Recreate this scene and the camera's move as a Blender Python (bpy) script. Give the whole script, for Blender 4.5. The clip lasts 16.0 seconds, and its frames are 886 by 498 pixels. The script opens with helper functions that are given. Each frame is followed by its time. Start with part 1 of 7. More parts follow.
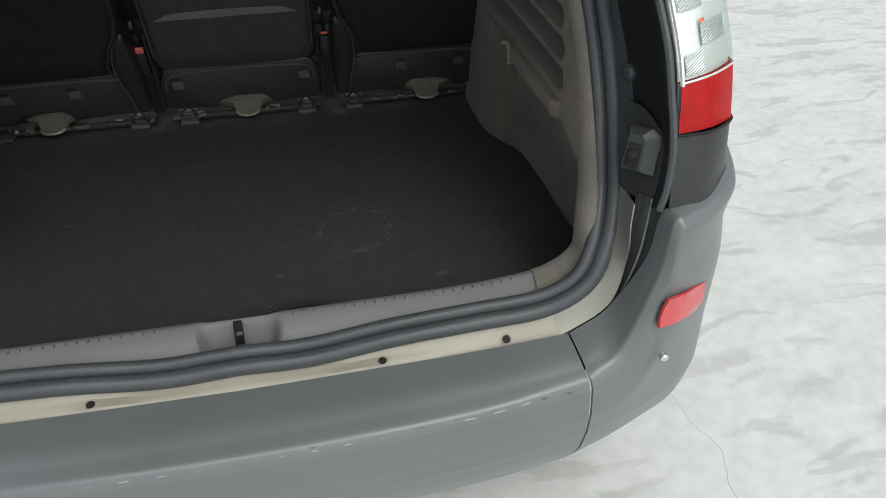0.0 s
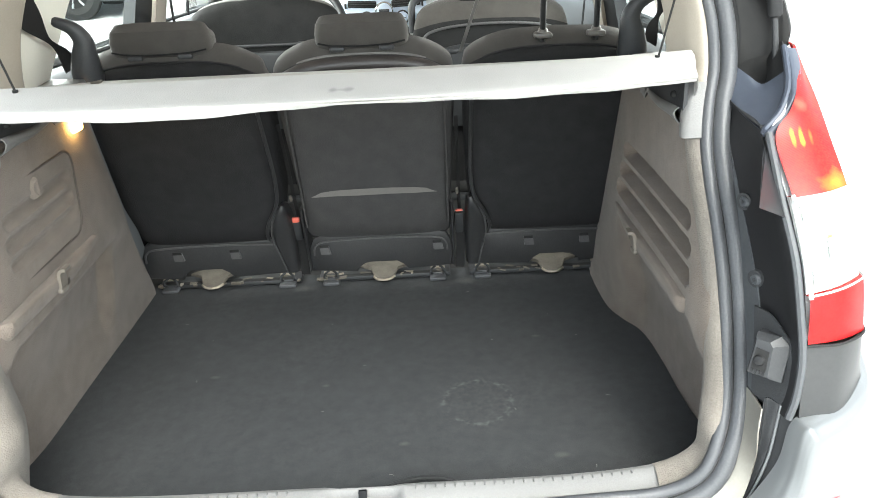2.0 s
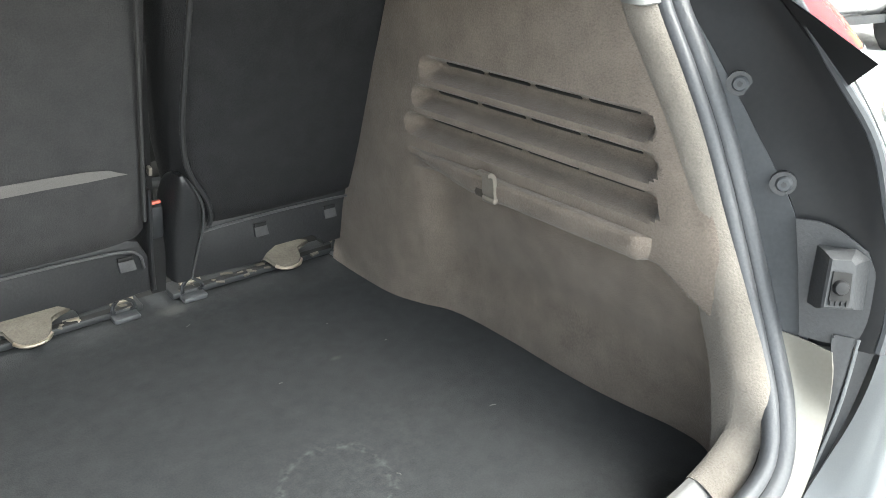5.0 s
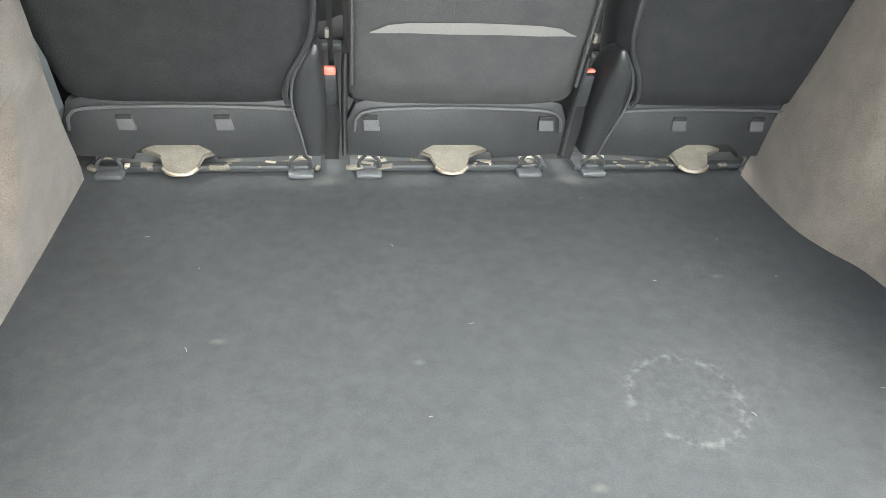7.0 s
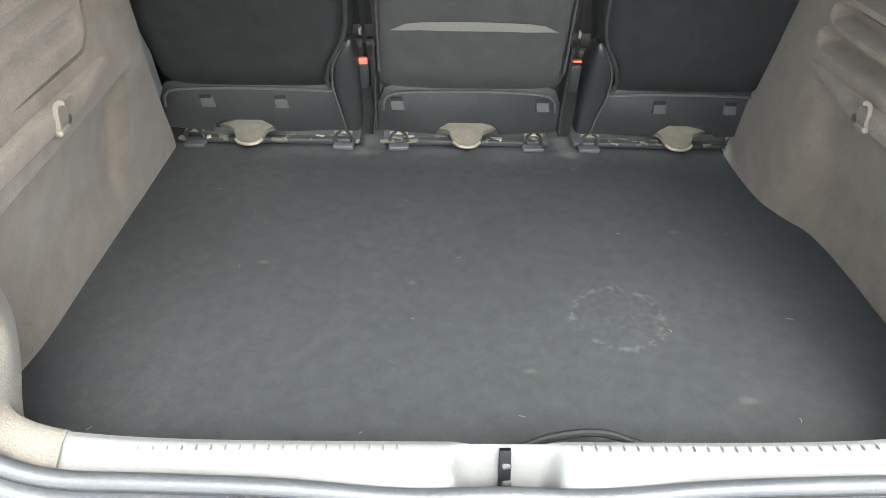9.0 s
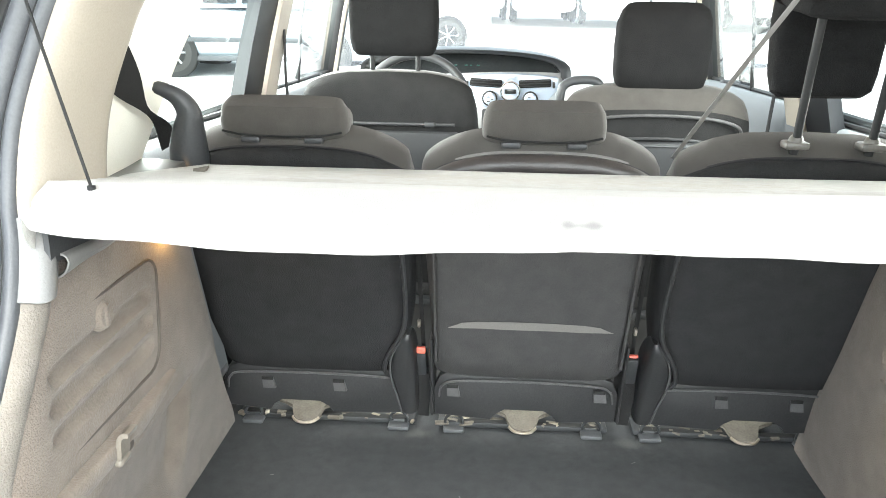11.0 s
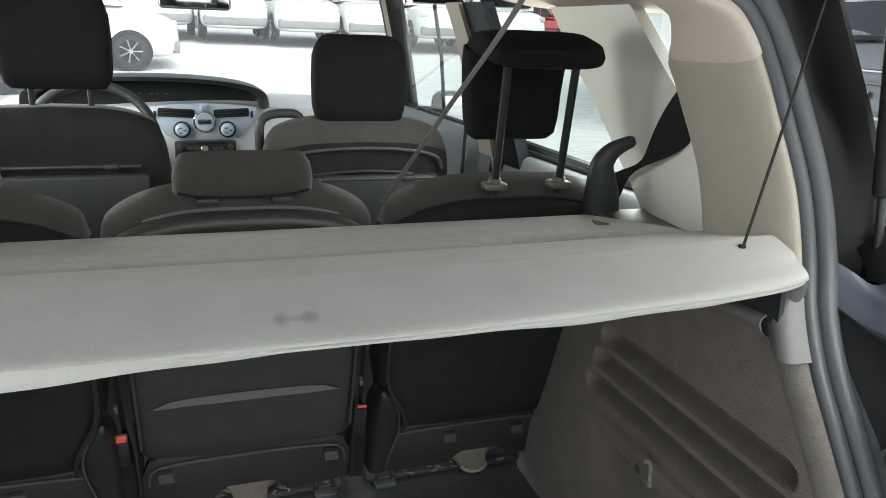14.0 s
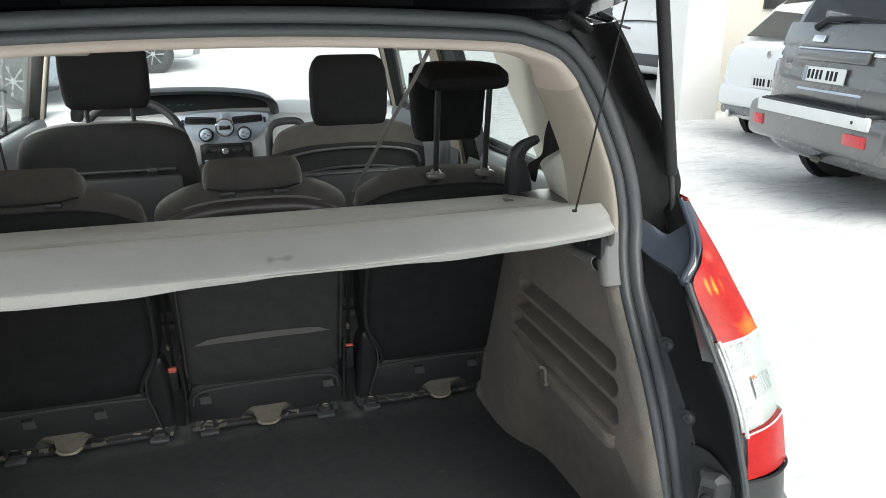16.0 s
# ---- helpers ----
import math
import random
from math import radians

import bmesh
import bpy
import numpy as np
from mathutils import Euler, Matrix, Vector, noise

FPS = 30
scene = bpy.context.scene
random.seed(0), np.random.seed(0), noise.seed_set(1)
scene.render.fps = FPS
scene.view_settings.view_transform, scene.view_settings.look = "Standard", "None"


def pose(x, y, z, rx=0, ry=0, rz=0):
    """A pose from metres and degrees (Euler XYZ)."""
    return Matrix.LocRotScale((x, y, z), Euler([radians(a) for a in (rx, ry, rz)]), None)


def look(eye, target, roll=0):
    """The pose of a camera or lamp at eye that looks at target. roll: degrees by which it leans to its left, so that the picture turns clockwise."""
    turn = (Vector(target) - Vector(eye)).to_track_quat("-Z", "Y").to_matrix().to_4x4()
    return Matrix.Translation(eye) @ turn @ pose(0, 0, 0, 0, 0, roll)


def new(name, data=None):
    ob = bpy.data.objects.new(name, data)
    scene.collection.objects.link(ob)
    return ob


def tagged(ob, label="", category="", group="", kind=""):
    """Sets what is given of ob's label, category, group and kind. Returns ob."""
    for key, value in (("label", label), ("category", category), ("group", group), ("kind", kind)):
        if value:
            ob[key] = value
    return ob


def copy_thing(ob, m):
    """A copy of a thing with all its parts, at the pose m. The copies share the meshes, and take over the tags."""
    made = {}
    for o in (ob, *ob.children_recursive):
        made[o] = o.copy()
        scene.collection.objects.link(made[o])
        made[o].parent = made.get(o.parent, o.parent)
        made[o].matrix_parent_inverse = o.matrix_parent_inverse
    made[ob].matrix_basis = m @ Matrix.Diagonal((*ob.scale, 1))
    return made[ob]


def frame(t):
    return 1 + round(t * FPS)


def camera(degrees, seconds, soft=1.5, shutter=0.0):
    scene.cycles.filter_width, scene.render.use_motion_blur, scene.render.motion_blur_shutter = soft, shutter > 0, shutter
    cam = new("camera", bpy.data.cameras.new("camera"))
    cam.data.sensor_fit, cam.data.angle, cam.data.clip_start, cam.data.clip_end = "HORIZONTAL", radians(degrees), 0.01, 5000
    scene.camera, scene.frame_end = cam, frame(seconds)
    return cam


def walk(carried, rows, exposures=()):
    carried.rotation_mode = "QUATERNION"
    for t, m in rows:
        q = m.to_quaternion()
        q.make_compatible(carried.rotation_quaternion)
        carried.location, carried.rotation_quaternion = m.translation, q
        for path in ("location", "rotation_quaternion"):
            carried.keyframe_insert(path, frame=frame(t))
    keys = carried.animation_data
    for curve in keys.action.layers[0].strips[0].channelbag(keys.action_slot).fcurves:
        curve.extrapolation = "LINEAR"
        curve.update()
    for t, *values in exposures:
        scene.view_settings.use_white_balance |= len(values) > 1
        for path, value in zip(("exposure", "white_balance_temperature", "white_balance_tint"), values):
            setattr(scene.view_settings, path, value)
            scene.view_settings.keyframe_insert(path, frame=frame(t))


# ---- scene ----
cam = camera(62.1, 16.0, 0.9)
PATH = [
    (0, (0.149, -0.659, 1.34), (0.447, 0.939, 0.175), -1.2),
    (0.5, (0.155, -0.664, 1.366), (0.356, 1.033, 0.327), -3.3),
    (1, (0.147, -0.676, 1.403), (0.274, 1.089, 0.47), -3.7),
    (1.5, (0.132, -0.677, 1.403), (0.213, 1.125, 0.538), -2.9),
    (2, (0.129, -0.682, 1.423), (0.153, 1.142, 0.605), -2.5),
    (2.5, (0.082, -0.633, 1.419), (0.149, 1.207, 0.638), -1.2),
    (3, (-0.063, -0.537, 1.384), (0.348, 1.273, 0.639), 2.2),
    (3.2, (-0.084, -0.47, 1.37), (0.47, 1.307, 0.639), 3.1),
    (5.3, (-0.177, -0.087, 1.193), (1.041, 1.212, 0.281), 3.3),
    (5.5, (-0.206, -0.08, 1.204), (1.001, 1.181, 0.227), 5.7),
    (6, (-0.238, -0.068, 1.184), (0.834, 1.258, 0.14), 6.8),
    (6.5, (-0.231, -0.065, 1.198), (0.485, 1.452, 0.108), 5.6),
    (7, (-0.192, -0.079, 1.174), (0.095, 1.555, 0.057), 4.4),
    (7.5, (-0.181, -0.1, 1.155), (-0.04, 1.532, 0.008), 5.0),
    (8, (-0.157, -0.183, 1.173), (0.04, 1.42, -0.007), 5.3),
    (8.5, (-0.101, -0.269, 1.201), (0.077, 1.317, -0.006), 4.6),
    (9, (-0.077, -0.343, 1.251), (-0.033, 1.313, 0.131), 1.5),
    (9.5, (-0.064, -0.348, 1.313), (-0.128, 1.409, 0.361), 0.4),
    (10, (-0.063, -0.334, 1.332), (-0.186, 1.493, 0.528), 0.5),
    (10.2, (-0.064, -0.322, 1.341), (-0.209, 1.518, 0.571), 0.4),
    (12.3, (-0.076, -0.205, 1.464), (0.025, 1.727, 0.959), 1.2),
    (12.5, (-0.068, -0.194, 1.463), (0.167, 1.726, 0.954), 1.9),
    (13, (-0.063, -0.166, 1.452), (0.442, 1.696, 0.926), 3.0),
    (13.5, (-0.031, -0.146, 1.434), (0.529, 1.693, 0.883), 2.3),
    (14, (-0.058, -0.179, 1.432), (0.564, 1.631, 0.851), 2.3),
    (14.5, (-0.154, -0.292, 1.444), (0.521, 1.475, 0.794), 2.7),
    (15, (-0.148, -0.419, 1.487), (0.52, 1.359, 0.859), 2.0),
    (15.5, (-0.068, -0.538, 1.507), (0.523, 1.271, 0.892), 0.8),
    (16, (-0.056, -0.599, 1.525), (0.502, 1.22, 0.911), -0.1),
]
EXPOSURE = [(0, 0.35), (0.3, 1.1), (0.5, 1.8), (1, 2.5), (1.5, 2.5), (2, 2.45), (2.5, 2.85), (3.2, 2.8), (5.5, 3.0), (6, 3.3), (6.5, 3.6), (7, 3.85), (7.5, 4.15), (8, 4.35), (8.5, 3.52), (9, 3.1), (9.5, 3.4), (10, 3.5), (10.2, 3.5), (12.3, 2.3), (12.5, 2.15), (13, 1.55), (13.5, 1.3), (14, 1.25), (14.5, 1.75), (15, 2.0), (15.5, 1.25), (16, 1.1)]
WHITE = (6450, 3)  # kelvin and tint
walk(cam, [(t, look(eye, target, roll)) for t, eye, target, roll in PATH], [(t, stops, *WHITE) for t, stops in EXPOSURE])

# ---- light ----
world = bpy.data.worlds.new("world")
scene.world = world
world.use_nodes = True
wn, wl = world.node_tree.nodes, world.node_tree.links
sky = wn.new("ShaderNodeTexSky")
sky.sky_type, sky.sun_disc = "NISHITA", False
sky.sun_elevation, sky.sun_rotation = radians(53), radians(162)
sky.dust_density, sky.air_density = 3.0, 1.0
grey = wn.new("ShaderNodeHueSaturation")
grey.inputs["Saturation"].default_value = 0.40
wl.new(sky.outputs[0], grey.inputs["Color"])
wl.new(grey.outputs[0], wn["Background"].inputs[0])
wn["Background"].inputs[1].default_value = 0.15
sun = new("sun", bpy.data.lights.new("sun", "SUN"))
sun.data.energy, sun.data.angle, sun.data.color = 1.0, radians(60), (1.0, 0.985, 0.955)
SUN_DIR = Vector((math.sin(radians(162)) * math.cos(radians(53)), math.cos(radians(162)) * math.cos(radians(53)), math.sin(radians(53))))
sun.matrix_world = look(SUN_DIR * 30, (0, 0, 0))
# daylight through the side windows of the car
for x, y, wide, power in ((-.735, 1.62, 1.6, 8.0), (.735, 1.12, .46, 2.2)):
    pane = new("window_daylight", bpy.data.lights.new("window_daylight", "AREA"))
    pane.data.shape, pane.data.size, pane.data.size_y, pane.data.energy, pane.data.color = "RECTANGLE", wide, .28, power, (1.0, 0.99, 0.97)
    pane.matrix_world = look((x, y, 1.33), (0, y, 1.20))


# ---- materials ----
def mat(name, col, col2=None, rough=0.6, metal=0.0, scale=6.0, fine=160.0, bump=0.0, coat=0.0, spec=0.5, mix=0.5, rvar=0.1, sheen=0.0):
    """A surface of two tones by broad and fine noise, with relief and uneven gloss."""
    m = bpy.data.materials.new(name)
    m.use_nodes = True
    n, l = m.node_tree.nodes, m.node_tree.links
    b = n["Principled BSDF"]
    col2 = col2 or tuple(c * 0.8 for c in col)
    tc = n.new("ShaderNodeTexCoord")
    a = n.new("ShaderNodeTexNoise")
    a.inputs["Scale"].default_value, a.inputs["Detail"].default_value = scale, 6
    f = n.new("ShaderNodeTexNoise")
    f.inputs["Scale"].default_value, f.inputs["Detail"].default_value = fine, 3
    l.new(tc.outputs["Object"], a.inputs["Vector"])
    l.new(tc.outputs["Object"], f.inputs["Vector"])
    s = n.new("ShaderNodeMath")
    s.operation = "ADD"
    l.new(a.outputs["Fac"], s.inputs[0])
    l.new(f.outputs["Fac"], s.inputs[1])
    r = n.new("ShaderNodeMapRange")
    r.inputs["From Min"].default_value, r.inputs["From Max"].default_value = 1 - mix * 0.5, 1 + mix * 0.5
    l.new(s.outputs[0], r.inputs["Value"])
    c = n.new("ShaderNodeMix")
    c.data_type = "RGBA"
    c.inputs["A"].default_value, c.inputs["B"].default_value = (*col, 1), (*col2, 1)
    l.new(r.outputs[0], c.inputs["Factor"])
    l.new(c.outputs["Result"], b.inputs["Base Color"])
    q = n.new("ShaderNodeMapRange")
    q.inputs["To Min"].default_value, q.inputs["To Max"].default_value = max(0.02, rough - rvar), min(1, rough + rvar)
    l.new(a.outputs["Fac"], q.inputs["Value"])
    l.new(q.outputs[0], b.inputs["Roughness"])
    b.inputs["Metallic"].default_value, b.inputs["Coat Weight"].default_value = metal, coat
    b.inputs["Specular IOR Level"].default_value, b.inputs["Coat Roughness"].default_value = spec, 0.06
    if sheen:
        b.inputs["Sheen Weight"].default_value, b.inputs["Sheen Roughness"].default_value = sheen, 0.5
    if bump:
        u = n.new("ShaderNodeBump")
        u.inputs["Strength"].default_value, u.inputs["Distance"].default_value = min(1, bump), 0.0015
        l.new(f.outputs["Fac"], u.inputs["Height"])
        l.new(u.outputs[0], b.inputs["Normal"])
    return m


def glow(name, col, power):
    m = mat(name, col, rough=0.3)
    b = m.node_tree.nodes["Principled BSDF"]
    b.inputs["Emission Color"].default_value, b.inputs["Emission Strength"].default_value = (*col, 1), power
    return m


def clear(name, tint=(0.9, 0.94, 0.92), gloss=0.03):
    """A clean pane: what lies behind shows through, gloss grows at grazing angles."""
    m = bpy.data.materials.new(name)
    m.use_nodes = True
    n, l = m.node_tree.nodes, m.node_tree.links
    t, g, x, f = n.new("ShaderNodeBsdfTransparent"), n.new("ShaderNodeBsdfGlossy"), n.new("ShaderNodeMixShader"), n.new("ShaderNodeLayerWeight")
    p = n.new("ShaderNodeMath")
    p.operation = "POWER"
    p.inputs[1].default_value = 4.0
    k = n.new("ShaderNodeMath")
    k.operation = "MULTIPLY_ADD"
    k.inputs[1].default_value, k.inputs[2].default_value = 0.6, 0.03
    t.inputs[0].default_value = (*tint, 1)
    g.inputs["Roughness"].default_value = gloss
    l.new(f.outputs["Facing"], p.inputs[0])
    l.new(p.outputs[0], k.inputs[0])
    l.new(k.outputs[0], x.inputs[0])
    l.new(t.outputs[0], x.inputs[1])
    l.new(g.outputs[0], x.inputs[2])
    l.new(x.outputs[0], n["Material Output"].inputs["Surface"])
    return m


M_CARPET = mat("boot_carpet", (0.0310, 0.0330, 0.0345), (0.0590, 0.0615, 0.0640), 0.95, scale=45, fine=520, bump=0.45, spec=0.12, mix=1.1)
M_FELT = mat("felt_trim", (0.1220, 0.1020, 0.0845), (0.1900, 0.1610, 0.1360), 0.95, scale=26, fine=420, bump=0.9, spec=0.12, sheen=0.15, mix=0.7)
M_TRIM = mat("grey_plastic", (0.128, 0.127, 0.124), (0.160, 0.159, 0.156), 0.55, scale=9, fine=420, bump=0.25, mix=0.8)
M_BEIGE = mat("beige_plastic", (0.300, 0.268, 0.222), (0.345, 0.309, 0.260), 0.55, scale=4, fine=420, bump=0.2)
M_HEAD = mat("headliner", (0.440, 0.372, 0.325), (0.480, 0.412, 0.362), 0.9, scale=4, fine=500, bump=0.4, spec=0.2)
M_HOOK = mat("taupe_plastic", (0.135, 0.119, 0.099), (0.168, 0.152, 0.130), 0.5, scale=20, fine=300, bump=0.2)
M_SHELF = mat("shelf_felt", (0.350, 0.343, 0.322), (0.420, 0.413, 0.392), 0.95, scale=14, fine=600, bump=0.5, spec=0.12, sheen=0.15, mix=0.8)
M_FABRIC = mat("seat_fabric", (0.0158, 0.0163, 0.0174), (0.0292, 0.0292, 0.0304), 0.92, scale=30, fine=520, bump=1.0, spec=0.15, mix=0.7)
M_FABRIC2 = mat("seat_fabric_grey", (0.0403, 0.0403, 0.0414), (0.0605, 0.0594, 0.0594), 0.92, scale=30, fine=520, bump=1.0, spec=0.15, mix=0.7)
# pale cloth of the lowered headrests, also the light painted on seat tops
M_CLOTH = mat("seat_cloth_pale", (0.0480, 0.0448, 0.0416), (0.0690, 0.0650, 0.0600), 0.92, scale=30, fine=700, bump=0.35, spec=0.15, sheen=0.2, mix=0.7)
M_VINYL = mat("seat_edge_vinyl", (0.030, 0.026, 0.025), (0.045, 0.040, 0.038), 0.38, scale=12, fine=300, bump=0.3, mix=0.8)
M_DPLAST = mat("dark_plastic", (0.0210, 0.0225, 0.0248), (0.0338, 0.0353, 0.0375), 0.5, scale=12, fine=300, bump=0.3, mix=0.8)
M_RUBBER = mat("rubber", (0.0135, 0.0140, 0.0149), (0.0225, 0.0225, 0.0234), 0.55, scale=14, fine=300, bump=0.2, spec=0.25, mix=0.9)
M_SEALRUB = mat("door_seal", (0.0440, 0.0465, 0.0520), (0.0720, 0.0750, 0.0800), 0.45, scale=14, fine=300, bump=0.25, mix=0.9)
M_PAINT = mat("black_paint", (0.006, 0.007, 0.010), (0.009, 0.010, 0.014), 0.22, scale=3, fine=90, coat=1.0, rvar=0.05)
M_BUMPER = mat("bumper_paint", (0.136, 0.144, 0.148), (0.164, 0.172, 0.176), 0.40, metal=0.15, scale=5, fine=900, coat=0.25, spec=0.4, mix=0.7)
M_FLANK = mat("champagne_metal", (0.2640, 0.2508, 0.2178), (0.2904, 0.2772, 0.2442), 0.36, metal=0.5, scale=6, fine=300, coat=0.3, mix=0.7)
# blue-black paint, its base raised to hold the sky's reflection
M_SHOULDER = mat("blue_black_sheen", (0.040, 0.048, 0.066), (0.056, 0.066, 0.088), 0.46, metal=0.2, scale=4, fine=120, coat=0.12, mix=1.2)
M_GUTTER = mat("gutter_grey", (0.052, 0.056, 0.061), (0.074, 0.078, 0.083), 0.5, scale=10, fine=200, spec=0.35, mix=0.8)
M_WING = mat("satin_black_panel", (0.0125, 0.0128, 0.0140), (0.0180, 0.0183, 0.0195), 0.42, scale=5, fine=160, spec=0.3, mix=0.9)
M_CHAN = mat("dusty_black_channel", (0.0038, 0.0039, 0.0042), (0.0105, 0.0100, 0.0094), 0.36, scale=14, fine=90, spec=0.35, mix=0.9)
M_PANEL = mat("dark_grey_panel", (0.030, 0.031, 0.032), (0.040, 0.041, 0.042), 0.40, scale=4, fine=160, spec=0.35, mix=0.8)
# lighter copy of the wall felt: the light on the opening's lip, as colour
M_LIP = mat("lit_lip_felt", (0.140, 0.126, 0.109), (0.200, 0.182, 0.160), 0.9, scale=30, fine=420, bump=0.8, spec=0.15, sheen=0.1, mix=0.7)
M_RIMGREY = mat("mid_grey_plastic", (0.050, 0.051, 0.053), (0.085, 0.085, 0.086), 0.45, scale=40, fine=300, mix=0.9)
M_COLLAR = mat("worn_collar", (0.060, 0.056, 0.050), (0.115, 0.108, 0.098), 0.4, scale=60, fine=300, mix=0.9)
M_HANDLE = mat("handle_plastic", (0.034, 0.037, 0.041), (0.048, 0.051, 0.056), 0.42, scale=12, fine=300, bump=0.2, mix=0.8)
M_SEAM = mat("felt_seam", (0.055, 0.047, 0.039), (0.080, 0.070, 0.060), 0.95, scale=30, fine=300)
M_DOOR = mat("door_lining", (0.085, 0.094, 0.102), (0.110, 0.119, 0.127), 0.6, scale=8, fine=300, bump=0.2)
M_BASE = mat("scuffed_base_plastic", (0.0168, 0.0176, 0.0195), (0.0320, 0.0320, 0.0328), 0.45, scale=22, fine=260, bump=0.3, mix=0.9)
M_SATIN = mat("satin_black", (0.0040, 0.0045, 0.0055), (0.0070, 0.0075, 0.0090), 0.42, scale=8, fine=200, spec=0.12, mix=0.8)
M_CREAM = mat("primer_cream", (0.3377, 0.3117, 0.2533), (0.2988, 0.2728, 0.2208), 0.45, scale=8, fine=200, mix=0.8)
M_METAL = mat("worn_steel", (0.42, 0.39, 0.33), (0.28, 0.23, 0.17), 0.45, metal=0.8, scale=30, fine=300, bump=0.3, mix=0.9)
M_DUST = mat("dusty_metal", (0.1480, 0.1330, 0.1070), (0.0760, 0.0660, 0.0550), 0.8, metal=0.1, scale=40, fine=300, bump=0.8, mix=0.9)
M_PILLAR = mat("pale_pillar", (0.74, 0.73, 0.66), (0.80, 0.79, 0.72), 0.55, scale=4, fine=420, bump=0.2)
M_CHROME = mat("chrome", (0.75, 0.75, 0.76), (0.7, 0.7, 0.7), 0.12, metal=1.0)
M_SILVER = mat("silver_plastic", (0.56, 0.64, 0.76), (0.61, 0.69, 0.80), 0.38, metal=0.1, scale=5, fine=300)
M_HEADREST = mat("headrest_cloth", (0.0085, 0.0085, 0.0090), (0.0160, 0.0160, 0.0165), 0.92, scale=24, fine=520, bump=1.0, spec=0.12, mix=0.6)
M_FRONT = mat("front_seat_cloth", (0.0150, 0.0152, 0.0158), (0.0260, 0.0260, 0.0262), 0.92, scale=24, fine=520, bump=1.0, spec=0.15, mix=0.6)
M_FACET = mat("lamp_facet", (0.4590, 0.4657, 0.4725), (0.6750, 0.6750, 0.6750), 0.25, metal=0.7, scale=30, fine=300)
M_DASH = mat("dash_pale", (0.66, 0.67, 0.68), (0.71, 0.72, 0.73), 0.7, scale=4, fine=300, bump=0.2)
M_RED = mat("lamp_red", (0.300, 0.0040, 0.0050), (0.400, 0.0080, 0.0080), 0.22, scale=40, fine=300, spec=0.25, rvar=0.05)
M_REDUP = mat("lamp_red_upper", (0.330, 0.0055, 0.0055), (0.430, 0.0160, 0.0085), 0.22, scale=50, fine=300, spec=0.25, rvar=0.05)
M_AMBER = mat("lamp_amber", (0.85, 0.20, 0.03), (0.75, 0.10, 0.02), 0.2, scale=20, fine=300, coat=0.6)
M_CLEARL = mat("lamp_clear", (0.5772, 0.5772, 0.5772), (0.6396, 0.6396, 0.6318), 0.3, metal=0.25, scale=12, fine=200, coat=0.5, mix=0.9)
M_JOINT = mat("concrete_joint", (0.26, 0.255, 0.245), (0.38, 0.375, 0.36), 0.9, scale=9, fine=60, mix=0.8)
# bumper edge: rubbed paint, with the crease's highlight put into the colour
M_EDGELINE = mat("worn_highlight", (0.40, 0.41, 0.41), (0.20, 0.205, 0.205), 0.35, metal=0.3, scale=60, fine=300, mix=0.9)
M_REFLECT = mat("reflector_red", (0.58, 0.03, 0.035), (0.52, 0.02, 0.03), 0.3, scale=30, fine=500, bump=0.2, coat=0.5)
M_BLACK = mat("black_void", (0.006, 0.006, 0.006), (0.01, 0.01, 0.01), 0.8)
M_BELT = mat("belt_web", (0.007, 0.007, 0.0075), (0.012, 0.012, 0.0125), 0.8, fine=900, bump=0.6)
M_BELT2 = mat("belt_grey", (0.13, 0.125, 0.12), (0.16, 0.155, 0.15), 0.8, fine=900, bump=0.6)
M_STRIPE = mat("stripe_grey", (0.130, 0.123, 0.116), (0.165, 0.156, 0.148), 0.9, fine=700, bump=0.5)
M_GLASS = clear("window_glass")
# windscreen with a thin white haze mixed in, to wash out the view ahead
M_SCREEN = clear("hazed_windscreen")
_n, _l = M_SCREEN.node_tree.nodes, M_SCREEN.node_tree.links
_out = _n["Material Output"].inputs["Surface"]
_t, _x = _n.new("ShaderNodeBsdfTranslucent"), _n.new("ShaderNodeMixShader")
_t.inputs[0].default_value, _x.inputs[0].default_value = (0.85, 0.87, 0.87, 1), 0.10
_l.new(_out.links[0].from_socket, _x.inputs[1])
_l.new(_t.outputs[0], _x.inputs[2])
_l.new(_x.outputs[0], _out)
M_DOORGL = clear("door_glass_tint", (0.66, 0.72, 0.71))
M_LAMPON = glow("boot_lamp_glow", (1.0, 0.55, 0.16), 9.0)
M_LCD = glow("display_green", (0.004, 0.05, 0.042), 0.5)
M_BUCKLE = mat("buckle_red", (0.75, 0.16, 0.11), (0.65, 0.12, 0.08), 0.4)
M_TYRE = mat("tyre", (0.022, 0.022, 0.022), (0.04, 0.039, 0.037), 0.85, fine=120, bump=0.5)
M_RIM = mat("alloy", (0.55, 0.56, 0.57), (0.48, 0.49, 0.5), 0.3, metal=0.8)
M_WHITEP = mat("white_paint", (0.80, 0.80, 0.79), (0.76, 0.76, 0.75), 0.25, coat=0.8, scale=2, mix=1.8)
M_GREYP = mat("grey_paint", (0.130, 0.130, 0.130), (0.155, 0.155, 0.155), 0.28, metal=0.4, coat=0.8, scale=2, mix=1.8)
M_BLUEP = mat("blue_grey_paint", (0.23, 0.27, 0.31), (0.26, 0.30, 0.34), 0.28, metal=0.3, coat=0.8, scale=2, mix=1.8)
M_REDP = mat("red_paint", (0.45, 0.03, 0.03), (0.4, 0.02, 0.02), 0.28, coat=0.8, scale=2, mix=1.8)
M_DGLASS = mat("dark_glass", (0.030, 0.033, 0.035), (0.045, 0.048, 0.05), 0.07, coat=0.8, rvar=0.03)
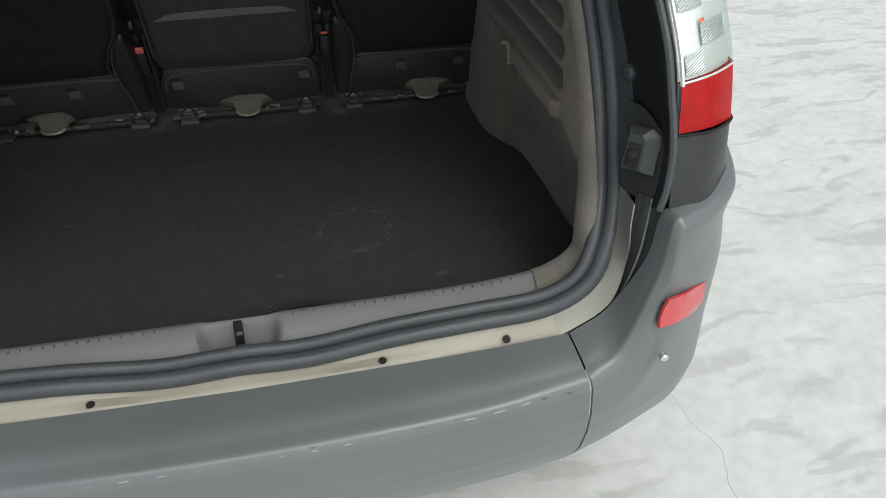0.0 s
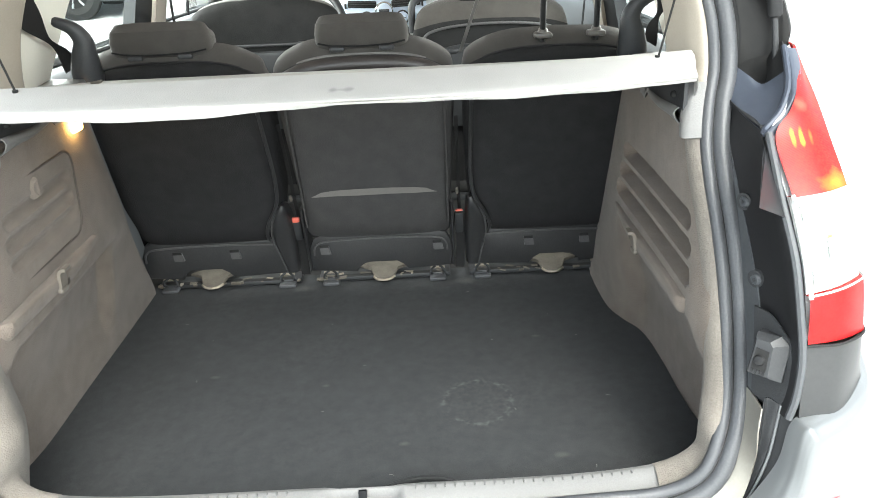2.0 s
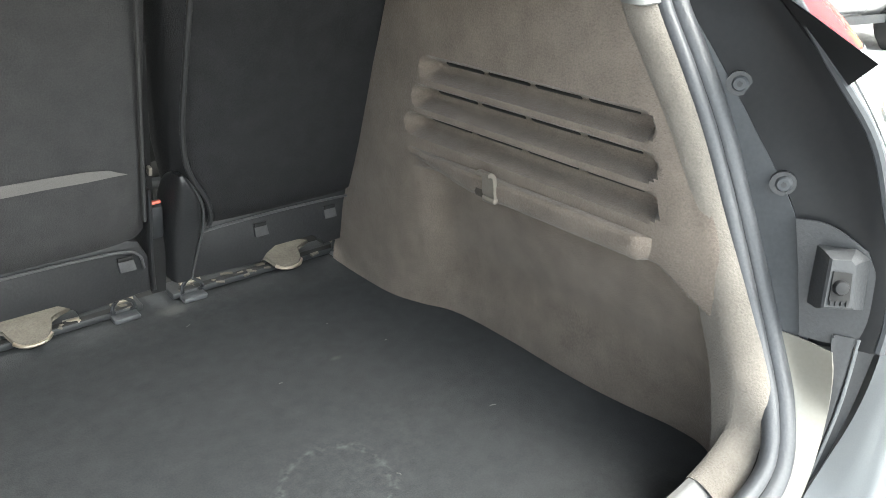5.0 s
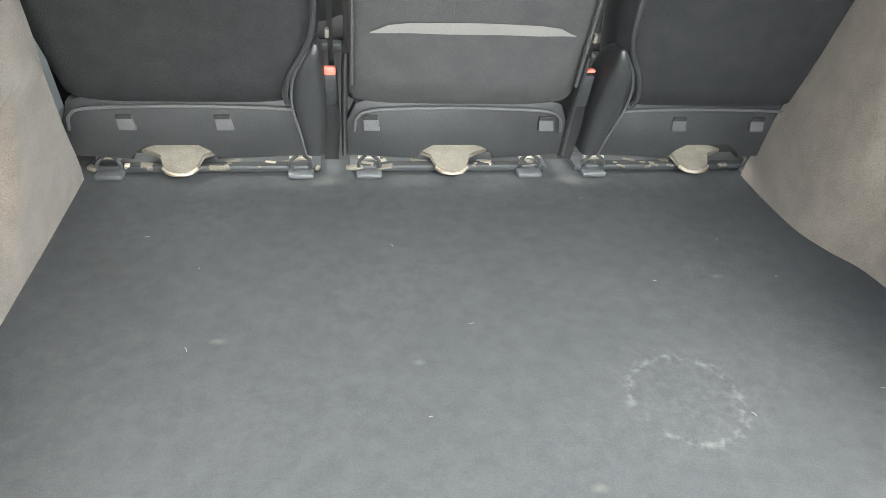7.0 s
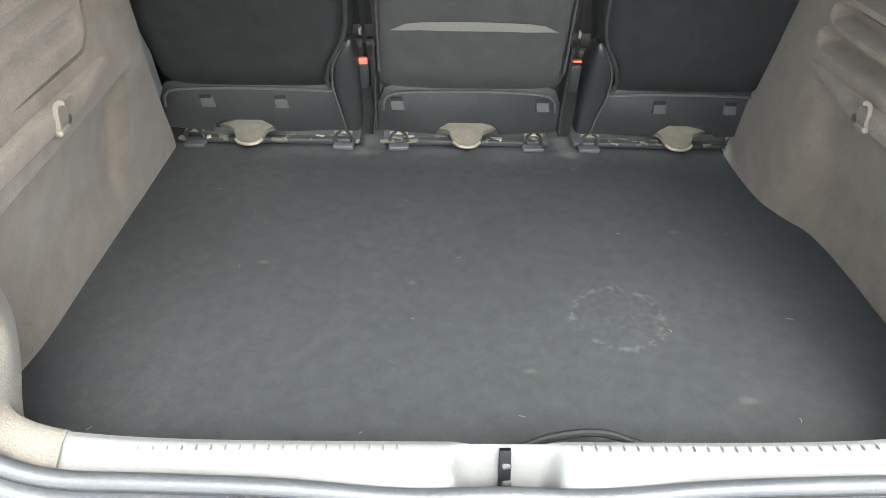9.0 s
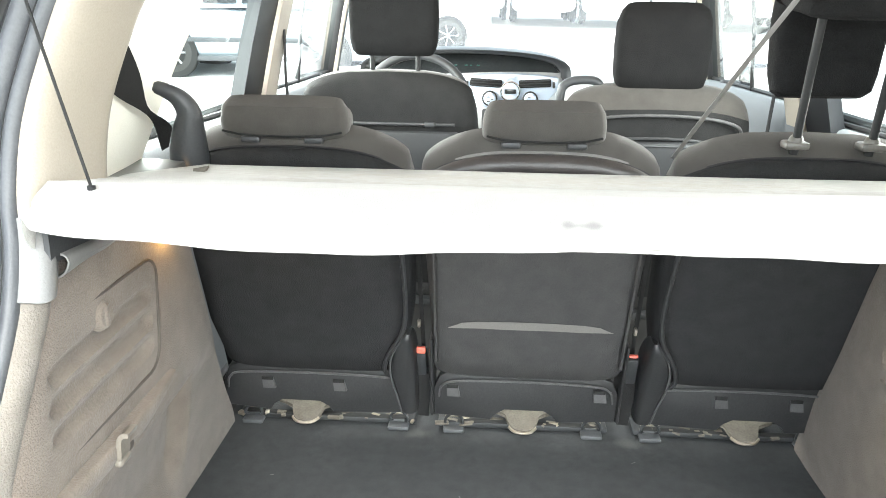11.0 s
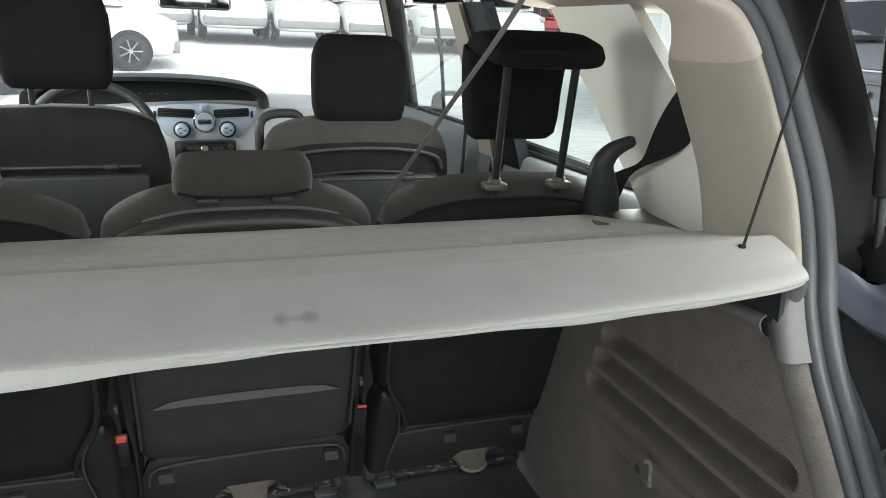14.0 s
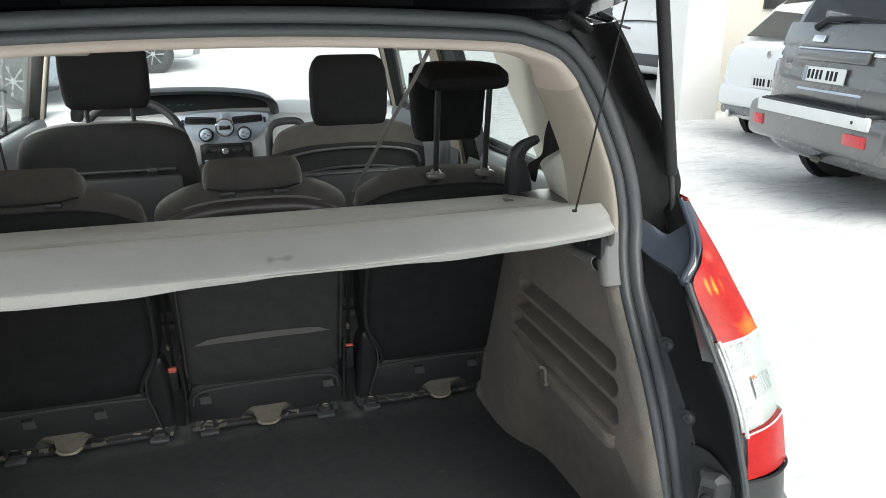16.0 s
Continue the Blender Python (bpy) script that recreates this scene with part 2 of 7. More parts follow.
M_PLATE = mat("plate_white", (0.78, 0.78, 0.76), (0.7, 0.7, 0.68), 0.35)
M_WALL = mat("rendered_wall", (0.70, 0.665, 0.60), (0.63, 0.595, 0.535), 0.9, scale=1.2, fine=60, bump=0.3, mix=0.9)
M_WALL2 = mat("painted_column", (0.82, 0.81, 0.79), (0.76, 0.75, 0.72), 0.85, scale=1.5, fine=60, bump=0.3, mix=0.9)


# ---- mesh helpers ----
def part(name, bm, material, parent=None, label="", smooth=40):
    """Links a bmesh as one mesh object under a thing or a part."""
    me = bpy.data.meshes.new(name)
    bmesh.ops.recalc_face_normals(bm, faces=bm.faces)
    bm.to_mesh(me)
    bm.free()
    if smooth:
        me.shade_smooth()
        me.set_sharp_from_angle(angle=radians(smooth))
    me.materials.append(material)
    ob = new(name, me)
    if parent is not None:
        ob.parent = parent
    if label:
        tagged(ob, label)
    return ob


def thing(name, at, label, category, group="", kind=""):
    ob = new(name)
    ob.empty_display_size = 0.1
    ob.matrix_world = at if isinstance(at, Matrix) else Matrix.Translation(at)
    bpy.context.view_layer.update()
    return tagged(ob, label, category, group, kind)


def under(ob, parent):
    """Keeps a part built in world places where it is, below a thing that stands elsewhere."""
    ob.parent = parent
    ob.matrix_parent_inverse = parent.matrix_world.inverted()
    return ob


def curve(pts, n, closed=False):
    """n + 1 points (n if closed) along a smooth line through pts."""
    p = [Vector(q) for q in pts]
    k = len(p)
    out = []
    segs = k if closed else k - 1
    for i in range(n if closed else n + 1):
        u = i * segs / n
        j = min(int(u), segs - 1)
        f = u - j
        if closed:
            a, b, c, d = (p[(j + o) % k] for o in (-1, 0, 1, 2))
        else:
            b, c = p[j], p[j + 1]
            a = p[j - 1] if j else b * 2 - c
            d = p[j + 2] if j + 2 < k else c * 2 - b
        out.append(0.5 * ((2 * b) + (c - a) * f + (2 * a - 5 * b + 4 * c - d) * f * f + (3 * b - a - 3 * c + d) * f ** 3))
    return out


def loft(rows, ring=False, loop=False, caps=False, bm=None):
    """Faces between rows of points. ring: each row closes on itself; loop: the last row meets the first."""
    bm = bm or bmesh.new()
    vs = [[bm.verts.new(q) for q in r] for r in rows]
    nr, nc = len(vs), len(vs[0])
    for i in range(nr if loop else nr - 1):
        for j in range(nc if ring else nc - 1):
            a, b, c, d = vs[i][j], vs[i][(j + 1) % nc], vs[(i + 1) % nr][(j + 1) % nc], vs[(i + 1) % nr][j]
            if len({a, b, c, d}) == 4:
                bm.faces.new((a, b, c, d))
    if caps and ring and not loop:
        bm.faces.new(vs[0])
        bm.faces.new(vs[-1][::-1])
    return bm


def patch(rows, nu, nv, thick=0.0):
    """A smooth sheet through a grid of points, with thickness."""
    a = [curve(r, nv) for r in rows]
    cols = [curve([r[j] for r in a], nu) for j in range(nv + 1)]
    bm = loft([[c[i] for c in cols] for i in range(nu + 1)])
    if thick:
        bmesh.ops.recalc_face_normals(bm, faces=bm.faces)
        bmesh.ops.solidify(bm, geom=bm.faces[:], thickness=thick)
    return bm


def tube(pts, r, n=10, closed=False, caps=True, squash=1.0, bm=None, up=(0, 0, 1)):
    """A round bar along a line of points; r: one radius or one for each point."""
    p = [Vector(q) for q in pts]
    k = len(p)
    rows, last = [], None
    for i in range(k):
        a = p[i - 1] if (i or closed) else p[i]
        b = p[(i + 1) % k] if (i < k - 1 or closed) else p[i]
        t = (b - a).normalized()
        s = last if last is not None else t.cross(Vector(up))
        s = s - t * s.dot(t)
        if s.length < 1e-4:
            s = t.cross(Vector((1, 0, 0)))
        s.normalize()
        last = s
        u = s.cross(t)
        rr = r[i] if isinstance(r, (list, tuple)) else r
        rows.append([p[i] + (s * math.cos(2 * math.pi * j / n) + u * math.sin(2 * math.pi * j / n) * squash) * rr for j in range(n)])
    return loft(rows, ring=True, loop=closed, caps=caps and not closed, bm=bm)


def strap(pts, wide, thick, side=(1, 0, 0), twist=0.0):
    """A flat band along a line."""
    p = [Vector(q) for q in pts]
    rows = []
    for i in range(len(p)):
        t = (p[min(i + 1, len(p) - 1)] - p[max(i - 1, 0)]).normalized()
        s = Vector(side)
        s = (s - t * s.dot(t)).normalized()
        s = Matrix.Rotation(twist * i / (len(p) - 1), 3, t) @ s
        u = s.cross(t)
        h = (wide[i] if isinstance(wide, list) else wide) / 2
        rows.append([p[i] + s * h + u * thick / 2, p[i] - s * h + u * thick / 2, p[i] - s * h - u * thick / 2, p[i] + s * h - u * thick / 2])
    return loft(rows, ring=True, caps=True)


def rbox(size, at=(0, 0, 0), bev=0.01, seg=2, rot=(0, 0, 0), taper=1.0, bm=None):
    """A box with rounded edges; taper: its top's width over its foot's."""
    b = bmesh.new()
    bmesh.ops.create_cube(b, size=1)
    for v in b.verts:
        k = taper if v.co.z > 0 else 1
        v.co = Vector((v.co.x * size[0] * k, v.co.y * size[1] * k, v.co.z * size[2]))
    bv = min(bev, min(size) * 0.49)
    if bv > 0:
        bmesh.ops.bevel(b, geom=b.edges[:], offset=bv, segments=seg, profile=0.5, affect="EDGES")
    b.transform(pose(*at, *rot))
    if bm is None:
        return b
    me = bpy.data.meshes.new("tmp")
    b.to_mesh(me)
    b.free()
    bm.from_mesh(me)
    bpy.data.meshes.remove(me)
    return bm


def rod(a, b, r, r2=None, n=14, bev=0.0):
    """A cylinder or cone from a to b."""
    a, b = Vector(a), Vector(b)
    r2 = r if r2 is None else r2
    d = b - a
    e = min(bev, d.length / 3) / d.length if d.length else 0
    pts, rs = [a, b], [r, r2]
    if bev:
        pts, rs = [a, a + d * e, b - d * e, b], [r - bev, r, r2, r2 - bev]
    return tube(pts, rs, n)


def prism(outline, a, b, axis="x", bev=0.0):
    """An outline in the other two axes, carried from a to b along an axis."""
    def put(q, v):
        return {"x": (v, q[0], q[1]), "y": (q[0], v, q[1]), "z": (q[0], q[1], v)}[axis]
    bm = loft([[put(q, a) for q in outline], [put(q, b) for q in outline]], ring=True, caps=True)
    if bev:
        bmesh.ops.bevel(bm, geom=bm.edges[:], offset=bev, segments=2, profile=0.5, affect="EDGES")
    return bm


def rrect(w, h, r, n=5):
    """A rounded rectangle's outline about the origin."""
    out = []
    for cx, cy, a0 in ((w / 2 - r, h / 2 - r, 0), (-w / 2 + r, h / 2 - r, 90), (-w / 2 + r, -h / 2 + r, 180), (w / 2 - r, -h / 2 + r, 270)):
        for i in range(n + 1):
            a = radians(a0 + 90 * i / n)
            out.append((cx + r * math.cos(a), cy + r * math.sin(a)))
    return out


def cushion(spine, widths, depths, n=20, puff=0.55, cap=True, dx=0.0):
    """A padded body: rounded sections (width, depth) at the spine's points; spine lies in y, z at x = 0."""
    rows = []
    k = len(spine)
    for i in range(k):
        y, z = spine[i]
        y0, z0 = spine[max(i - 1, 0)]
        y1, z1 = spine[min(i + 1, k - 1)]
        t = Vector((0, y1 - y0, z1 - z0)).normalized()
        nrm = Vector((0, t.z, -t.y))
        row = []
        for j in range(n):
            a = 2 * math.pi * j / n
            c, s = math.cos(a), math.sin(a)
            ex = abs(c) ** puff * (1 if c > 0 else -1)
            ey = abs(s) ** puff * (1 if s > 0 else -1)
            row.append(Vector((dx + ex * widths[i] / 2, y, z)) + nrm * (ey * depths[i] / 2))
        rows.append(row)
    return loft(rows, ring=True, caps=cap)


def tint_spot(m, centre, reach, colour, amount):
    """A soft spot of colour of its own shape: smudges, bands, painted lens glow."""
    n, l = m.node_tree.nodes, m.node_tree.links
    b = n["Principled BSDF"]
    base = b.inputs["Base Color"].links[0].from_socket
    tc, d, w = n.new("ShaderNodeTexCoord"), n.new("ShaderNodeVectorMath"), n.new("ShaderNodeTexNoise")
    mp = n.new("ShaderNodeMapping")
    mp.inputs["Location"].default_value = [-c / r for c, r in zip(centre, reach)]
    mp.inputs["Scale"].default_value = [1 / r for r in reach]
    l.new(tc.outputs["Object"], mp.inputs["Vector"])
    d.operation = "LENGTH"
    l.new(mp.outputs[0], d.inputs[0])
    w.inputs["Scale"].default_value, w.inputs["Detail"].default_value = 60, 4
    l.new(tc.outputs["Object"], w.inputs["Vector"])
    a = n.new("ShaderNodeMath")
    l.new(d.outputs["Value"], a.inputs[0])
    l.new(w.outputs["Fac"], a.inputs[1])
    r = n.new("ShaderNodeMapRange")
    r.inputs["From Min"].default_value, r.inputs["From Max"].default_value = 1.5, 0.7
    r.inputs["To Max"].default_value = amount
    l.new(a.outputs[0], r.inputs["Value"])
    c = n.new("ShaderNodeMix")
    c.data_type = "RGBA"
    l.new(r.outputs[0], c.inputs["Factor"])
    l.new(base, c.inputs["A"])
    c.inputs["B"].default_value = (*colour, 1)
    l.new(c.outputs["Result"], b.inputs["Base Color"])


def ribbed(m, size, depth, axis, angle=0.0):
    """Fine moulded ribs across a surface."""
    n, l = m.node_tree.nodes, m.node_tree.links
    b = n["Principled BSDF"]
    tc, mp, w, u = n.new("ShaderNodeTexCoord"), n.new("ShaderNodeMapping"), n.new("ShaderNodeTexWave"), n.new("ShaderNodeBump")
    mp.inputs["Rotation"].default_value = (0, radians(angle), 0)
    w.bands_direction = axis
    w.inputs["Scale"].default_value, w.inputs["Distortion"].default_value = size, 0.3
    u.inputs["Strength"].default_value, u.inputs["Distance"].default_value = depth, 0.002
    l.new(tc.outputs["Object"], mp.inputs["Vector"])
    l.new(mp.outputs[0], w.inputs["Vector"])
    l.new(w.outputs["Fac"], u.inputs["Height"])
    l.new(u.outputs[0], b.inputs["Normal"])


ribbed(M_RED, 130, 0.12, "Z", 30)
ribbed(M_REDUP, 120, 0.10, "Z", -30)
ribbed(M_CLEARL, 130, 0.15, "Z", 35)
ribbed(M_FACET, 110, 0.5, "Z", 35)
# orange glow of the upper lens, painted into its red as soft spots
for s_ in (1, -1):
    for x_ in (.609, .621):
        tint_spot(M_REDUP, (x_ * s_, .245, 1.143), (.0042, .06, .013), (0.95, 0.34, 0.02), 0.95)
    tint_spot(M_REDUP, (.634 * s_, .245, 1.141), (.003, .06, .009), (0.75, 0.12, 0.02), 0.7)
    tint_spot(M_REDUP, (.650 * s_, .205, 1.093), (.026, .06, .016), (0.85, 0.17, 0.02), 0.85)
    tint_spot(M_REDUP, (.630 * s_, .285, 1.176), (.012, .06, .010), (0.55, 0.10, 0.06), 0.6)
# smudge at the rear edge of the shelf
tint_spot(M_SHELF, (-.003, .362, 1.210), (.008, .014, .03), (0.16, 0.155, 0.15), 0.5)
tint_spot(M_SHELF, (.020, .362, 1.210), (.008, .014, .03), (0.16, 0.155, 0.15), 0.5)
tint_spot(M_SHELF, (.009, .362, 1.210), (.018, .006, .03), (0.2, 0.195, 0.19), 0.4)
# broad darker band across the shelf top, then smaller smudges
tint_spot(M_SHELF, (0.0, .60, 1.19), (.95, .150, .10), (0.255, 0.242, 0.208), 0.45)
tint_spot(M_SHELF, (-.15, .70, 1.17), (.12, .05, .05), (0.30, 0.29, 0.25), 0.6)
tint_spot(M_SHELF, (.20, .66, 1.17), (.16, .05, .05), (0.32, 0.31, 0.26), 0.5)
tint_spot(M_SHELF, (.40, .575, 1.19), (.14, .03, .03), (0.25, 0.24, 0.215), 0.5)
for x_, y_, r_ in ((-.205, .985, .035), (.205, .985, .035), (.34, .70, .012), (-.10, .55, .010), (.06, .36, .012), (-.33, .60, .012), (.33, .31, .016)):
    tint_spot(M_CARPET, (x_, y_, .585), (r_, r_ * .6, .02), (0.16, 0.155, 0.14), 0.22)
# second darker, yellower band over the front part of the shelf
tint_spot(M_SHELF, (0.0, .71, 1.170), (.60, .13, .06), (0.235, 0.218, 0.172), 0.55)
# thin dark line along the fold, then small smudges
tint_spot(M_SHELF, (.12, .577, 1.187), (.50, .010, .03), (0.15, 0.14, 0.12), 0.5)
tint_spot(M_SHELF, (.36, .60, 1.19), (.12, .035, .04), (0.16, 0.15, 0.125), 0.5)
tint_spot(M_SHELF, (-.30, .60, 1.185), (.10, .03, .02), (0.24, 0.225, 0.19), 0.5)
tint_spot(M_SHELF, (.10, .775, 1.163), (.010, .010, .02), (0.12, 0.115, 0.10), 0.6)


# ---- ground ----
def rise(x, y):
    """The lot climbs gently ahead of the car."""
    v = min(y, 60) - 8.5
    return 0.058 * (math.sqrt(v * v + 4) + v) / 2 if y > -20 else 0.0


def ground_mat():
    m = mat("pale_concrete", (0.55, 0.545, 0.53), (0.70, 0.695, 0.68), 0.75, scale=3.2, fine=26, bump=0.25, mix=0.75)
    n, l = m.node_tree.nodes, m.node_tree.links
    b = n["Principled BSDF"]
    base = b.inputs["Base Color"].links[0].from_socket
    tc = n.new("ShaderNodeTexCoord")
    warp = n.new("ShaderNodeTexNoise")
    warp.inputs["Scale"].default_value, warp.inputs["Detail"].default_value = 1.1, 5
    l.new(tc.outputs["Object"], warp.inputs["Vector"])
    add = n.new("ShaderNodeMix")
    add.data_type = "VECTOR"
    add.inputs["Factor"].default_value = 0.35
    l.new(tc.outputs["Object"], add.inputs["A"])
    l.new(warp.outputs["Color"], add.inputs["B"])
    # trowel sweeps
    wave = n.new("ShaderNodeTexWave")
    wave.wave_type = "RINGS"
    wave.inputs["Scale"].default_value, wave.inputs["Distortion"].default_value = 2.2, 14
    wave.inputs["Detail"].default_value = 4
    l.new(add.outputs["Result"], wave.inputs["Vector"])
    streak = n.new("ShaderNodeTexNoise")
    streak.inputs["Scale"].default_value, streak.inputs["Detail"].default_value, streak.inputs["Distortion"].default_value = 13, 9, 0.6
    smap = n.new("ShaderNodeMapping")
    smap.inputs["Scale"].default_value, smap.inputs["Rotation"].default_value = (0.35, 1.6, 1), (0, 0, radians(24))
    l.new(add.outputs["Result"], smap.inputs["Vector"])
    l.new(smap.outputs[0], streak.inputs["Vector"])
    sr = n.new("ShaderNodeMapRange")
    sr.inputs["From Min"].default_value, sr.inputs["From Max"].default_value, sr.inputs["To Max"].default_value = 0.53, 0.62, 0.42
    l.new(streak.outputs["Fac"], sr.inputs["Value"])
    c0 = n.new("ShaderNodeMix")
    c0.data_type = "RGBA"
    l.new(sr.outputs[0], c0.inputs["Factor"])
    l.new(base, c0.inputs["A"])
    c0.inputs["B"].default_value = (0.36, 0.355, 0.34, 1)
    base = c0.outputs["Result"]
    # hair cracks
    v = n.new("ShaderNodeTexVoronoi")
    v.feature = "DISTANCE_TO_EDGE"
    v.inputs["Scale"].default_value = 0.30
    l.new(add.outputs["Result"], v.inputs["Vector"])
    lt = n.new("ShaderNodeMath")
    lt.operation = "LESS_THAN"
    lt.inputs[1].default_value = 0.00015
    l.new(v.outputs["Distance"], lt.inputs[0])
    c1 = n.new("ShaderNodeMix")
    c1.data_type, c1.blend_type = "RGBA", "MULTIPLY"
    ramp = n.new("ShaderNodeMapRange")
    ramp.inputs["To Min"].default_value, ramp.inputs["To Max"].default_value = 0.0, 0.12
    l.new(wave.outputs["Fac"], ramp.inputs["Value"])
    l.new(ramp.outputs[0], c1.inputs["Factor"])
    l.new(base, c1.inputs["A"])
    c1.inputs["B"].default_value = (0.78, 0.78, 0.77, 1)
    c2 = n.new("ShaderNodeMix")
    c2.data_type = "RGBA"
    l.new(lt.outputs[0], c2.inputs["Factor"])
    l.new(c1.outputs["Result"], c2.inputs["A"])
    c2.inputs["B"].default_value = (0.30, 0.295, 0.28, 1)
    l.new(c2.outputs["Result"], b.inputs["Base Color"])
    return m


def make_ground():
    xs = sorted({*(round(s * v, 2) for s in (1, -1) for v in (0, 1, 2, 3, 5, 8, 12, 18, 26, 40, 70, 150, 400, 1200)), 0})
    ys = [-1200, -300, -80, -30, -12, -6, -3, -1, 0, 1, 2, 3, 4, 5, 6, 7, 8, 10, 12, 15, 18, 22, 28, 36, 46, 60, 120, 300, 1200]
    bm = loft([[(x, y, rise(x, y)) for x in xs] for y in ys])
    g = part("ground", bm, ground_mat())
    return tagged(g, "pale trowelled concrete lot with hairline cracks and scuffs", "ground", kind="structure")


make_ground()


def joint_line(pts, wide):
    """A hairline joint or crack lying in the concrete's surface."""
    q = curve([(x, y, .001) for x, y in pts], 30)
    q = [Vector((p.x + random.uniform(-.004, .004), p.y + random.uniform(-.004, .004), p.z)) for p in q]
    tagged(part("ground_joint", strap(q, wide, .0016, side=(0, 1, 0)), M_JOINT), "thin grey joint line in the concrete", "joint", kind="structure")


joint_line([(3.6, 4.80), (4.27, 4.70), (5.35, 4.54), (7.2, 4.27)], 0.009)
joint_line([(2.60, 2.60), (2.80, 2.95), (2.98, 3.32), (3.3, 3.9)], 0.005)
joint_line([(2.16, 1.78), (2.30, 1.92), (2.47, 2.21)], 0.004)
joint_line([(1.93, 1.87), (2.16, 1.85), (2.36, 1.83), (2.53, 1.82)], 0.006)
joint_line([(1.20, 0.75), (1.31, 0.71), (1.45, 0.67), (1.62, 0.61)], 0.005)
joint_line([(1.32, 0.49), (1.25, 0.35), (1.23, 0.23), (1.27, 0.17)], 0.007)
joint_line([(1.24, 0.59), (1.32, 0.54), (1.45, 0.55)], 0.004)

# ---- car body: x to the right, y towards its front, z up ----
car = thing("car", (0, 1.6, 0), "black people carrier with open tailgate and grey bumper", "car")


def cpart(name, bm, material, label="", parent=None, smooth=40):
    ob = part(name, bm, material, None, label, smooth)
    return under(ob, parent or car)


# centre line of the rubber seal round the opening, right half, from the sill's middle up to the roof's middle
SEAL = [(0, .122, .629), (.10, .122, .626), (.22, .122, .640), (.34, .122, .647), (.44, .121, .655), (.498, .123, .688), (.527, .145, .738), (.543, .176, .79), (.549, .207, .85),
        (.551, .244, .925), (.547, .280, 1.0), (.542, .314, 1.06), (.543, .349, 1.11), (.554, .384, 1.16), (.565, .408, 1.21), (.558, .428, 1.284), (.530, .446, 1.367),
        (.503, .448, 1.416), (.478, .446, 1.448), (.445, .442, 1.474), (.40, .439, 1.490), (.35, .437, 1.499), (.18, .437, 1.507), (0, .438, 1.510)]
FULL = [Vector(q) for q in SEAL] + [Vector((-q[0], q[1], q[2])) for q in SEAL[-2:0:-1]]
RING = curve(FULL, 220, closed=True)


def outward(i):
    """The direction in the opening's plane away from the boot at a ring point."""
    t = (RING[(i + 1) % len(RING)] - RING[i - 1]).normalized()
    nrm = Vector((0, -1, 0.45)).normalized()
    o = t.cross(nrm).normalized()
    mid = Vector((0, 0.3, 1.08))
    return o if o.dot(RING[i] - mid) > 0 else -o


OUT = [outward(i) for i in range(len(RING))]
BACK = Vector((0, -1, 0.35)).normalized()
seal = cpart("weather_seal", tube([RING[i] + OUT[i] * .010 + BACK * .004 for i in range(220)], .0125, 12, closed=True), M_SEALRUB, "dark grey rubber seal with two beads")
cpart("seal_bead", tube([RING[i] - OUT[i] * .011 + BACK * .002 for i in range(220)], .009, 10, closed=True), M_SEALRUB, parent=seal)
cpart("seal_groove", tube([RING[i] - BACK * .004 for i in range(220)], .012, 8, closed=True), M_BLACK, parent=seal)


def mirrored(rows, s):
    return [[(q[0] * s, q[1], q[2]) for q in r] for r in rows]


# bumper: stations from the middle to the side; inner edge, ledge edge, face, low edge, tuck, underside
BUMP = [
    [(0, .093, .594), (0, .04, .590), (0, -.006, .576), (0, -.012, .562), (0, -.012, .51), (0, .002, .455), (0, .05, .40), (0, .12, .33)],
    [(.16, .092, .597), (.16, .04, .592), (.16, -.005, .578), (.16, -.011, .564), (.16, -.010, .51), (.16, .004, .456), (.16, .052, .40), (.16, .122, .33)],
    [(.33, .090, .603), (.33, .042, .597), (.33, .001, .582), (.33, -.004, .569), (.332, -.003, .515), (.334, .011, .459), (.334, .06, .40), (.334, .13, .33)],
    [(.470, .088, .613), (.472, .048, .606), (.475, .015, .594), (.477, .009, .580), (.480, .010, .53), (.486, .028, .465), (.486, .078, .40), (.486, .14, .33)]]
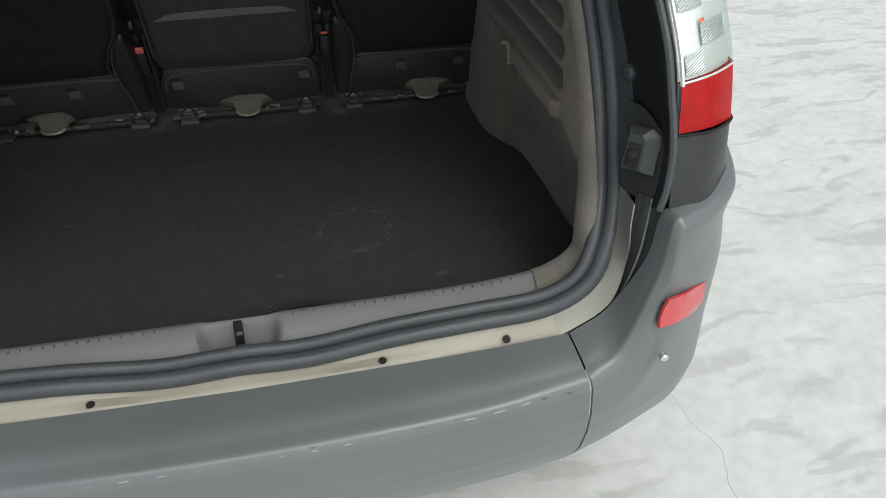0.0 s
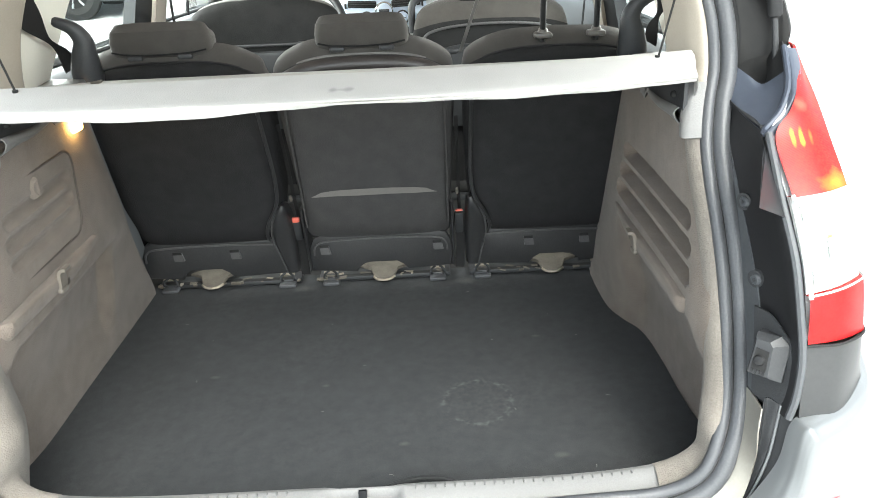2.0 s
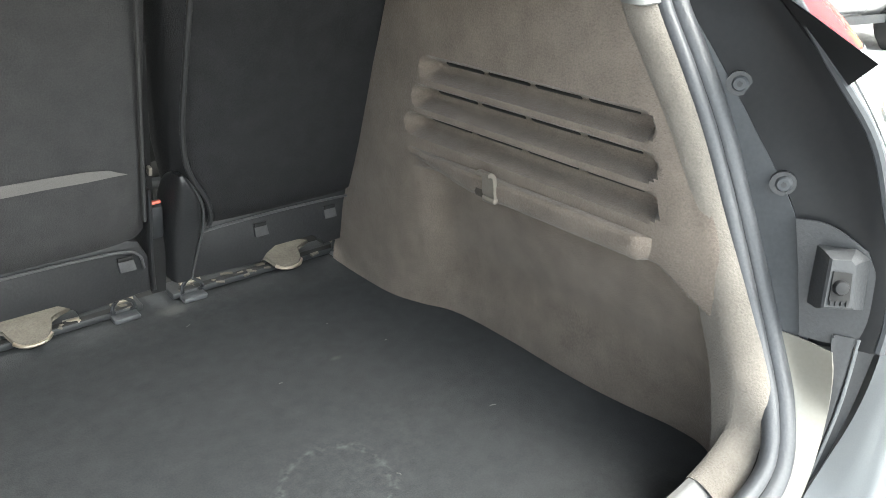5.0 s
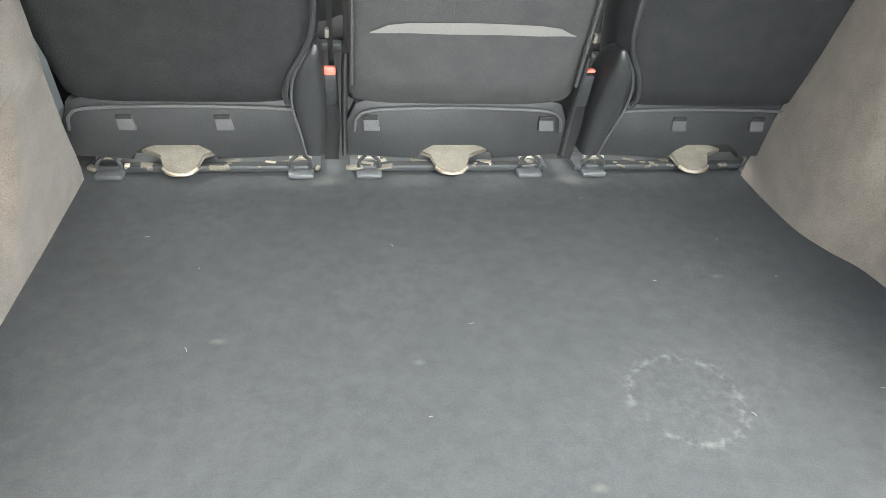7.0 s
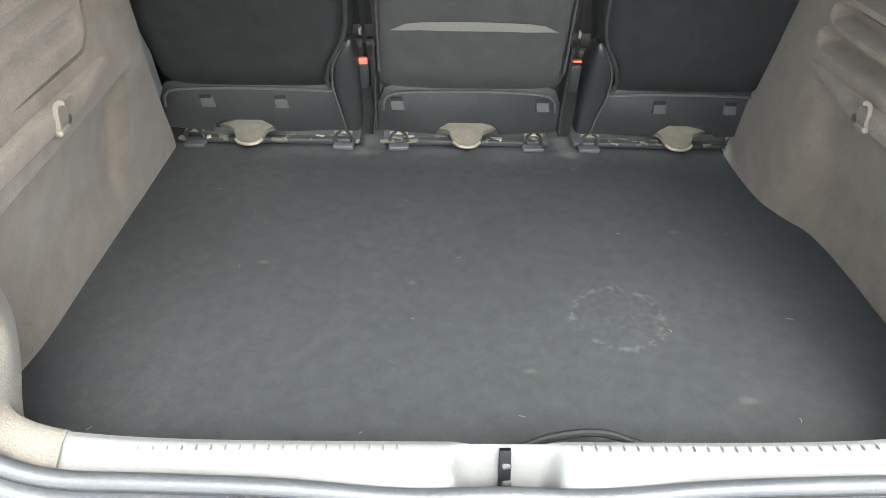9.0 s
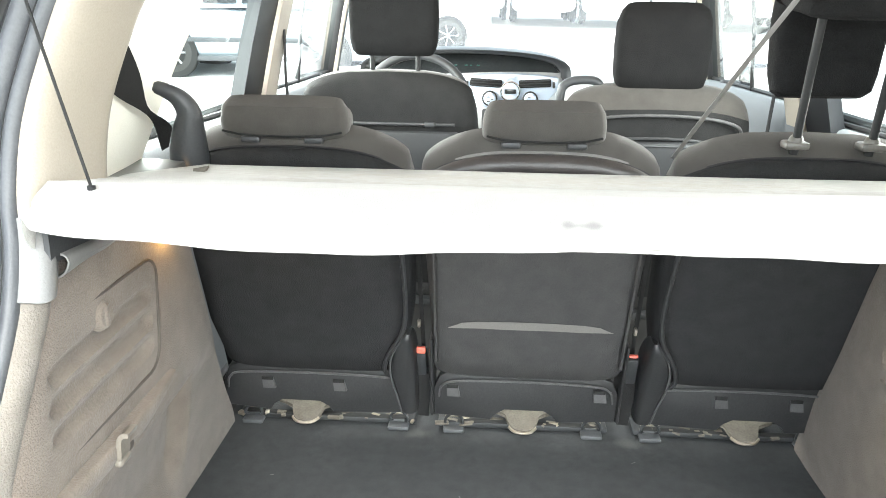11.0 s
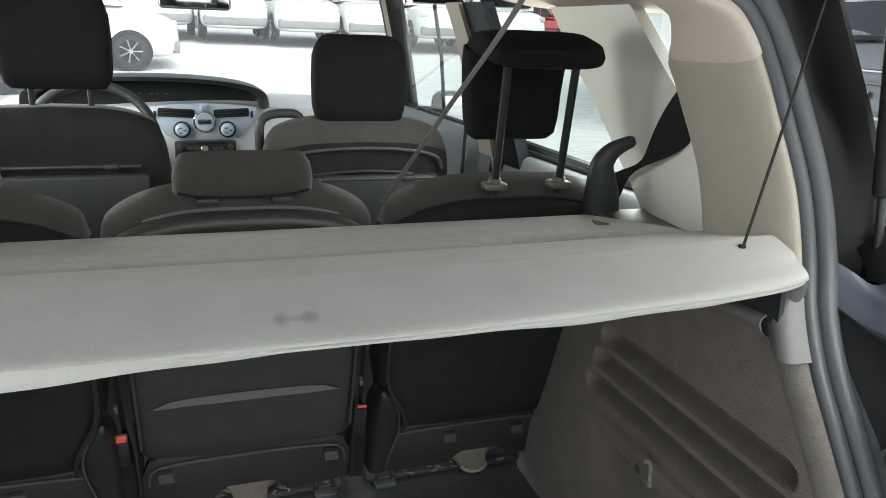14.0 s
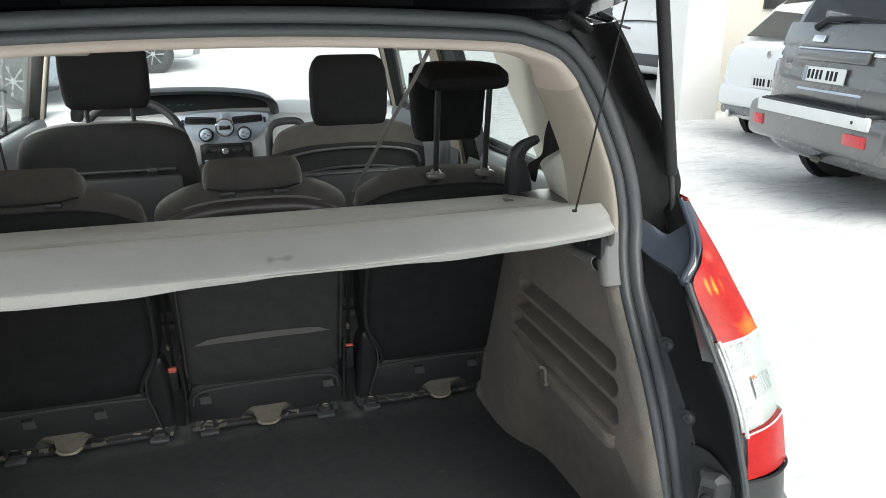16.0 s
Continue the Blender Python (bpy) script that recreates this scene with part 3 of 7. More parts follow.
CORNER = [
    [(.4735, .088, .614), (.4755, .048, .607), (.4785, .0155, .595), (.4805, .0095, .581), (.4835, .0105, .53), (.4895, .0285, .465), (.4895, .078, .40), (.4895, .14, .33)],
    [(.5335, .0955, .648), (.531, .062, .634), (.530, .034, .622), (.536, .026, .608), (.55, .028, .545), (.556, .05, .463), (.55, .105, .39), (.54, .16, .33)],
    [(.573, .084, .738), (.574, .068, .737), (.577, .050, .732), (.583, .040, .720), (.594, .040, .62), (.622, .078, .463), (.615, .13, .375), (.60, .18, .30)],
    [(.580, .080, .806), (.582, .070, .809), (.586, .054, .811), (.592, .046, .800), (.634, .061, .67), (.682, .108, .470), (.68, .16, .375), (.66, .21, .30)],
    [(.600, .086, .817), (.601, .074, .818), (.603, .060, .815), (.608, .052, .806), (.684, .100, .70), (.726, .155, .475), (.72, .21, .375), (.70, .26, .30)],
    [(.655, .116, .823), (.658, .106, .823), (.662, .092, .819), (.666, .085, .81), (.724, .162, .71), (.752, .225, .48), (.745, .29, .38), (.72, .33, .31)],
    [(.702, .165, .832), (.705, .158, .832), (.710, .150, .828), (.714, .146, .819), (.752, .26, .715), (.768, .33, .485), (.745, .40, .385), (.71, .42, .32)],
    [(.738, .300, .845), (.742, .298, .845), (.747, .295, .841), (.751, .294, .832), (.772, .42, .718), (.780, .48, .490), (.76, .52, .385), (.73, .52, .32)],
    [(.768, .60, .862), (.772, .60, .862), (.777, .60, .858), (.781, .60, .849), (.788, .65, .72), (.788, .68, .494), (.78, .70, .385), (.74, .70, .32)]]
left_half = [[(-q[0], q[1], q[2]) for q in r] for r in BUMP[:0:-1]]


def crisp(rows):
    """Tighter bends at the ledge edge and a deeper skirt below the face."""
    out = []
    for r in rows:
        p = [Vector(q) for q in r]
        p[6] = Vector((p[5].x, p[5].y + .022, .405))
        p[7] = Vector((p[5].x - .01 * (1 if p[5].x > 0 else -1) * (abs(p[5].x) > .4), p[5].y + .055, .345))
        out.append([p[0], p[1], p[1].lerp(p[2], .55), p[1].lerp(p[2], .93), p[2].lerp(p[3], .25), p[2].lerp(p[3], .75), p[3].lerp(p[4], .06), p[3].lerp(p[4], .45), p[4], p[4].lerp(p[5], .5), p[4].lerp(p[5], .93), p[5] + Vector((0, .004, -.008)), p[6], p[7]])
    return out


bumper = cpart("bumper", patch(crisp(left_half + BUMP), 48, 78, -0.004), M_BUMPER, "grey metallic rear bumper with scuffed edge")
for s in (1, -1):
    corner = cpart("bumper_corner", patch(crisp(mirrored(CORNER, s)), 56, 78, -0.004 * s), M_BUMPER, parent=bumper)
    cpart("bumper_backing", rbox((.03, .05, .13), (.478 * s, .085, .53), .004), M_BLACK, parent=bumper)
    # reflector let into the corner
    r0 = [(.578, .026, .714), (.612, .043, .706), (.640, .063, .698), (.664, .082, .688)]
    r1 = [(.572, .027, .690), (.607, .041, .680), (.642, .063, .667), (.668, .084, .655)]
    r2 = [(.573, .028, .664), (.606, .042, .656), (.634, .060, .648), (.660, .082, .636)]
    refl = patch(mirrored([[(q[0], q[1] - .006, q[2]) for q in r] for r in (r0, r1, r2)], s), 8, 12, 0.004)
    cpart("reflector", refl, M_REFLECT, "red reflector", parent=bumper)
    cpart("screw_cap", rod((.586 * s, .012, .613), (.586 * s, .024, .613), .006, bev=.002), M_CHROME, parent=bumper)

# pale tube along the crease, drawing its highlight and rubbed paint
crease = [(0, -.0106, .5715), (.16, -.0096, .5735), (.33, -.0033, .5780), (.466, .0100, .5895)]
worn = curve([(-x, y, z) for x, y, z in crease[:0:-1]] + crease, 90)
cpart("worn_highlight", tube(worn, [.0014 + .0008 * abs(math.sin(i * 2.3) * math.cos(i * .7)) for i in range(91)], 6), M_EDGELINE, "bright line along the bumper edge, rubbed paint with a painted highlight", parent=bumper)
scuff = bmesh.new()
for i in range(70):
    x = random.choice((random.uniform(-.46, .30), random.uniform(-.2, .46)))
    y = -.0065 + .00085 * (max(0, abs(x) - .1) / .1) ** 2
    k = random.uniform(.002, .012)
    b = rbox((k, random.uniform(.001, .0026), random.uniform(.0006, .0016)), (x, y - .002 + random.uniform(-.001, .004), .5735 + random.uniform(-.0035, .0035) + .006 * (abs(x) / .33) ** 2), .0002, 1, rot=(40, 0, random.uniform(-10, 10)))
    tmp = bpy.data.meshes.new("tmp")
    b.to_mesh(tmp)
    b.free()
    scuff.from_mesh(tmp)
    bpy.data.meshes.remove(tmp)
tagged(cpart("scuff_marks", scuff, M_SEALRUB, "", parent=bumper), "dark chips along the bumper edge", kind="stuff")

# cream strip between seal and bumper, with fixing holes
strip = []
for x in [i * .0382 - .458 for i in range(25)]:
    k = min(range(220), key=lambda i: (RING[i] - Vector((x, .122, .63))).length)
    b = RING[k] + OUT[k] * .018
    strip.append([(x, b.y + .004, b.z + .004), (x, b.y - .006, b.z - .012 if abs(x) > .14 else b.z - .006), (x, .094, .604 + .010 * max(0, (abs(x) - .40) / .06) if abs(x) > .14 else .600), (x, .088, .590 + .012 * max(0, (abs(x) - .40) / .06))])
panel = cpart("rear_panel", patch(strip, 46, 6, 0.002), M_CREAM, "cream strip with round fixing holes below the seal")
for x, z in ((.2, .612), (.381, .619), (-.193, .611), (-.375, .617)):
    row = min(strip, key=lambda r: abs(r[0][0] - x))
    a, b = Vector(row[1]), Vector(row[2])
    nn = (b - a).cross(Vector((1, 0, 0))).normalized()
    nn = nn if nn.z > 0 else -nn
    c = a.lerp(b, .55)
    c.x = x
    t2 = (b - a).normalized()
    cpart("fixing_hole", rod(c - nn * .004, c + nn * .0012, .0058, n=18), M_BLACK, parent=panel)
    cpart("hole_rim", tube([c + nn * .0008 + Vector((1, 0, 0)) * .0075 * math.cos(q) + t2 * .0075 * math.sin(q) for q in [i * math.pi / 10 for i in range(20)]], .0012, 6, closed=True), M_CREAM, parent=panel)

for s in (1, -1):
    # flank between seal and bumper corner
    flank = [[(.440, .121, .638), (.447, .107, .622), (.455, .0915, .6075)], [(.504, .118, .672), (.517, .106, .662), (.531, .098, .652)], [(.536, .138, .728), (.543, .121, .728), (.5515, .101, .728)],
             [(.553, .170, .785), (.556, .145, .782), (.5525, .106, .782)], [(.557, .188, .806), (.560, .15, .808), (.5575, .115, .808)]]
    cpart("flank_panel", patch(mirrored(flank, s), 24, 8, 0.002), M_FLANK, "champagne grey metal flank beside the seal")
    # dark channel between flank and bumper corner, with a ridge in it
    chan, ridge = [], []
    for a, b in (((.530, .103, .650), (.536, .098, .646)), ((.541, .101, .672), (.558, .090, .672)), ((.5515, .103, .735), (.575, .085, .735)), ((.5545, .108, .782), (.580, .082, .782)), ((.558, .116, .822), (.583, .080, .826))):
        a, b = Vector(a), Vector(b)
        k = min(1.0, (b - a).length / .02)
        chan.append([a + Vector((.001, .004, 0)), a.lerp(b, .3) + Vector((0, .016 * k, 0)), a.lerp(b, .55) + Vector((0, .010 * k, 0)), a.lerp(b, .8) + Vector((0, .014 * k, 0)), b + Vector((.001, .006, 0))])
        ridge.append(a.lerp(b, .60) + Vector((0, .006 * k, 0)))
    cpart("channel_gap", patch(mirrored(chan, s), 30, 10, 0.002), M_DPLAST, "dark gap between flank and bumper")
    cpart("channel_ridge", tube([(q.x * s, q.y, q.z) for q in curve(ridge, 30)], [.0005 + .0016 * min(1, i / 8) for i in range(31)], 8), M_BUMPER, parent=bumper)
    # gutter wall: grey strip beside the seal, then glossy black panel back to the lamp
    gut = [[(.556, .190, .800), (.561, .163, .800), (.565, .143, .803)], [(.561, .210, .85), (.564, .180, .85), (.567, .152, .85)], [(.563, .247, .925), (.565, .217, .928), (.568, .188, .932)],
           [(.560, .284, 1.0), (.564, .262, 1.0), (.568, .242, 1.0)], [(.555, .320, 1.06), (.560, .306, 1.06), (.565, .292, 1.06)], [(.556, .353, 1.11), (.560, .345, 1.11), (.564, .337, 1.11)], [(.565, .384, 1.152), (.568, .379, 1.152), (.571, .374, 1.150)]]
    gutter = cpart("gutter_strip", patch(mirrored(gut, s), 24, 6, 0.002), M_GUTTER, "grey channel with screws beside the seal")
    for y, z in ((.206, .958), (.272, 1.046)):
        cpart("screw_well", rod((.572 * s, y + .002, z), (.5642 * s, y - .002, z), .0125, n=18), M_DPLAST, parent=gutter)
        cpart("screw", rod((.572 * s, y, z), (.5615 * s, y - .004, z), .0095, .008, bev=.002), M_GUTTER, parent=gutter)
        cpart("screw_slot", rod((.566 * s, y - .003, z), (.5610 * s, y - .0045, z), .003, n=6), M_DPLAST, parent=gutter)
    wing = [[(.565, .148, .800), (.570, .125, .806), (.573, .102, .812), (.576, .084, .815), (.590, .098, .815)], [(.568, .154, .85), (.574, .128, .85), (.578, .106, .852), (.581, .086, .856), (.597, .102, .856)],
            [(.570, .190, .935), (.578, .158, .935), (.582, .130, .935), (.584, .107, .935), (.600, .123, .935)], [(.569, .244, 1.0), (.578, .200, 1.0), (.581, .160, 1.0), (.580, .130, 1.0), (.596, .146, 1.0)],
            [(.566, .294, 1.06), (.576, .246, 1.06), (.580, .205, 1.06), (.577, .174, 1.058), (.593, .190, 1.058)], [(.565, .339, 1.11), (.576, .296, 1.11), (.581, .255, 1.108), (.577, .226, 1.105), (.593, .242, 1.105)],
            [(.572, .376, 1.15), (.582, .338, 1.15), (.583, .302, 1.15), (.579, .276, 1.148), (.595, .292, 1.146)], [(.567, .388, 1.174), (.571, .364, 1.164), (.576, .329, 1.153), (.578, .276, 1.150), (.592, .292, 1.149)]]
    cpart("wing_panel", patch(mirrored(wing, s), 36, 14, 0.002), M_WING, "satin black channel wall beside the tail lamp")
    # rounded rubber edge along the lamp, carried on as a painted bead round the shoulder
    edge = curve([(.574, .080, .818), (.581, .083, .85), (.585, .092, .90), (.583, .112, .956), (.579, .138, 1.017), (.577, .188, 1.074), (.577, .236, 1.128), (.578, .254, 1.147)], 44)
    cpart("lamp_gasket", tube([(q.x * s, q.y, q.z) for q in edge], .0052, 8), M_GUTTER, "grey rubber edge along the lamp")
    bead = curve([(.577, .258, 1.145), (.579, .270, 1.147), (.604, .288, 1.164), (.619, .306, 1.183), (.629, .326, 1.199), (.637, .355, 1.218), (.645, .386, 1.236)], 30)
    cpart("shoulder_bead", tube([(q.x * s, q.y, q.z) for q in bead], .0045, 8), M_SHOULDER)
    # painted shoulder above the bend, dished below the strut's foot
    sh = [[(.568, .388, 1.172), (.572, .364, 1.162), (.576, .329, 1.152), (.578, .293, 1.147), (.577, .268, 1.147)], [(.572, .392, 1.180), (.582, .358, 1.166), (.588, .325, 1.160), (.593, .300, 1.157), (.595, .284, 1.158)],
          [(.577, .398, 1.190), (.592, .360, 1.174), (.600, .337, 1.172), (.608, .320, 1.173), (.613, .300, 1.176)], [(.582, .405, 1.202), (.597, .374, 1.188), (.605, .357, 1.183), (.615, .342, 1.186), (.624, .320, 1.193)],
          [(.586, .411, 1.209), (.598, .386, 1.198), (.611, .368, 1.188), (.621, .358, 1.196), (.632, .345, 1.211)]]
    cpart("shoulder_panel", patch(mirrored(sh, s), 20, 14, 0.002), M_SHOULDER, "glossy blue-black painted shoulder below the gas strut, sky sheen in its colour")
    # band between the bead and the lens, up to the lamp's tip
    rimp = [[(.576, .262, 1.142), (.583, .262, 1.141), (.592, .264, 1.139)], [(.604, .290, 1.163), (.609, .284, 1.166), (.620, .284, 1.168)], [(.620, .308, 1.183), (.626, .300, 1.187), (.638, .306, 1.190)], [(.638, .356, 1.218), (.645, .352, 1.218), (.660, .362, 1.216)],
            [(.646, .388, 1.237), (.655, .386, 1.234), (.667, .394, 1.232)]]
    cpart("shoulder_rim", patch(mirrored(rimp, s), 20, 8, 0.002), M_SHOULDER)
    inner = [[(.628, .346, 1.204), (.624, .362, 1.190), (.628, .392, 1.184)], [(.638, .362, 1.220), (.632, .378, 1.205), (.634, .402, 1.195)], [(.648, .400, 1.242), (.640, .410, 1.228), (.640, .424, 1.210)]]
    cpart("bead_flank", patch(mirrored(inner, s), 10, 8, 0.002), M_BLACK)
    # dark well above the shoulder where the strut's foot stands
    well = [[(.584, .410, 1.204), (.597, .388, 1.192), (.611, .371, 1.182), (.622, .362, 1.188)], [(.590, .446, 1.190), (.606, .440, 1.176), (.622, .425, 1.172), (.636, .408, 1.178)], [(.586, .452, 1.225), (.612, .452, 1.225), (.640, .445, 1.225), (.668, .424, 1.240)]]
    cpart("strut_well", patch(mirrored(well, s), 12, 12, 0.002), M_BLACK, "black plastic well round the strut's foot")
    # pillar beside the upper opening: a dished black channel with a dusty outer edge
    pil = [[(.578, .424, 1.195), (.600, .446, 1.20), (.635, .440, 1.21), (.664, .420, 1.225), (.690, .47, 1.24)], [(.575, .436, 1.26), (.597, .452, 1.26), (.632, .444, 1.262), (.664, .420, 1.264), (.688, .48, 1.266)],
           [(.556, .449, 1.335), (.575, .463, 1.338), (.602, .455, 1.342), (.628, .421, 1.345), (.655, .50, 1.35)], [(.543, .454, 1.375), (.560, .468, 1.378), (.580, .458, 1.382), (.604, .421, 1.387), (.635, .52, 1.39)],
           [(.500, .460, 1.452), (.516, .473, 1.456), (.538, .460, 1.460), (.562, .426, 1.465), (.60, .55, 1.47)], [(.465, .458, 1.492), (.482, .474, 1.498), (.508, .462, 1.505), (.533, .428, 1.512), (.575, .57, 1.53)]]
    cpart("pillar_channel", patch(mirrored(pil, s), 34, 16, 0.002), M_CHAN, "black dusty pillar channel beside the opening")
    rib = curve([(.600, .440, 1.21), (.598, .446, 1.26), (.577, .456, 1.335), (.561, .462, 1.377), (.518, .467, 1.455)], 24)
    cpart("channel_rib", tube([(q.x * s, q.y, q.z) for q in rib], .005, 8), M_RUBBER)
    # black drip channel over the seal, from the roof's middle to the pillar
    drip = [[RING[i] + OUT[i] * .010 + Vector((0, .012, 0)), RING[i] + OUT[i] * .024 + Vector((0, .022, 0)), RING[i] + OUT[i] * .045 + Vector((0, .016, 0)), RING[i] + OUT[i] * .066 + Vector((0, -.004, 0)), RING[i] + OUT[i] * .080 + Vector((0, .05, 0))]
            for i in sorted((i for i in range(220) if RING[i].z > 1.45 and RING[i].x * s > .22), key=lambda i: RING[i].x * s)]
    cpart("drip_channel", patch(drip, 2 * len(drip), 14, 0.002), M_CHAN)
    # outer quarter from lamp to rear door
    quarter = [[(.572, .56, 1.545), (.570, .9, 1.60), (.565, 1.5, 1.62)], [(.588, .57, 1.515), (.61, .9, 1.55), (.61, 1.5, 1.565)]]
    cpart("roof_rail", patch(mirrored(quarter, s), 6, 20, 0.01), M_PAINT)
    side = [[(.676, .425, 1.235), (.72, .62, 1.18), (.735, .90, 1.15), (.745, 1.5, 1.14), (.75, 2.6, 1.11)], [(.682, .29, 1.10), (.738, .50, 1.10), (.765, .90, 1.08), (.775, 1.5, 1.07), (.775, 2.6, 1.05)],
            [(.686, .22, .98), (.746, .45, .98), (.782, .90, .97), (.79, 1.5, .97), (.79, 2.6, .96)], [(.692, .20, .92), (.752, .45, .92), (.788, .9, .90), (.80, 1.5, .9), (.80, 2.6, .9)],
            [(.706, .215, .855), (.760, .55, .86), (.795, .9, .70), (.80, 1.5, .6), (.80, 2.6, .6)]]
    cpart("side_panel", patch(mirrored(side, s), 22, 40, 0.004), M_PAINT, "black painted rear quarter")
    # panel below the lamp
    low = [[(.590, .101, .912), (.635, .100, .914), (.677, .126, .914), (.688, .165, .915), (.716, .30, .916)], [(.588, .088, .865), (.636, .090, .867), (.681, .124, .868), (.695, .165, .869), (.724, .30, .872)],
           [(.586, .076, .812), (.638, .082, .817), (.690, .130, .825), (.712, .170, .833), (.742, .30, .846)]]
    cpart("lower_panel", patch(mirrored(low, s), 8, 26, 0.003), M_PANEL, "dark grey panel between tail lamp and bumper")
    cpart("panel_seam", tube([(q.x * s, q.y - .002, q.z) for q in curve([(.590, .100, .9145), (.635, .099, .9165), (.677, .125, .9165), (.688, .164, .9175)], 16)], .0018, 6), M_BLACK)
    # stop buffer in the channel
    bn = Vector((-.70, -.66, .26)).normalized()
    bu = Vector((.69, -.73, 0)).normalized()
    bv = bn.cross(bu) * (-1 if bn.cross(bu).z < 0 else 1)
    p0 = Vector((.562, .128, .884))

    def at(u, v, d):
        q = p0 + bu * u + bv * v + bn * d
        return (q.x * s, q.y, q.z)
    block = loft([[at(u, v, d) for u, v in o] for d, o in (
        (-.020, ((-.020, -.030), (.024, -.030), (.024, .022), (.010, .032), (-.020, .030))), (.004, ((-.021, -.030), (.023, -.029), (.023, .021), (.009, .030), (-.021, .027))),
        (.013, ((-.020, -.028), (.010, -.027), (.008, .017), (.002, .022), (-.018, .022))), (.015, ((-.018, -.026), (.008, -.025), (.006, .015), (.001, .020), (-.016, .020))))], ring=True, caps=True)
    buf = cpart("buffer_block", block, M_DPLAST, "black plastic stop block in the channel", smooth=25)
    pad = loft([[at(u, v, d) for u, v in ((-.015, -.021), (.004, -.020), (.003, .008), (-.014, .009))] for d in (.0135, .0165)], ring=True, caps=True)
    cpart("buffer_pad", pad, M_BLACK, parent=buf)
    stud = tube([at(-.006, -.006, d) for d in (.014, .018, .021, .022)], [.0075, .0075, .006, .002], 14)
    cpart("buffer_stud", stud, M_RUBBER, parent=buf)
    for k in range(4):
        cpart("buffer_rib", loft([[at(u, -.024 - .0 + k * .0, d) for u, d in ((-.014 + k * .005, .0135), (-.012 + k * .005, .0135), (-.012 + k * .005, .0175), (-.014 + k * .005, .0175))], [at(u, -.019, d) for u, d in ((-.014 + k * .005, .0135), (-.012 + k * .005, .0135), (-.012 + k * .005, .0175), (-.014 + k * .005, .0175))]], ring=True, caps=True), M_RUBBER, parent=buf)
    cpart("buffer_flange", patch(mirrored([[(.560, .182, .930), (.570, .152, .930), (.580, .116, .912)], [(.560, .168, .880), (.571, .134, .880), (.582, .100, .878)], [(.558, .150, .812), (.568, .120, .812), (.579, .090, .818)]], s), 10, 8, .003), M_DPLAST, parent=buf)

# ---- tail lamps ----
L_IN = [(.592, .098, .917), (.593, .113, .976), (.592, .139, 1.023), (.589, .186, 1.081), (.587, .252, 1.141), (.612, .274, 1.171), (.634, .308, 1.193), (.653, .362, 1.219), (.664, .398, 1.234)]
L_OUT = [(.678, .126, .917), (.674, .142, .985), (.670, .166, 1.035), (.667, .205, 1.088), (.666, .258, 1.133), (.667, .297, 1.163), (.667, .331, 1.188), (.667, .366, 1.212), (.668, .400, 1.236)]


def lamp_rows(s, a, b, k, push=0.0):
    """Rows across the lens between two heights."""
    ins, outs = curve(L_IN, 64), curve(L_OUT, 64)
    rows = []
    for i in range(k + 1):
        f = (a + (b - a) * i / k) * 64
        j = min(int(f), 63)
        p, q = ins[j].lerp(ins[j + 1], f - j), outs[j].lerp(outs[j + 1], f - j)
        row = []
        for c in range(11):
            u = c / 10
            w = p.lerp(q, u)
            bulge = math.sin(math.pi * u) * (q - p).length * 0.09
            w = w + Vector((0.25, -1, 0.15)).normalized() * (bulge + push)
            row.append((w.x * s, w.y, w.z))
        # wrap round the side
        row.append((q.x * s + .004 * s, q.y + .03, q.z))
        row.append((q.x * s + .007 * s, q.y + .075, q.z - .004))
        rows.append(row)
    return rows


for s in (1, -1):
    lamp = cpart("tail_light", loft(lamp_rows(s, 0, 1, 40, -0.012)), M_CLEARL, "tail lamp with red, clear and amber lenses", smooth=30)
    cpart("red_lens", loft(lamp_rows(s, 0, .125, 10)), M_RED, "red lower lens", parent=lamp)
    cpart("clear_lens", loft(lamp_rows(s, .125, .375, 16)), M_GLASS, "clear ribbed lens", parent=lamp)
    cpart("clear_bowl", loft(lamp_rows(s, .127, .373, 16, -0.008)), M_CLEARL, parent=lamp, smooth=0)
    cpart("red_upper_lens", loft(lamp_rows(s, .375, 1, 26)), M_REDUP, "red upper lens", parent=lamp)
    for a, b, p in ((.125, .131, .0015), (.369, .375, .0015)):
        cpart("lens_joint", loft(lamp_rows(s, a, b, 2, p)), M_CLEARL, parent=lamp)
    # edges of the red lenses where they meet the clear one
    for f, nm in ((.125, "red_edge"), (.375, "red_edge")):
        cpart(nm, loft([lamp_rows(s, f, f, 1, p)[0] for p in (.0, -.006, -.013)]), M_RED, parent=lamp)
    # ribbed facets behind the clear lens
    for a, b, c0, c1 in ((.305, .362, 1, 6), (.215, .268, 4, 10), (.140, .200, 1, 5)):
        rows = lamp_rows(s, a, b, 4, -0.004)
        cpart("reflector_facet", loft([r[c0:c1] for r in rows]), M_FACET, parent=lamp, smooth=0)
    w = lamp_rows(s, .270, .278, 2, -0.004)
    cpart("bulb", loft([r[4:6] for r in w]), M_AMBER, "amber bulb behind the clear lens", parent=lamp)
    cpart("lens_border", tube([r[0] for r in lamp_rows(s, .12, .38, 14, .001)], .003, 6), M_CLEARL, parent=lamp)

# ---- boot ----
# sill trim with the lock recess in its middle
sill = []
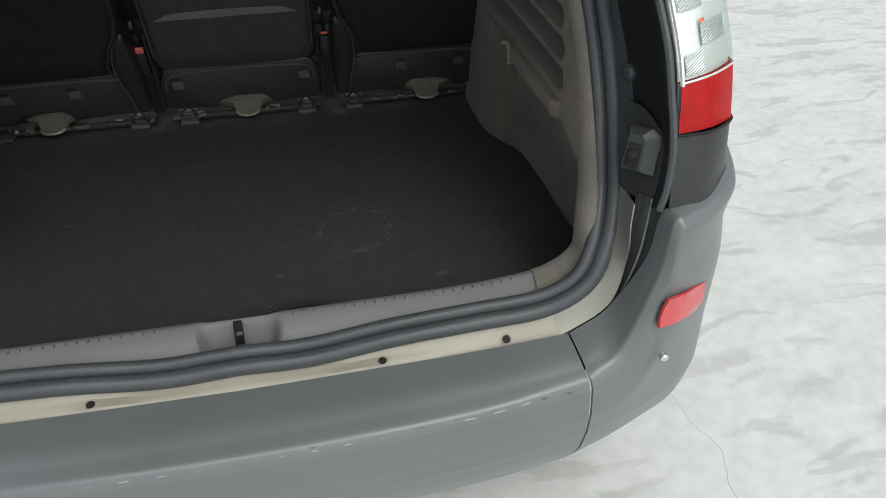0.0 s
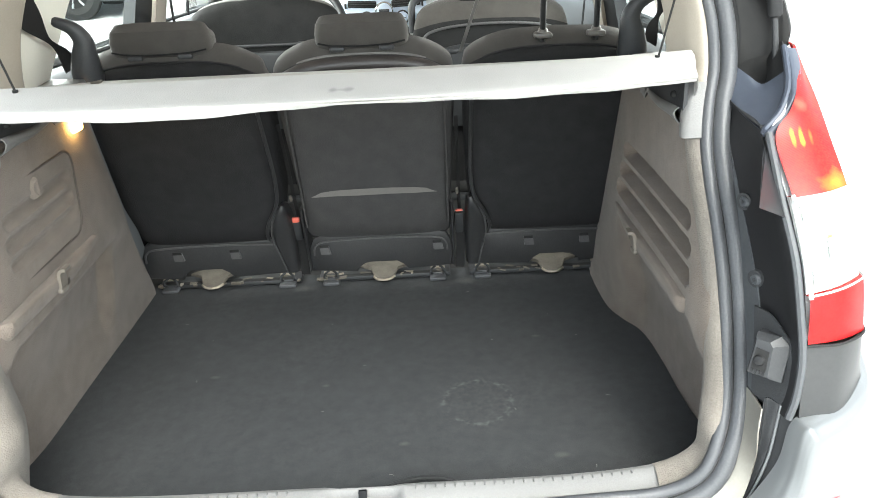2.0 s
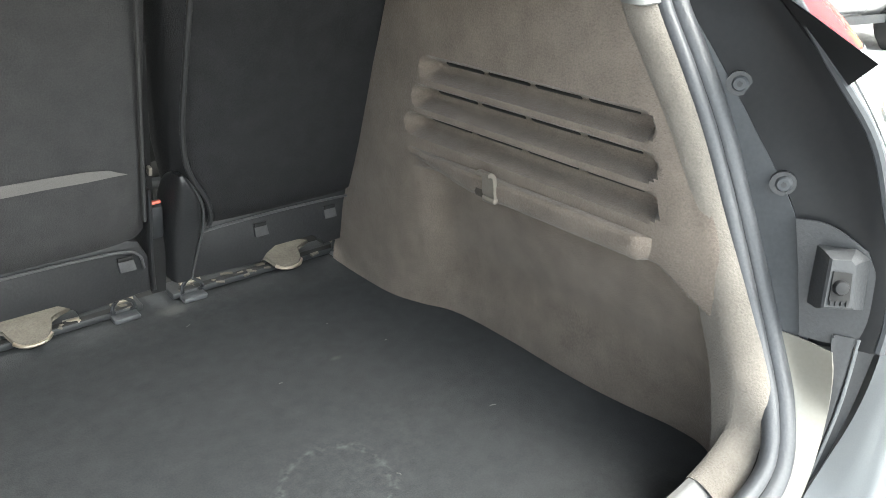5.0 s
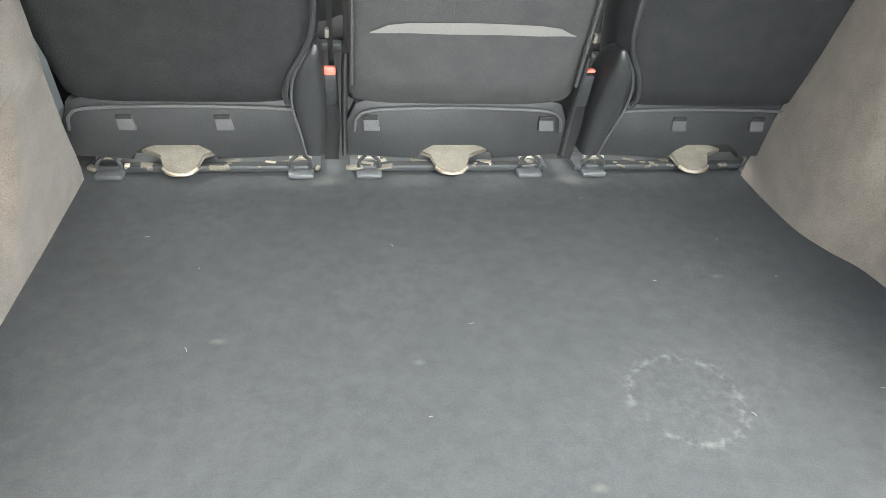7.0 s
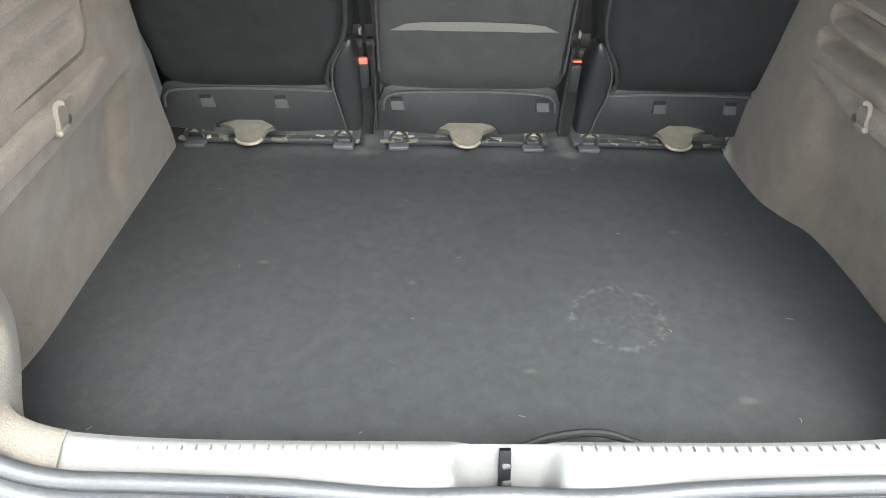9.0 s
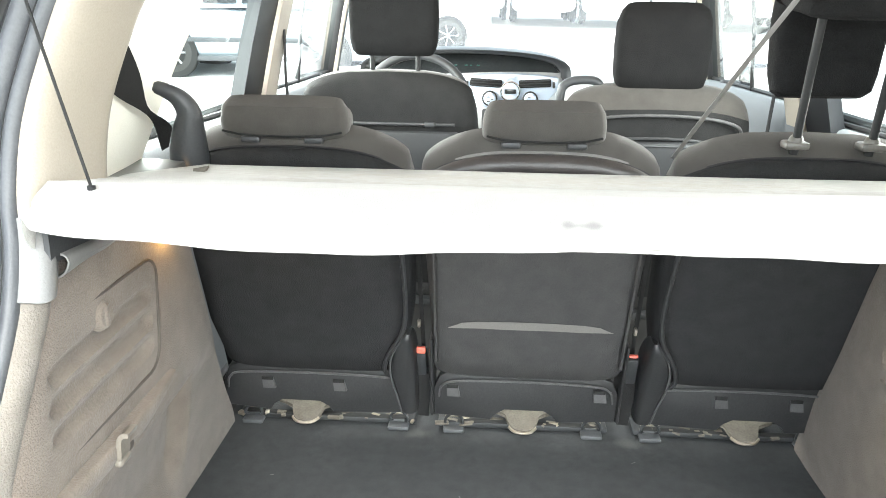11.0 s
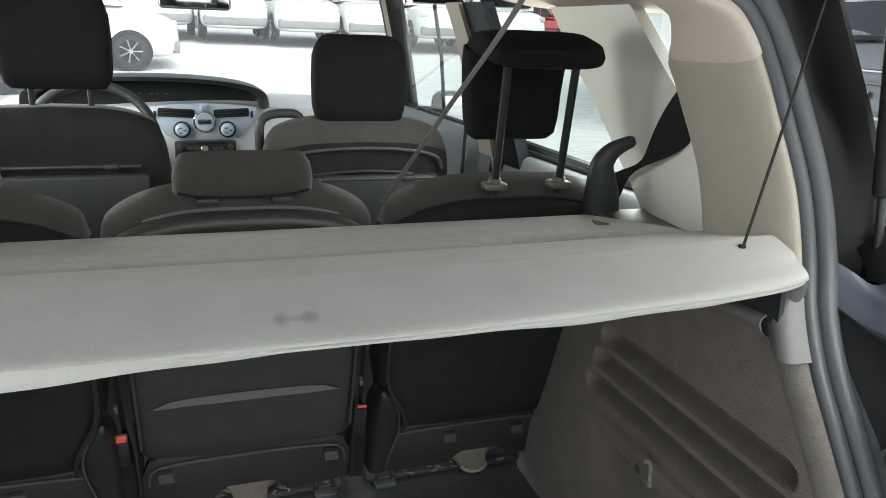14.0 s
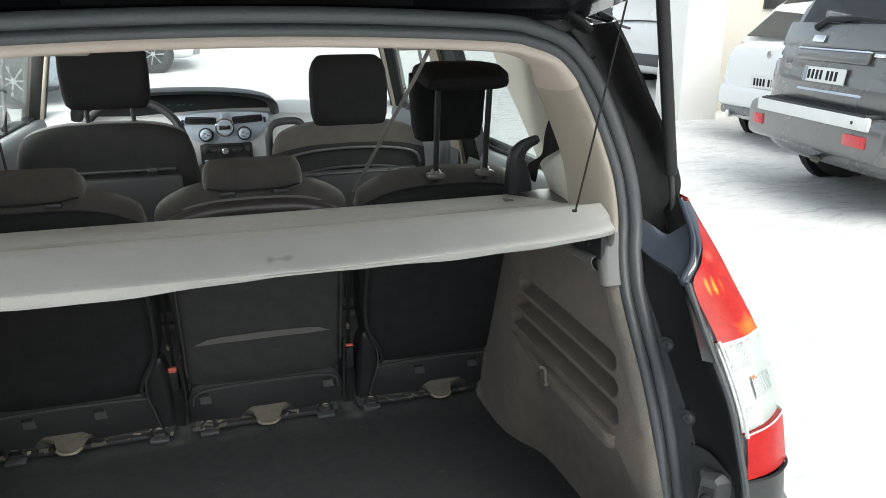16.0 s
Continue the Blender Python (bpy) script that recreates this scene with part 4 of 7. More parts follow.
for i in range(181):
    x = -.45 + i * .005
    u = abs(x - .008) / .058
    d = 1.0 if u < .62 else max(0.0, 1 - (u - .62) / .42)
    d = d * d * (3 - 2 * d)
    e = .012 * (abs(x) / .44) ** 6
    sill.append([(x, .180, .56), (x, .178, .648 + e - d * .003), (x, .172, .661 + e - d * .006), (x, .163, .6595 + e - d * .026), (x, .150, .652 + e - d * .040), (x, .137, .641 + e * 1.4 - d * .026), (x, .128, .636 + e * 1.5 - d * .004)])
sill_trim = cpart("sill_trim", patch(sill, 180, 20, 0.002), M_TRIM, "light grey plastic sill trim with scuffs")
for i in range(23):
    x = .085 + i * .0145
    cpart("sill_rib", rbox((.0018, .016, .003), (x, .1685, .6608 + .012 * (x / .44) ** 6), .0008, rot=(-18, 0, 0)), M_TRIM, parent=sill_trim)
    if i < 19:
        cpart("sill_rib", rbox((.0018, .016, .003), (-x - .02, .1685, .6608), .0008, rot=(-18, 0, 0)), M_TRIM, parent=sill_trim)
lock = cpart("lock_striker", prism([(.170, .658), (.164, .660), (.150, .628), (.139, .617), (.143, .610), (.165, .615)], .000, .012, "x", .001), M_SATIN, "black steel lock striker in the sill")
for k in (1, 3):
    cpart("striker_tooth", rbox((.010, .006, .003), (.0065 + .001 * (k % 2), .162 - k * .0045, .652 - k * .008), .001, rot=(50, 0, 12 * (k % 2))), M_DPLAST, parent=lock)
cord_end = cpart("trim_lead", tube(curve([(.02, .19, .630), (.06, .200, .640), (.11, .203, .644), (.145, .195, .640), (.165, .188, .635)], 20), .0045, 8), M_RUBBER, "dark lead lying along the sill")

# carpeted floor board
FLOOR_R = [(.53, 1.06), (.522, .979), (.527, .82), (.545, .76), (.572, .70), (.582, .60), (.582, .45), (.590, .36), (.603, .28), (.595, .235), (.56, .20), (.48, .178), (.30, .172)]
FLOOR_L = [(-.30, .172), (-.47, .178), (-.56, .205), (-.608, .26), (-.614, .34), (-.602, .42), (-.594, .56), (-.594, .75), (-.596, .90), (-.598, 1.06)]
ol = [(q.x, q.y) for q in curve([(*q, 0) for q in FLOOR_R], 48)] + [(q.x, q.y) for q in curve([(*q, 0) for q in FLOOR_L], 40)]


def carpet_mat():
    m = M_CARPET
    n, l = m.node_tree.nodes, m.node_tree.links
    b = n["Principled BSDF"]
    base = b.inputs["Base Color"].links[0].from_socket
    tc = n.new("ShaderNodeTexCoord")
    # pale dust ring
    off = n.new("ShaderNodeVectorMath")
    off.operation = "DISTANCE"
    off.inputs[1].default_value = (.200, .472, .585)
    wob = n.new("ShaderNodeTexNoise")
    wob.inputs["Scale"].default_value = 9
    l.new(tc.outputs["Object"], wob.inputs["Vector"])
    l.new(tc.outputs["Object"], off.inputs[0])
    d = n.new("ShaderNodeMath")
    d.operation = "MULTIPLY_ADD"
    d.inputs[1].default_value, d.inputs[2].default_value = 0.03, -0.015
    l.new(wob.outputs["Fac"], d.inputs[0])
    sm = n.new("ShaderNodeMath")
    l.new(off.outputs["Value"], sm.inputs[0])
    l.new(d.outputs[0], sm.inputs[1])
    ring = n.new("ShaderNodeValToRGB")
    for e, (p, c) in zip((ring.color_ramp.elements[0], ring.color_ramp.elements[1]), ((0.0, .03), (0.11, 0.0))):
        e.position, e.color = p, (c, c, c, 1)
    for p, c in ((0.046, .03), (0.058, .05), (0.064, .27), (0.068, .20), (0.073, .02)):
        e = ring.color_ramp.elements.new(p)
        e.color = (c, c, c, 1)
    l.new(sm.outputs[0], ring.inputs["Fac"])
    # flecks of lint
    v = n.new("ShaderNodeTexNoise")
    v.inputs["Scale"].default_value, v.inputs["Detail"].default_value = 110, 5
    l.new(tc.outputs["Object"], v.inputs["Vector"])
    th = n.new("ShaderNodeMapRange")
    th.inputs["From Min"].default_value, th.inputs["From Max"].default_value = 0.42, 0.70
    l.new(v.outputs["Fac"], th.inputs["Value"])
    big = n.new("ShaderNodeTexNoise")
    big.inputs["Scale"].default_value, big.inputs["Detail"].default_value = 4.5, 4
    l.new(tc.outputs["Object"], big.inputs["Vector"])
    bm_ = n.new("ShaderNodeMapRange")
    bm_.inputs["From Min"].default_value, bm_.inputs["From Max"].default_value, bm_.inputs["To Max"].default_value = 0.45, 0.75, 0.05
    l.new(big.outputs["Fac"], bm_.inputs["Value"])
    su = n.new("ShaderNodeMath")
    l.new(ring.outputs["Color"], su.inputs[0])
    l.new(bm_.outputs[0], su.inputs[1])
    mu = n.new("ShaderNodeMath")
    mu.operation = "MULTIPLY"
    l.new(su.outputs[0], mu.inputs[0])
    l.new(th.outputs[0], mu.inputs[1])
    mu.use_clamp = True
    c = n.new("ShaderNodeMix")
    c.data_type = "RGBA"
    l.new(mu.outputs[0], c.inputs["Factor"])
    l.new(base, c.inputs["A"])
    c.inputs["B"].default_value = (0.22, 0.22, 0.215, 1)
    l.new(c.outputs["Result"], b.inputs["Base Color"])


carpet_mat()
floor_bm = loft([[(x, y, .555) for x, y in ol], [(x, y, .585) for x, y in ol]], ring=True, caps=True)
floor = part("boot_floor", floor_bm, M_CARPET)
tagged(floor, "dark carpeted boot floor with a pale dust ring", "boot floor", kind="structure")
under_floor = cpart("floor_pan", rbox((1.44, 2.6, .05), (0, 1.65, .50), .01), M_BLACK)


def lint(i):
    """A loose fibre or crumb on the carpet."""
    x, y = random.uniform(-.5, .5), random.uniform(.25, .95)
    a, k = random.uniform(0, 3.1), random.uniform(.0015, .0045)
    return tube([(x - k * math.cos(a), y - k * math.sin(a), .5862), (x + .001, y, .5866), (x + k * math.cos(a), y + k * math.sin(a), .5862)], .0004, 5)


fluff = bmesh.new()
for i in range(16):
    b = lint(i)
    tmp = bpy.data.meshes.new("tmp")
    b.to_mesh(tmp)
    b.free()
    fluff.from_mesh(tmp)
    bpy.data.meshes.remove(tmp)
tagged(part("lint", fluff, M_BELT2), "pale lint specks scattered on the boot carpet", "lint", kind="stuff")

# side wall sections, from the seat back to the lip at the seal: height, then (x, y) points
WALL_R = [
    (.575, [(.524, 1.00), (.521, .93), (.526, .82), (.546, .755), (.575, .69), (.583, .56), (.588, .40), (.603, .285), (.596, .235), (.555, .196), (.47, .176)]),
    (.62, [(.524, .99), (.522, .92), (.526, .815), (.545, .755), (.573, .69), (.580, .56), (.584, .40), (.595, .285), (.588, .235), (.550, .193), (.465, .170)]),
    (.69, [(.525, .965), (.521, .90), (.523, .80), (.537, .745), (.557, .68), (.563, .56), (.564, .40), (.565, .285), (.556, .235), (.535, .190), (.492, .148)]),
    (.75, [(.526, .945), (.520, .88), (.520, .79), (.529, .735), (.540, .67), (.545, .56), (.545, .40), (.541, .285), (.535, .235), (.527, .195), (.523, .160)]),
    (.82, [(.527, .92), (.520, .86), (.517, .78), (.520, .725), (.524, .66), (.526, .56), (.525, .40), (.518, .285), (.516, .240), (.520, .206), (.534, .193)]),
    (.86, [(.528, .905), (.520, .85), (.515, .77), (.514, .715), (.514, .65), (.515, .56), (.514, .40), (.511, .290), (.513, .250), (.520, .222), (.536, .216)]),
    (.93, [(.530, .88), (.522, .83), (.517, .76), (.516, .71), (.516, .65), (.516, .56), (.515, .42), (.514, .315), (.518, .275), (.524, .252), (.539, .249)]),
    (1.00, [(.531, .855), (.524, .81), (.519, .75), (.517, .70), (.517, .65), (.517, .56), (.515, .43), (.513, .345), (.517, .308), (.522, .287), (.536, .284)]),
    (1.06, [(.532, .835), (.525, .79), (.520, .74), (.518, .69), (.518, .64), (.518, .56), (.514, .45), (.512, .375), (.516, .340), (.520, .321), (.531, .318)]),
    (1.12, [(.533, .815), (.527, .78), (.522, .73), (.520, .69), (.520, .64), (.519, .56), (.516, .46), (.515, .40), (.520, .372), (.524, .360), (.535, .358)]),
    (1.165, [(.534, .80), (.529, .77), (.525, .73), (.523, .69), (.522, .64), (.521, .56), (.519, .47), (.520, .42), (.526, .395), (.531, .390), (.546, .388)])]


FRONT_L = [.581, .577, .566, .556, .545, .541, .538, .537, .536, .536, .536]
WALL_L = []
for (zl, ptl), xf in zip(WALL_R, FRONT_L):
    mixed = []
    for k, (x, y) in enumerate(ptl):
        if k < 7:
            xl = xf + (ptl[7][0] - .014 - xf) * (k / 7) ** 2 if zl < .85 else x + (xf - ptl[0][0]) * (1 - k / 7)
            mixed.append((xl, y - .07 * (1 - k / 7) * min(1, max(0, (zl - .60) / .2))))
        else:
            mixed.append((x, y))
    WALL_L.append((zl, mixed))


def side_wall(s, grooves):
    rows = [[(x, y, z) for x, y in pts] for z, pts in (WALL_R if s > 0 else WALL_L)]
    nv, nu = 110, 150
    a = [curve(r, nv) for r in rows]
    zz = [r[0].z for r in a]
    out = []
    for i in range(nu + 1):
        z = zz[0] + (zz[-1] - zz[0]) * i / nu
        k = max(j for j in range(len(zz)) if zz[j] <= z + 1e-9)
        k = min(k, len(zz) - 2)
        f = (z - zz[k]) / (zz[k + 1] - zz[k])
        row = []
        for j in range(nv + 1):
            p0, p1 = a[max(k - 1, 0)][j], a[k][j]
            p2, p3 = a[k + 1][j], a[min(k + 2, len(zz) - 1)][j]
            q = p1.lerp(p2, f)
            m = (p2 - p0) * .5 if k else p2 - p1
            m2 = (p3 - p1) * .5 if k + 2 < len(zz) else p2 - p1
            f2, f3 = f * f, f ** 3
            q = p1 * (2 * f3 - 3 * f2 + 1) + m * (f3 - 2 * f2 + f) + p2 * (3 * f2 - 2 * f3) + m2 * (f3 - f2)
            q.z = z
            dx = 0.0
            for y0, y1, zc, w, dep in grooves:
                c = min(max(q.y, y0), y1)
                d = math.hypot((q.y - c) * .9, z - zc) / w
                if d < 1:
                    dx += dep * (1 - d ** 3) ** 1.4
            zc = .848 - max(0.0, .30 - q.y) * .55
            g = min(1.0, max(0.0, (zc - z) / .007)) * min(1.0, max(0.0, (.745 - q.y) / .05)) * min(1.0, max(0.0, (q.y - .17) / .05)) * min(1.0, max(0.0, (z - .60) / .12))
            dx += .024 * g * g * (3 - 2 * g)
            row.append((s * (q.x + dx), q.y, z))
        out.append(row)
    return loft(out)


GR = [(.345, .712, .993, .0165, .029), (.335, .728, .950, .0165, .029), (.325, .742, .907, .0165, .029)]
wall_r = cpart("side_trim", side_wall(1, GR), M_FELT, "taupe felt boot side panel with three vent grooves")
GL = [(.37, .585, 1.030, .014, .010), (.365, .58, .995, .014, .010), (.36, .575, .962, .012, .008)]
wall_l = cpart("side_trim", side_wall(-1, GL), M_FELT, "taupe felt boot side panel with a storage hatch")
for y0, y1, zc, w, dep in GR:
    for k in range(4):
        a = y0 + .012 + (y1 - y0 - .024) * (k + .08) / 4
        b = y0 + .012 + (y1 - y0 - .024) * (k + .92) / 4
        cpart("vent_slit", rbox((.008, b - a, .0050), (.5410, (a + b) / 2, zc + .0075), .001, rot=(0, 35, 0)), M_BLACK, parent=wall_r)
for s, w, sh in ((1, wall_r, 0.0), (-1, wall_l, -.03)):
    # pocket ledge with its hook
    zz = .862 + (0 if s > 0 else .03)
    y0, y1, yh = (.295, .745, .553) if s > 0 else (.262, .625, .445)
    rows = []
    for i in range(33):
        f = i / 32
        y = y1 + (y0 - y1) * f
        taper = min(1.0, (1 - f) / .06) if f > .94 else min(1.0, .55 + f / .25 * .45)
        h = .034 * min(1.0, .30 + f * 2.2) * (1 if f < .94 else .6 + .4 * taper)
        zt, d = zz + .008 + .004 * f, .020 * taper
        rows.append([(s * x, y, z) for x, z in ((.526, zt + .002), (.520 - d * .75, zt + .002), (.520 - d * .97, zt - .001), (.520 - d * 1.03, zt - .006), (.520 - d * .95, zt - h * .5), (.520 - d * .6, zt - h * .85), (.524, zt - h))])
    cpart("pocket_ledge", patch(rows, 64, 18), M_FELT, "felt covered pocket ledge", parent=w)
    cpart("ledge_gap", rbox((.016, .034, .026), (.5085 * s, yh + .018, zz - .006), .006), M_SEAM, parent=w)
    prof = curve([(a, b, 0) for a, b in ((.503, zz - .014), (.4985, zz - .006), (.4975, zz + .004), (.4965, zz + .014), (.494, zz + .021), (.489, zz + .0245), (.4835, zz + .024))], 18)
    hk = cpart("bag_hook", strap([(q.x * s, yh, q.y) for q in prof], .022, .006, side=(0, 1, 0)), M_HOOK, "taupe plastic bag hook", parent=w)
    cpart("hook_foot", rbox((.010, .026, .010), (.5000 * s, yh, zz - .014), .004, 3), M_HOOK, parent=hk)
# storage hatch outline and catch on the other wall
hatch = [(y, z) for y, z in rrect(.275, .150, .03)]
cpart("hatch_seam", tube([(-.5175, .472 + q[0] + q[1] * .15, 1.0 + q[1]) for q in hatch], .0020, 6, closed=True), M_SEAM, parent=wall_l)
catch = cpart("hatch_catch", rod((-.524, .475, 1.05), (-.511, .475, 1.05), .020, .017, n=20, bev=.004), M_FELT, "round plastic hatch catch", parent=wall_l)
cpart("catch_bar", rod((-.516, .475, 1.034), (-.516, .475, 1.066), .007, .007, n=14, bev=.004), M_FELT, parent=wall_l)

for s in (1, -1):
    # shelf rest: a rounded rib below a dark recess, beside a cap at the seal
    rib = []
    for y, zt, zb, k in ((.398, 1.149, 1.128, .85), (.44, 1.146, 1.131, .95), (.48, 1.143, 1.130, .9), (.52, 1.143, 1.132, .75), (.56, 1.145, 1.136, .55), (.61, 1.149, 1.142, .25)):
        rib.append([(.514, y, zt + .004), (.514 - .014 * k, y, zt + .002), (.514 - .019 * k, y, zt - .004), (.514 - .018 * k, y, (zt + zb) / 2), (.514 - .010 * k, y, zb), (.520, y, zb - .006)])
    rst = cpart("shelf_rest", patch(mirrored(rib, s), 30, 18, .002), M_TRIM, "light grey plastic shelf rest", smooth=50)
    tri = [(.385, 1.192), (.382, 1.146), (.45, 1.142), (.53, 1.142), (.62, 1.150), (.62, 1.172)]
    cpart("rest_recess", prism(tri, .506 * s, .512 * s, "x"), M_DPLAST, parent=rst)
    cpart("rest_stud", rod((.508 * s, .424, 1.166), (.500 * s, .424, 1.166), .006, .005, n=14, bev=.0015), M_BLACK, parent=rst)
    cap = []
    ids = sorted((i for i in range(220) if RING[i].x * s > .3 and 1.106 < RING[i].z < 1.192), key=lambda i: RING[i].z)
    for i in ids:
        r, o = RING[i], Vector((s, 0, 0))
        cap.append([r - o * .004, r - o * .014 + BACK * .006, r - o * .028 + BACK * .005, r - o * .042 + BACK * .001, r - o * .046 + Vector((0, .012, 0)), r - o * .038 + Vector((0, .030, 0))])
    cpart("rest_cap", patch(cap, len(cap) * 3, 14, .003), M_TRIM, parent=rst)
    # quarter shelf moulding beside the parcel shelf
    cpart("quarter_moulding", rbox((.12, .30, .012), (.60 * s, .66, 1.158), .004), M_TRIM, "grey side moulding below the quarter window")

# header trim over the opening and headliner
def band(keep):
    """A rounded trim band along the seal for the ring points that keep names."""
    rows = []
    n = len(RING)
    ids = [i for i in range(n) if keep(RING[i])]
    ids.sort(key=lambda i: math.atan2(RING[i].z - 1.1, RING[i].x))
    for i in ids:
        r, o = RING[i], OUT[i]
        top = max(0.0, min(1.0, (r.z - 1.42) / .07))
        d = Vector((0, 1, 0))
        rows.append([r - o * .008 + d * .004, r - o * .020 - d * .004, r - o * .030 + d * .002, r - o * (.038 - .006 * top) + d * .025, r - o * (.041 - .008 * top) + d * (.075 - .02 * top), r - o * (.040 - .010 * top) + d * (.135 - .055 * top), r - o * .014 + d * (.150 - .05 * top)])
    return patch(rows, len(rows) * 2, 20, 0.0015)


for s in (1, -1):
    cpart("pillar_trim", band(lambda r: r.x * s > .40 and 1.155 < r.z < 1.434), M_BEIGE, "beige plastic rear pillar trim")
header = cpart("header_trim", band(lambda r: r.z > 1.422), M_HEAD, "pinkish beige header trim over the opening")
for s in (1, -1):
    cpart("header_clip", rbox((.058, .040, .010), (.235 * s, .477, 1.4775), .004, rot=(-8, 0, 0)), M_BEIGE, "beige clip on the header trim", parent=header)
liner = [[(x, y, (1.522 if y < 1.2 else 1.536 if y < 1.7 else 1.565) - (.05 if y < 1.7 else .028) * (abs(x) / .6) ** 3) for x in (-.62, -.45, -.2, 0, .2, .45, .62)] for y in (.57, .9, 1.3, 1.8, 2.2, 2.42)]
cpart("headliner", patch(liner, 20, 24, 0.004), M_HEAD, "beige cloth headliner")
roof = [[(x, y, z0 - .06 * (abs(x) / .6) ** 3) for x in (-.60, -.45, -.2, 0, .2, .45, .60)] for y, z0 in ((.50, 1.560), (.9, 1.60), (1.4, 1.615), (1.9, 1.63), (2.44, 1.605))]
cpart("roof", patch(roof, 20, 24, 0.004), M_PAINT, "black painted roof")
cpart("roof_edge", patch([[(x, .466, 1.526 - .012 * (abs(x) / .45) ** 4) for x in (-.47, -.3, 0, .3, .47)], [(x, .50, 1.558 - .03 * (abs(x) / .5) ** 3) for x in (-.52, -.3, 0, .3, .52)]], 4, 24, 0.002), M_PAINT)

# ---- glasshouse ----
for s in (1, -1):
    cp = [[(.618, .58, 1.150), (.622, .66, 1.150), (.628, .74, 1.150), (.634, .785, 1.150)], [(.612, .59, 1.22), (.616, .68, 1.22), (.623, .79, 1.22), (.630, .862, 1.22)],
          [(.606, .63, 1.30), (.608, .73, 1.30), (.614, .85, 1.30), (.622, .942, 1.30)], [(.598, .728, 1.38), (.600, .82, 1.38), (.605, .93, 1.38), (.611, 1.028, 1.38)],
          [(.590, .835, 1.475), (.591, .93, 1.475), (.595, 1.03, 1.475), (.599, 1.12, 1.475)]]
    cpart("quarter_pillar", patch([[(q[0] * s, q[1], q[2]) for q in r] for r in cp], 24, 16, 0.02), M_PILLAR, "pale smooth pillar trim behind the rear door")
    # rear door frame and centre pillar, dark then beige
    for nm, y0, w, mm, x in (("door_frame", 1.415, .14, M_SATIN, .665), ("centre_pillar", 1.56, .10, M_BEIGE, .655)):
        rows = []
        for z, dy, dx in ((1.05, -.03, .015), (1.15, 0, 0), (1.30, .05, -.022), (1.40, .085, -.04), (1.49, .12, -.062)):
            rows.append([((x + dx) * s, y0 + dy, z), ((x + dx + .035) * s, y0 + dy + .01, z), ((x + dx + .035) * s, y0 + w + dy, z), ((x + dx) * s, y0 + w + dy, z)])
        cpart(nm, loft(rows, ring=True, caps=True), mm, "dark rubber edged door frame" if nm == "door_frame" else "beige centre pillar trim")
    bars = [((.735, 2.60, 1.10), (.60, 2.42, 1.55), .042, M_RUBBER), ((.705, 2.575, 1.10), (.570, 2.40, 1.54), .010, M_BEIGE), ((.715, 2.10, 1.12), (.64, 2.02, 1.49), .006, M_RUBBER)]
    for nm, (a, b, r, mm) in zip(("front_pillar", "front_pillar_trim", "quarter_bar"), bars):
        cpart(nm, tube([(a[0] * s, *a[1:]), ((a[0] * .35 + b[0] * .65) * s + .012 * s, a[1] * .4 + b[1] * .6, a[2] * .4 + b[2] * .6), (b[0] * s, *b[1:])], r, 10), mm)
    # door tops and panels
    for nm, y0, y1 in (("rear_door", .80, 1.50), ("front_door", 1.56, 2.58)):
        d = cpart(nm, patch([[(.66 * s, y0, .62), (.66 * s, y1, .62)], [(.645 * s, y0, .90), (.645 * s, y1, .90)], [(.655 * s, y0, 1.08), (.66 * s, y1, 1.06)], [(.672 * s, y0, 1.148), (.682 * s, y1, 1.125)], [(.70 * s, y0, 1.158), (.712 * s, y1, 1.135)], [(.735 * s, y0, 1.150), (.75 * s, y1, 1.13)]], 20, 8, 0.003), M_DOOR, "grey-blue door lining below the window" if nm == "rear_door" else "pale door lining below the window")
        cpart("window_seal", tube([(.708 * s, y0, 1.163), (.716 * s, y1, 1.142)], .006, 8), M_RUBBER, parent=d)
        cpart("door_glass", loft([[(.712 * s, y0 - (.02 if y0 < 1 else 0), 1.155), (.716 * s, y1 - .02, 1.140)], [(.62 * s, y0 + .33, 1.475), (.62 * s, y1 + (.20 if y0 < 1 else -.16), 1.48)]]), M_DOORGL, parent=d, smooth=0).visible_shadow = False
    cpart("quarter_glass", loft([[(.628 * s, .46, 1.18), (.655 * s, .78, 1.16)], [(.578 * s, .56, 1.46), (.60 * s, .95, 1.47)]]), M_GLASS, smooth=0).visible_shadow = False
    # outer mirror
    dm = cpart("door_mirror", rbox((.20, .10, .135), (.86 * s, 2.38, 1.14), .035, 3), M_PAINT, "black door mirror")
    cpart("mirror_glass", rbox((.16, .004, .105), (.86 * s, 2.327, 1.14), .002), M_CHROME, parent=dm)
    cpart("mirror_arm", rbox((.09, .05, .05), (.745 * s, 2.40, 1.125), .015), M_DPLAST, parent=dm)
ws = cpart("windscreen", patch([[(-.73, 2.66, 1.09), (0, 3.02, 1.06), (.73, 2.66, 1.09)], [(-.67, 2.55, 1.30), (0, 2.74, 1.31), (.67, 2.55, 1.30)], [(-.58, 2.42, 1.54), (0, 2.46, 1.57), (.58, 2.42, 1.54)]], 8, 16), M_SCREEN, "clear windscreen")
ws.visible_shadow = False
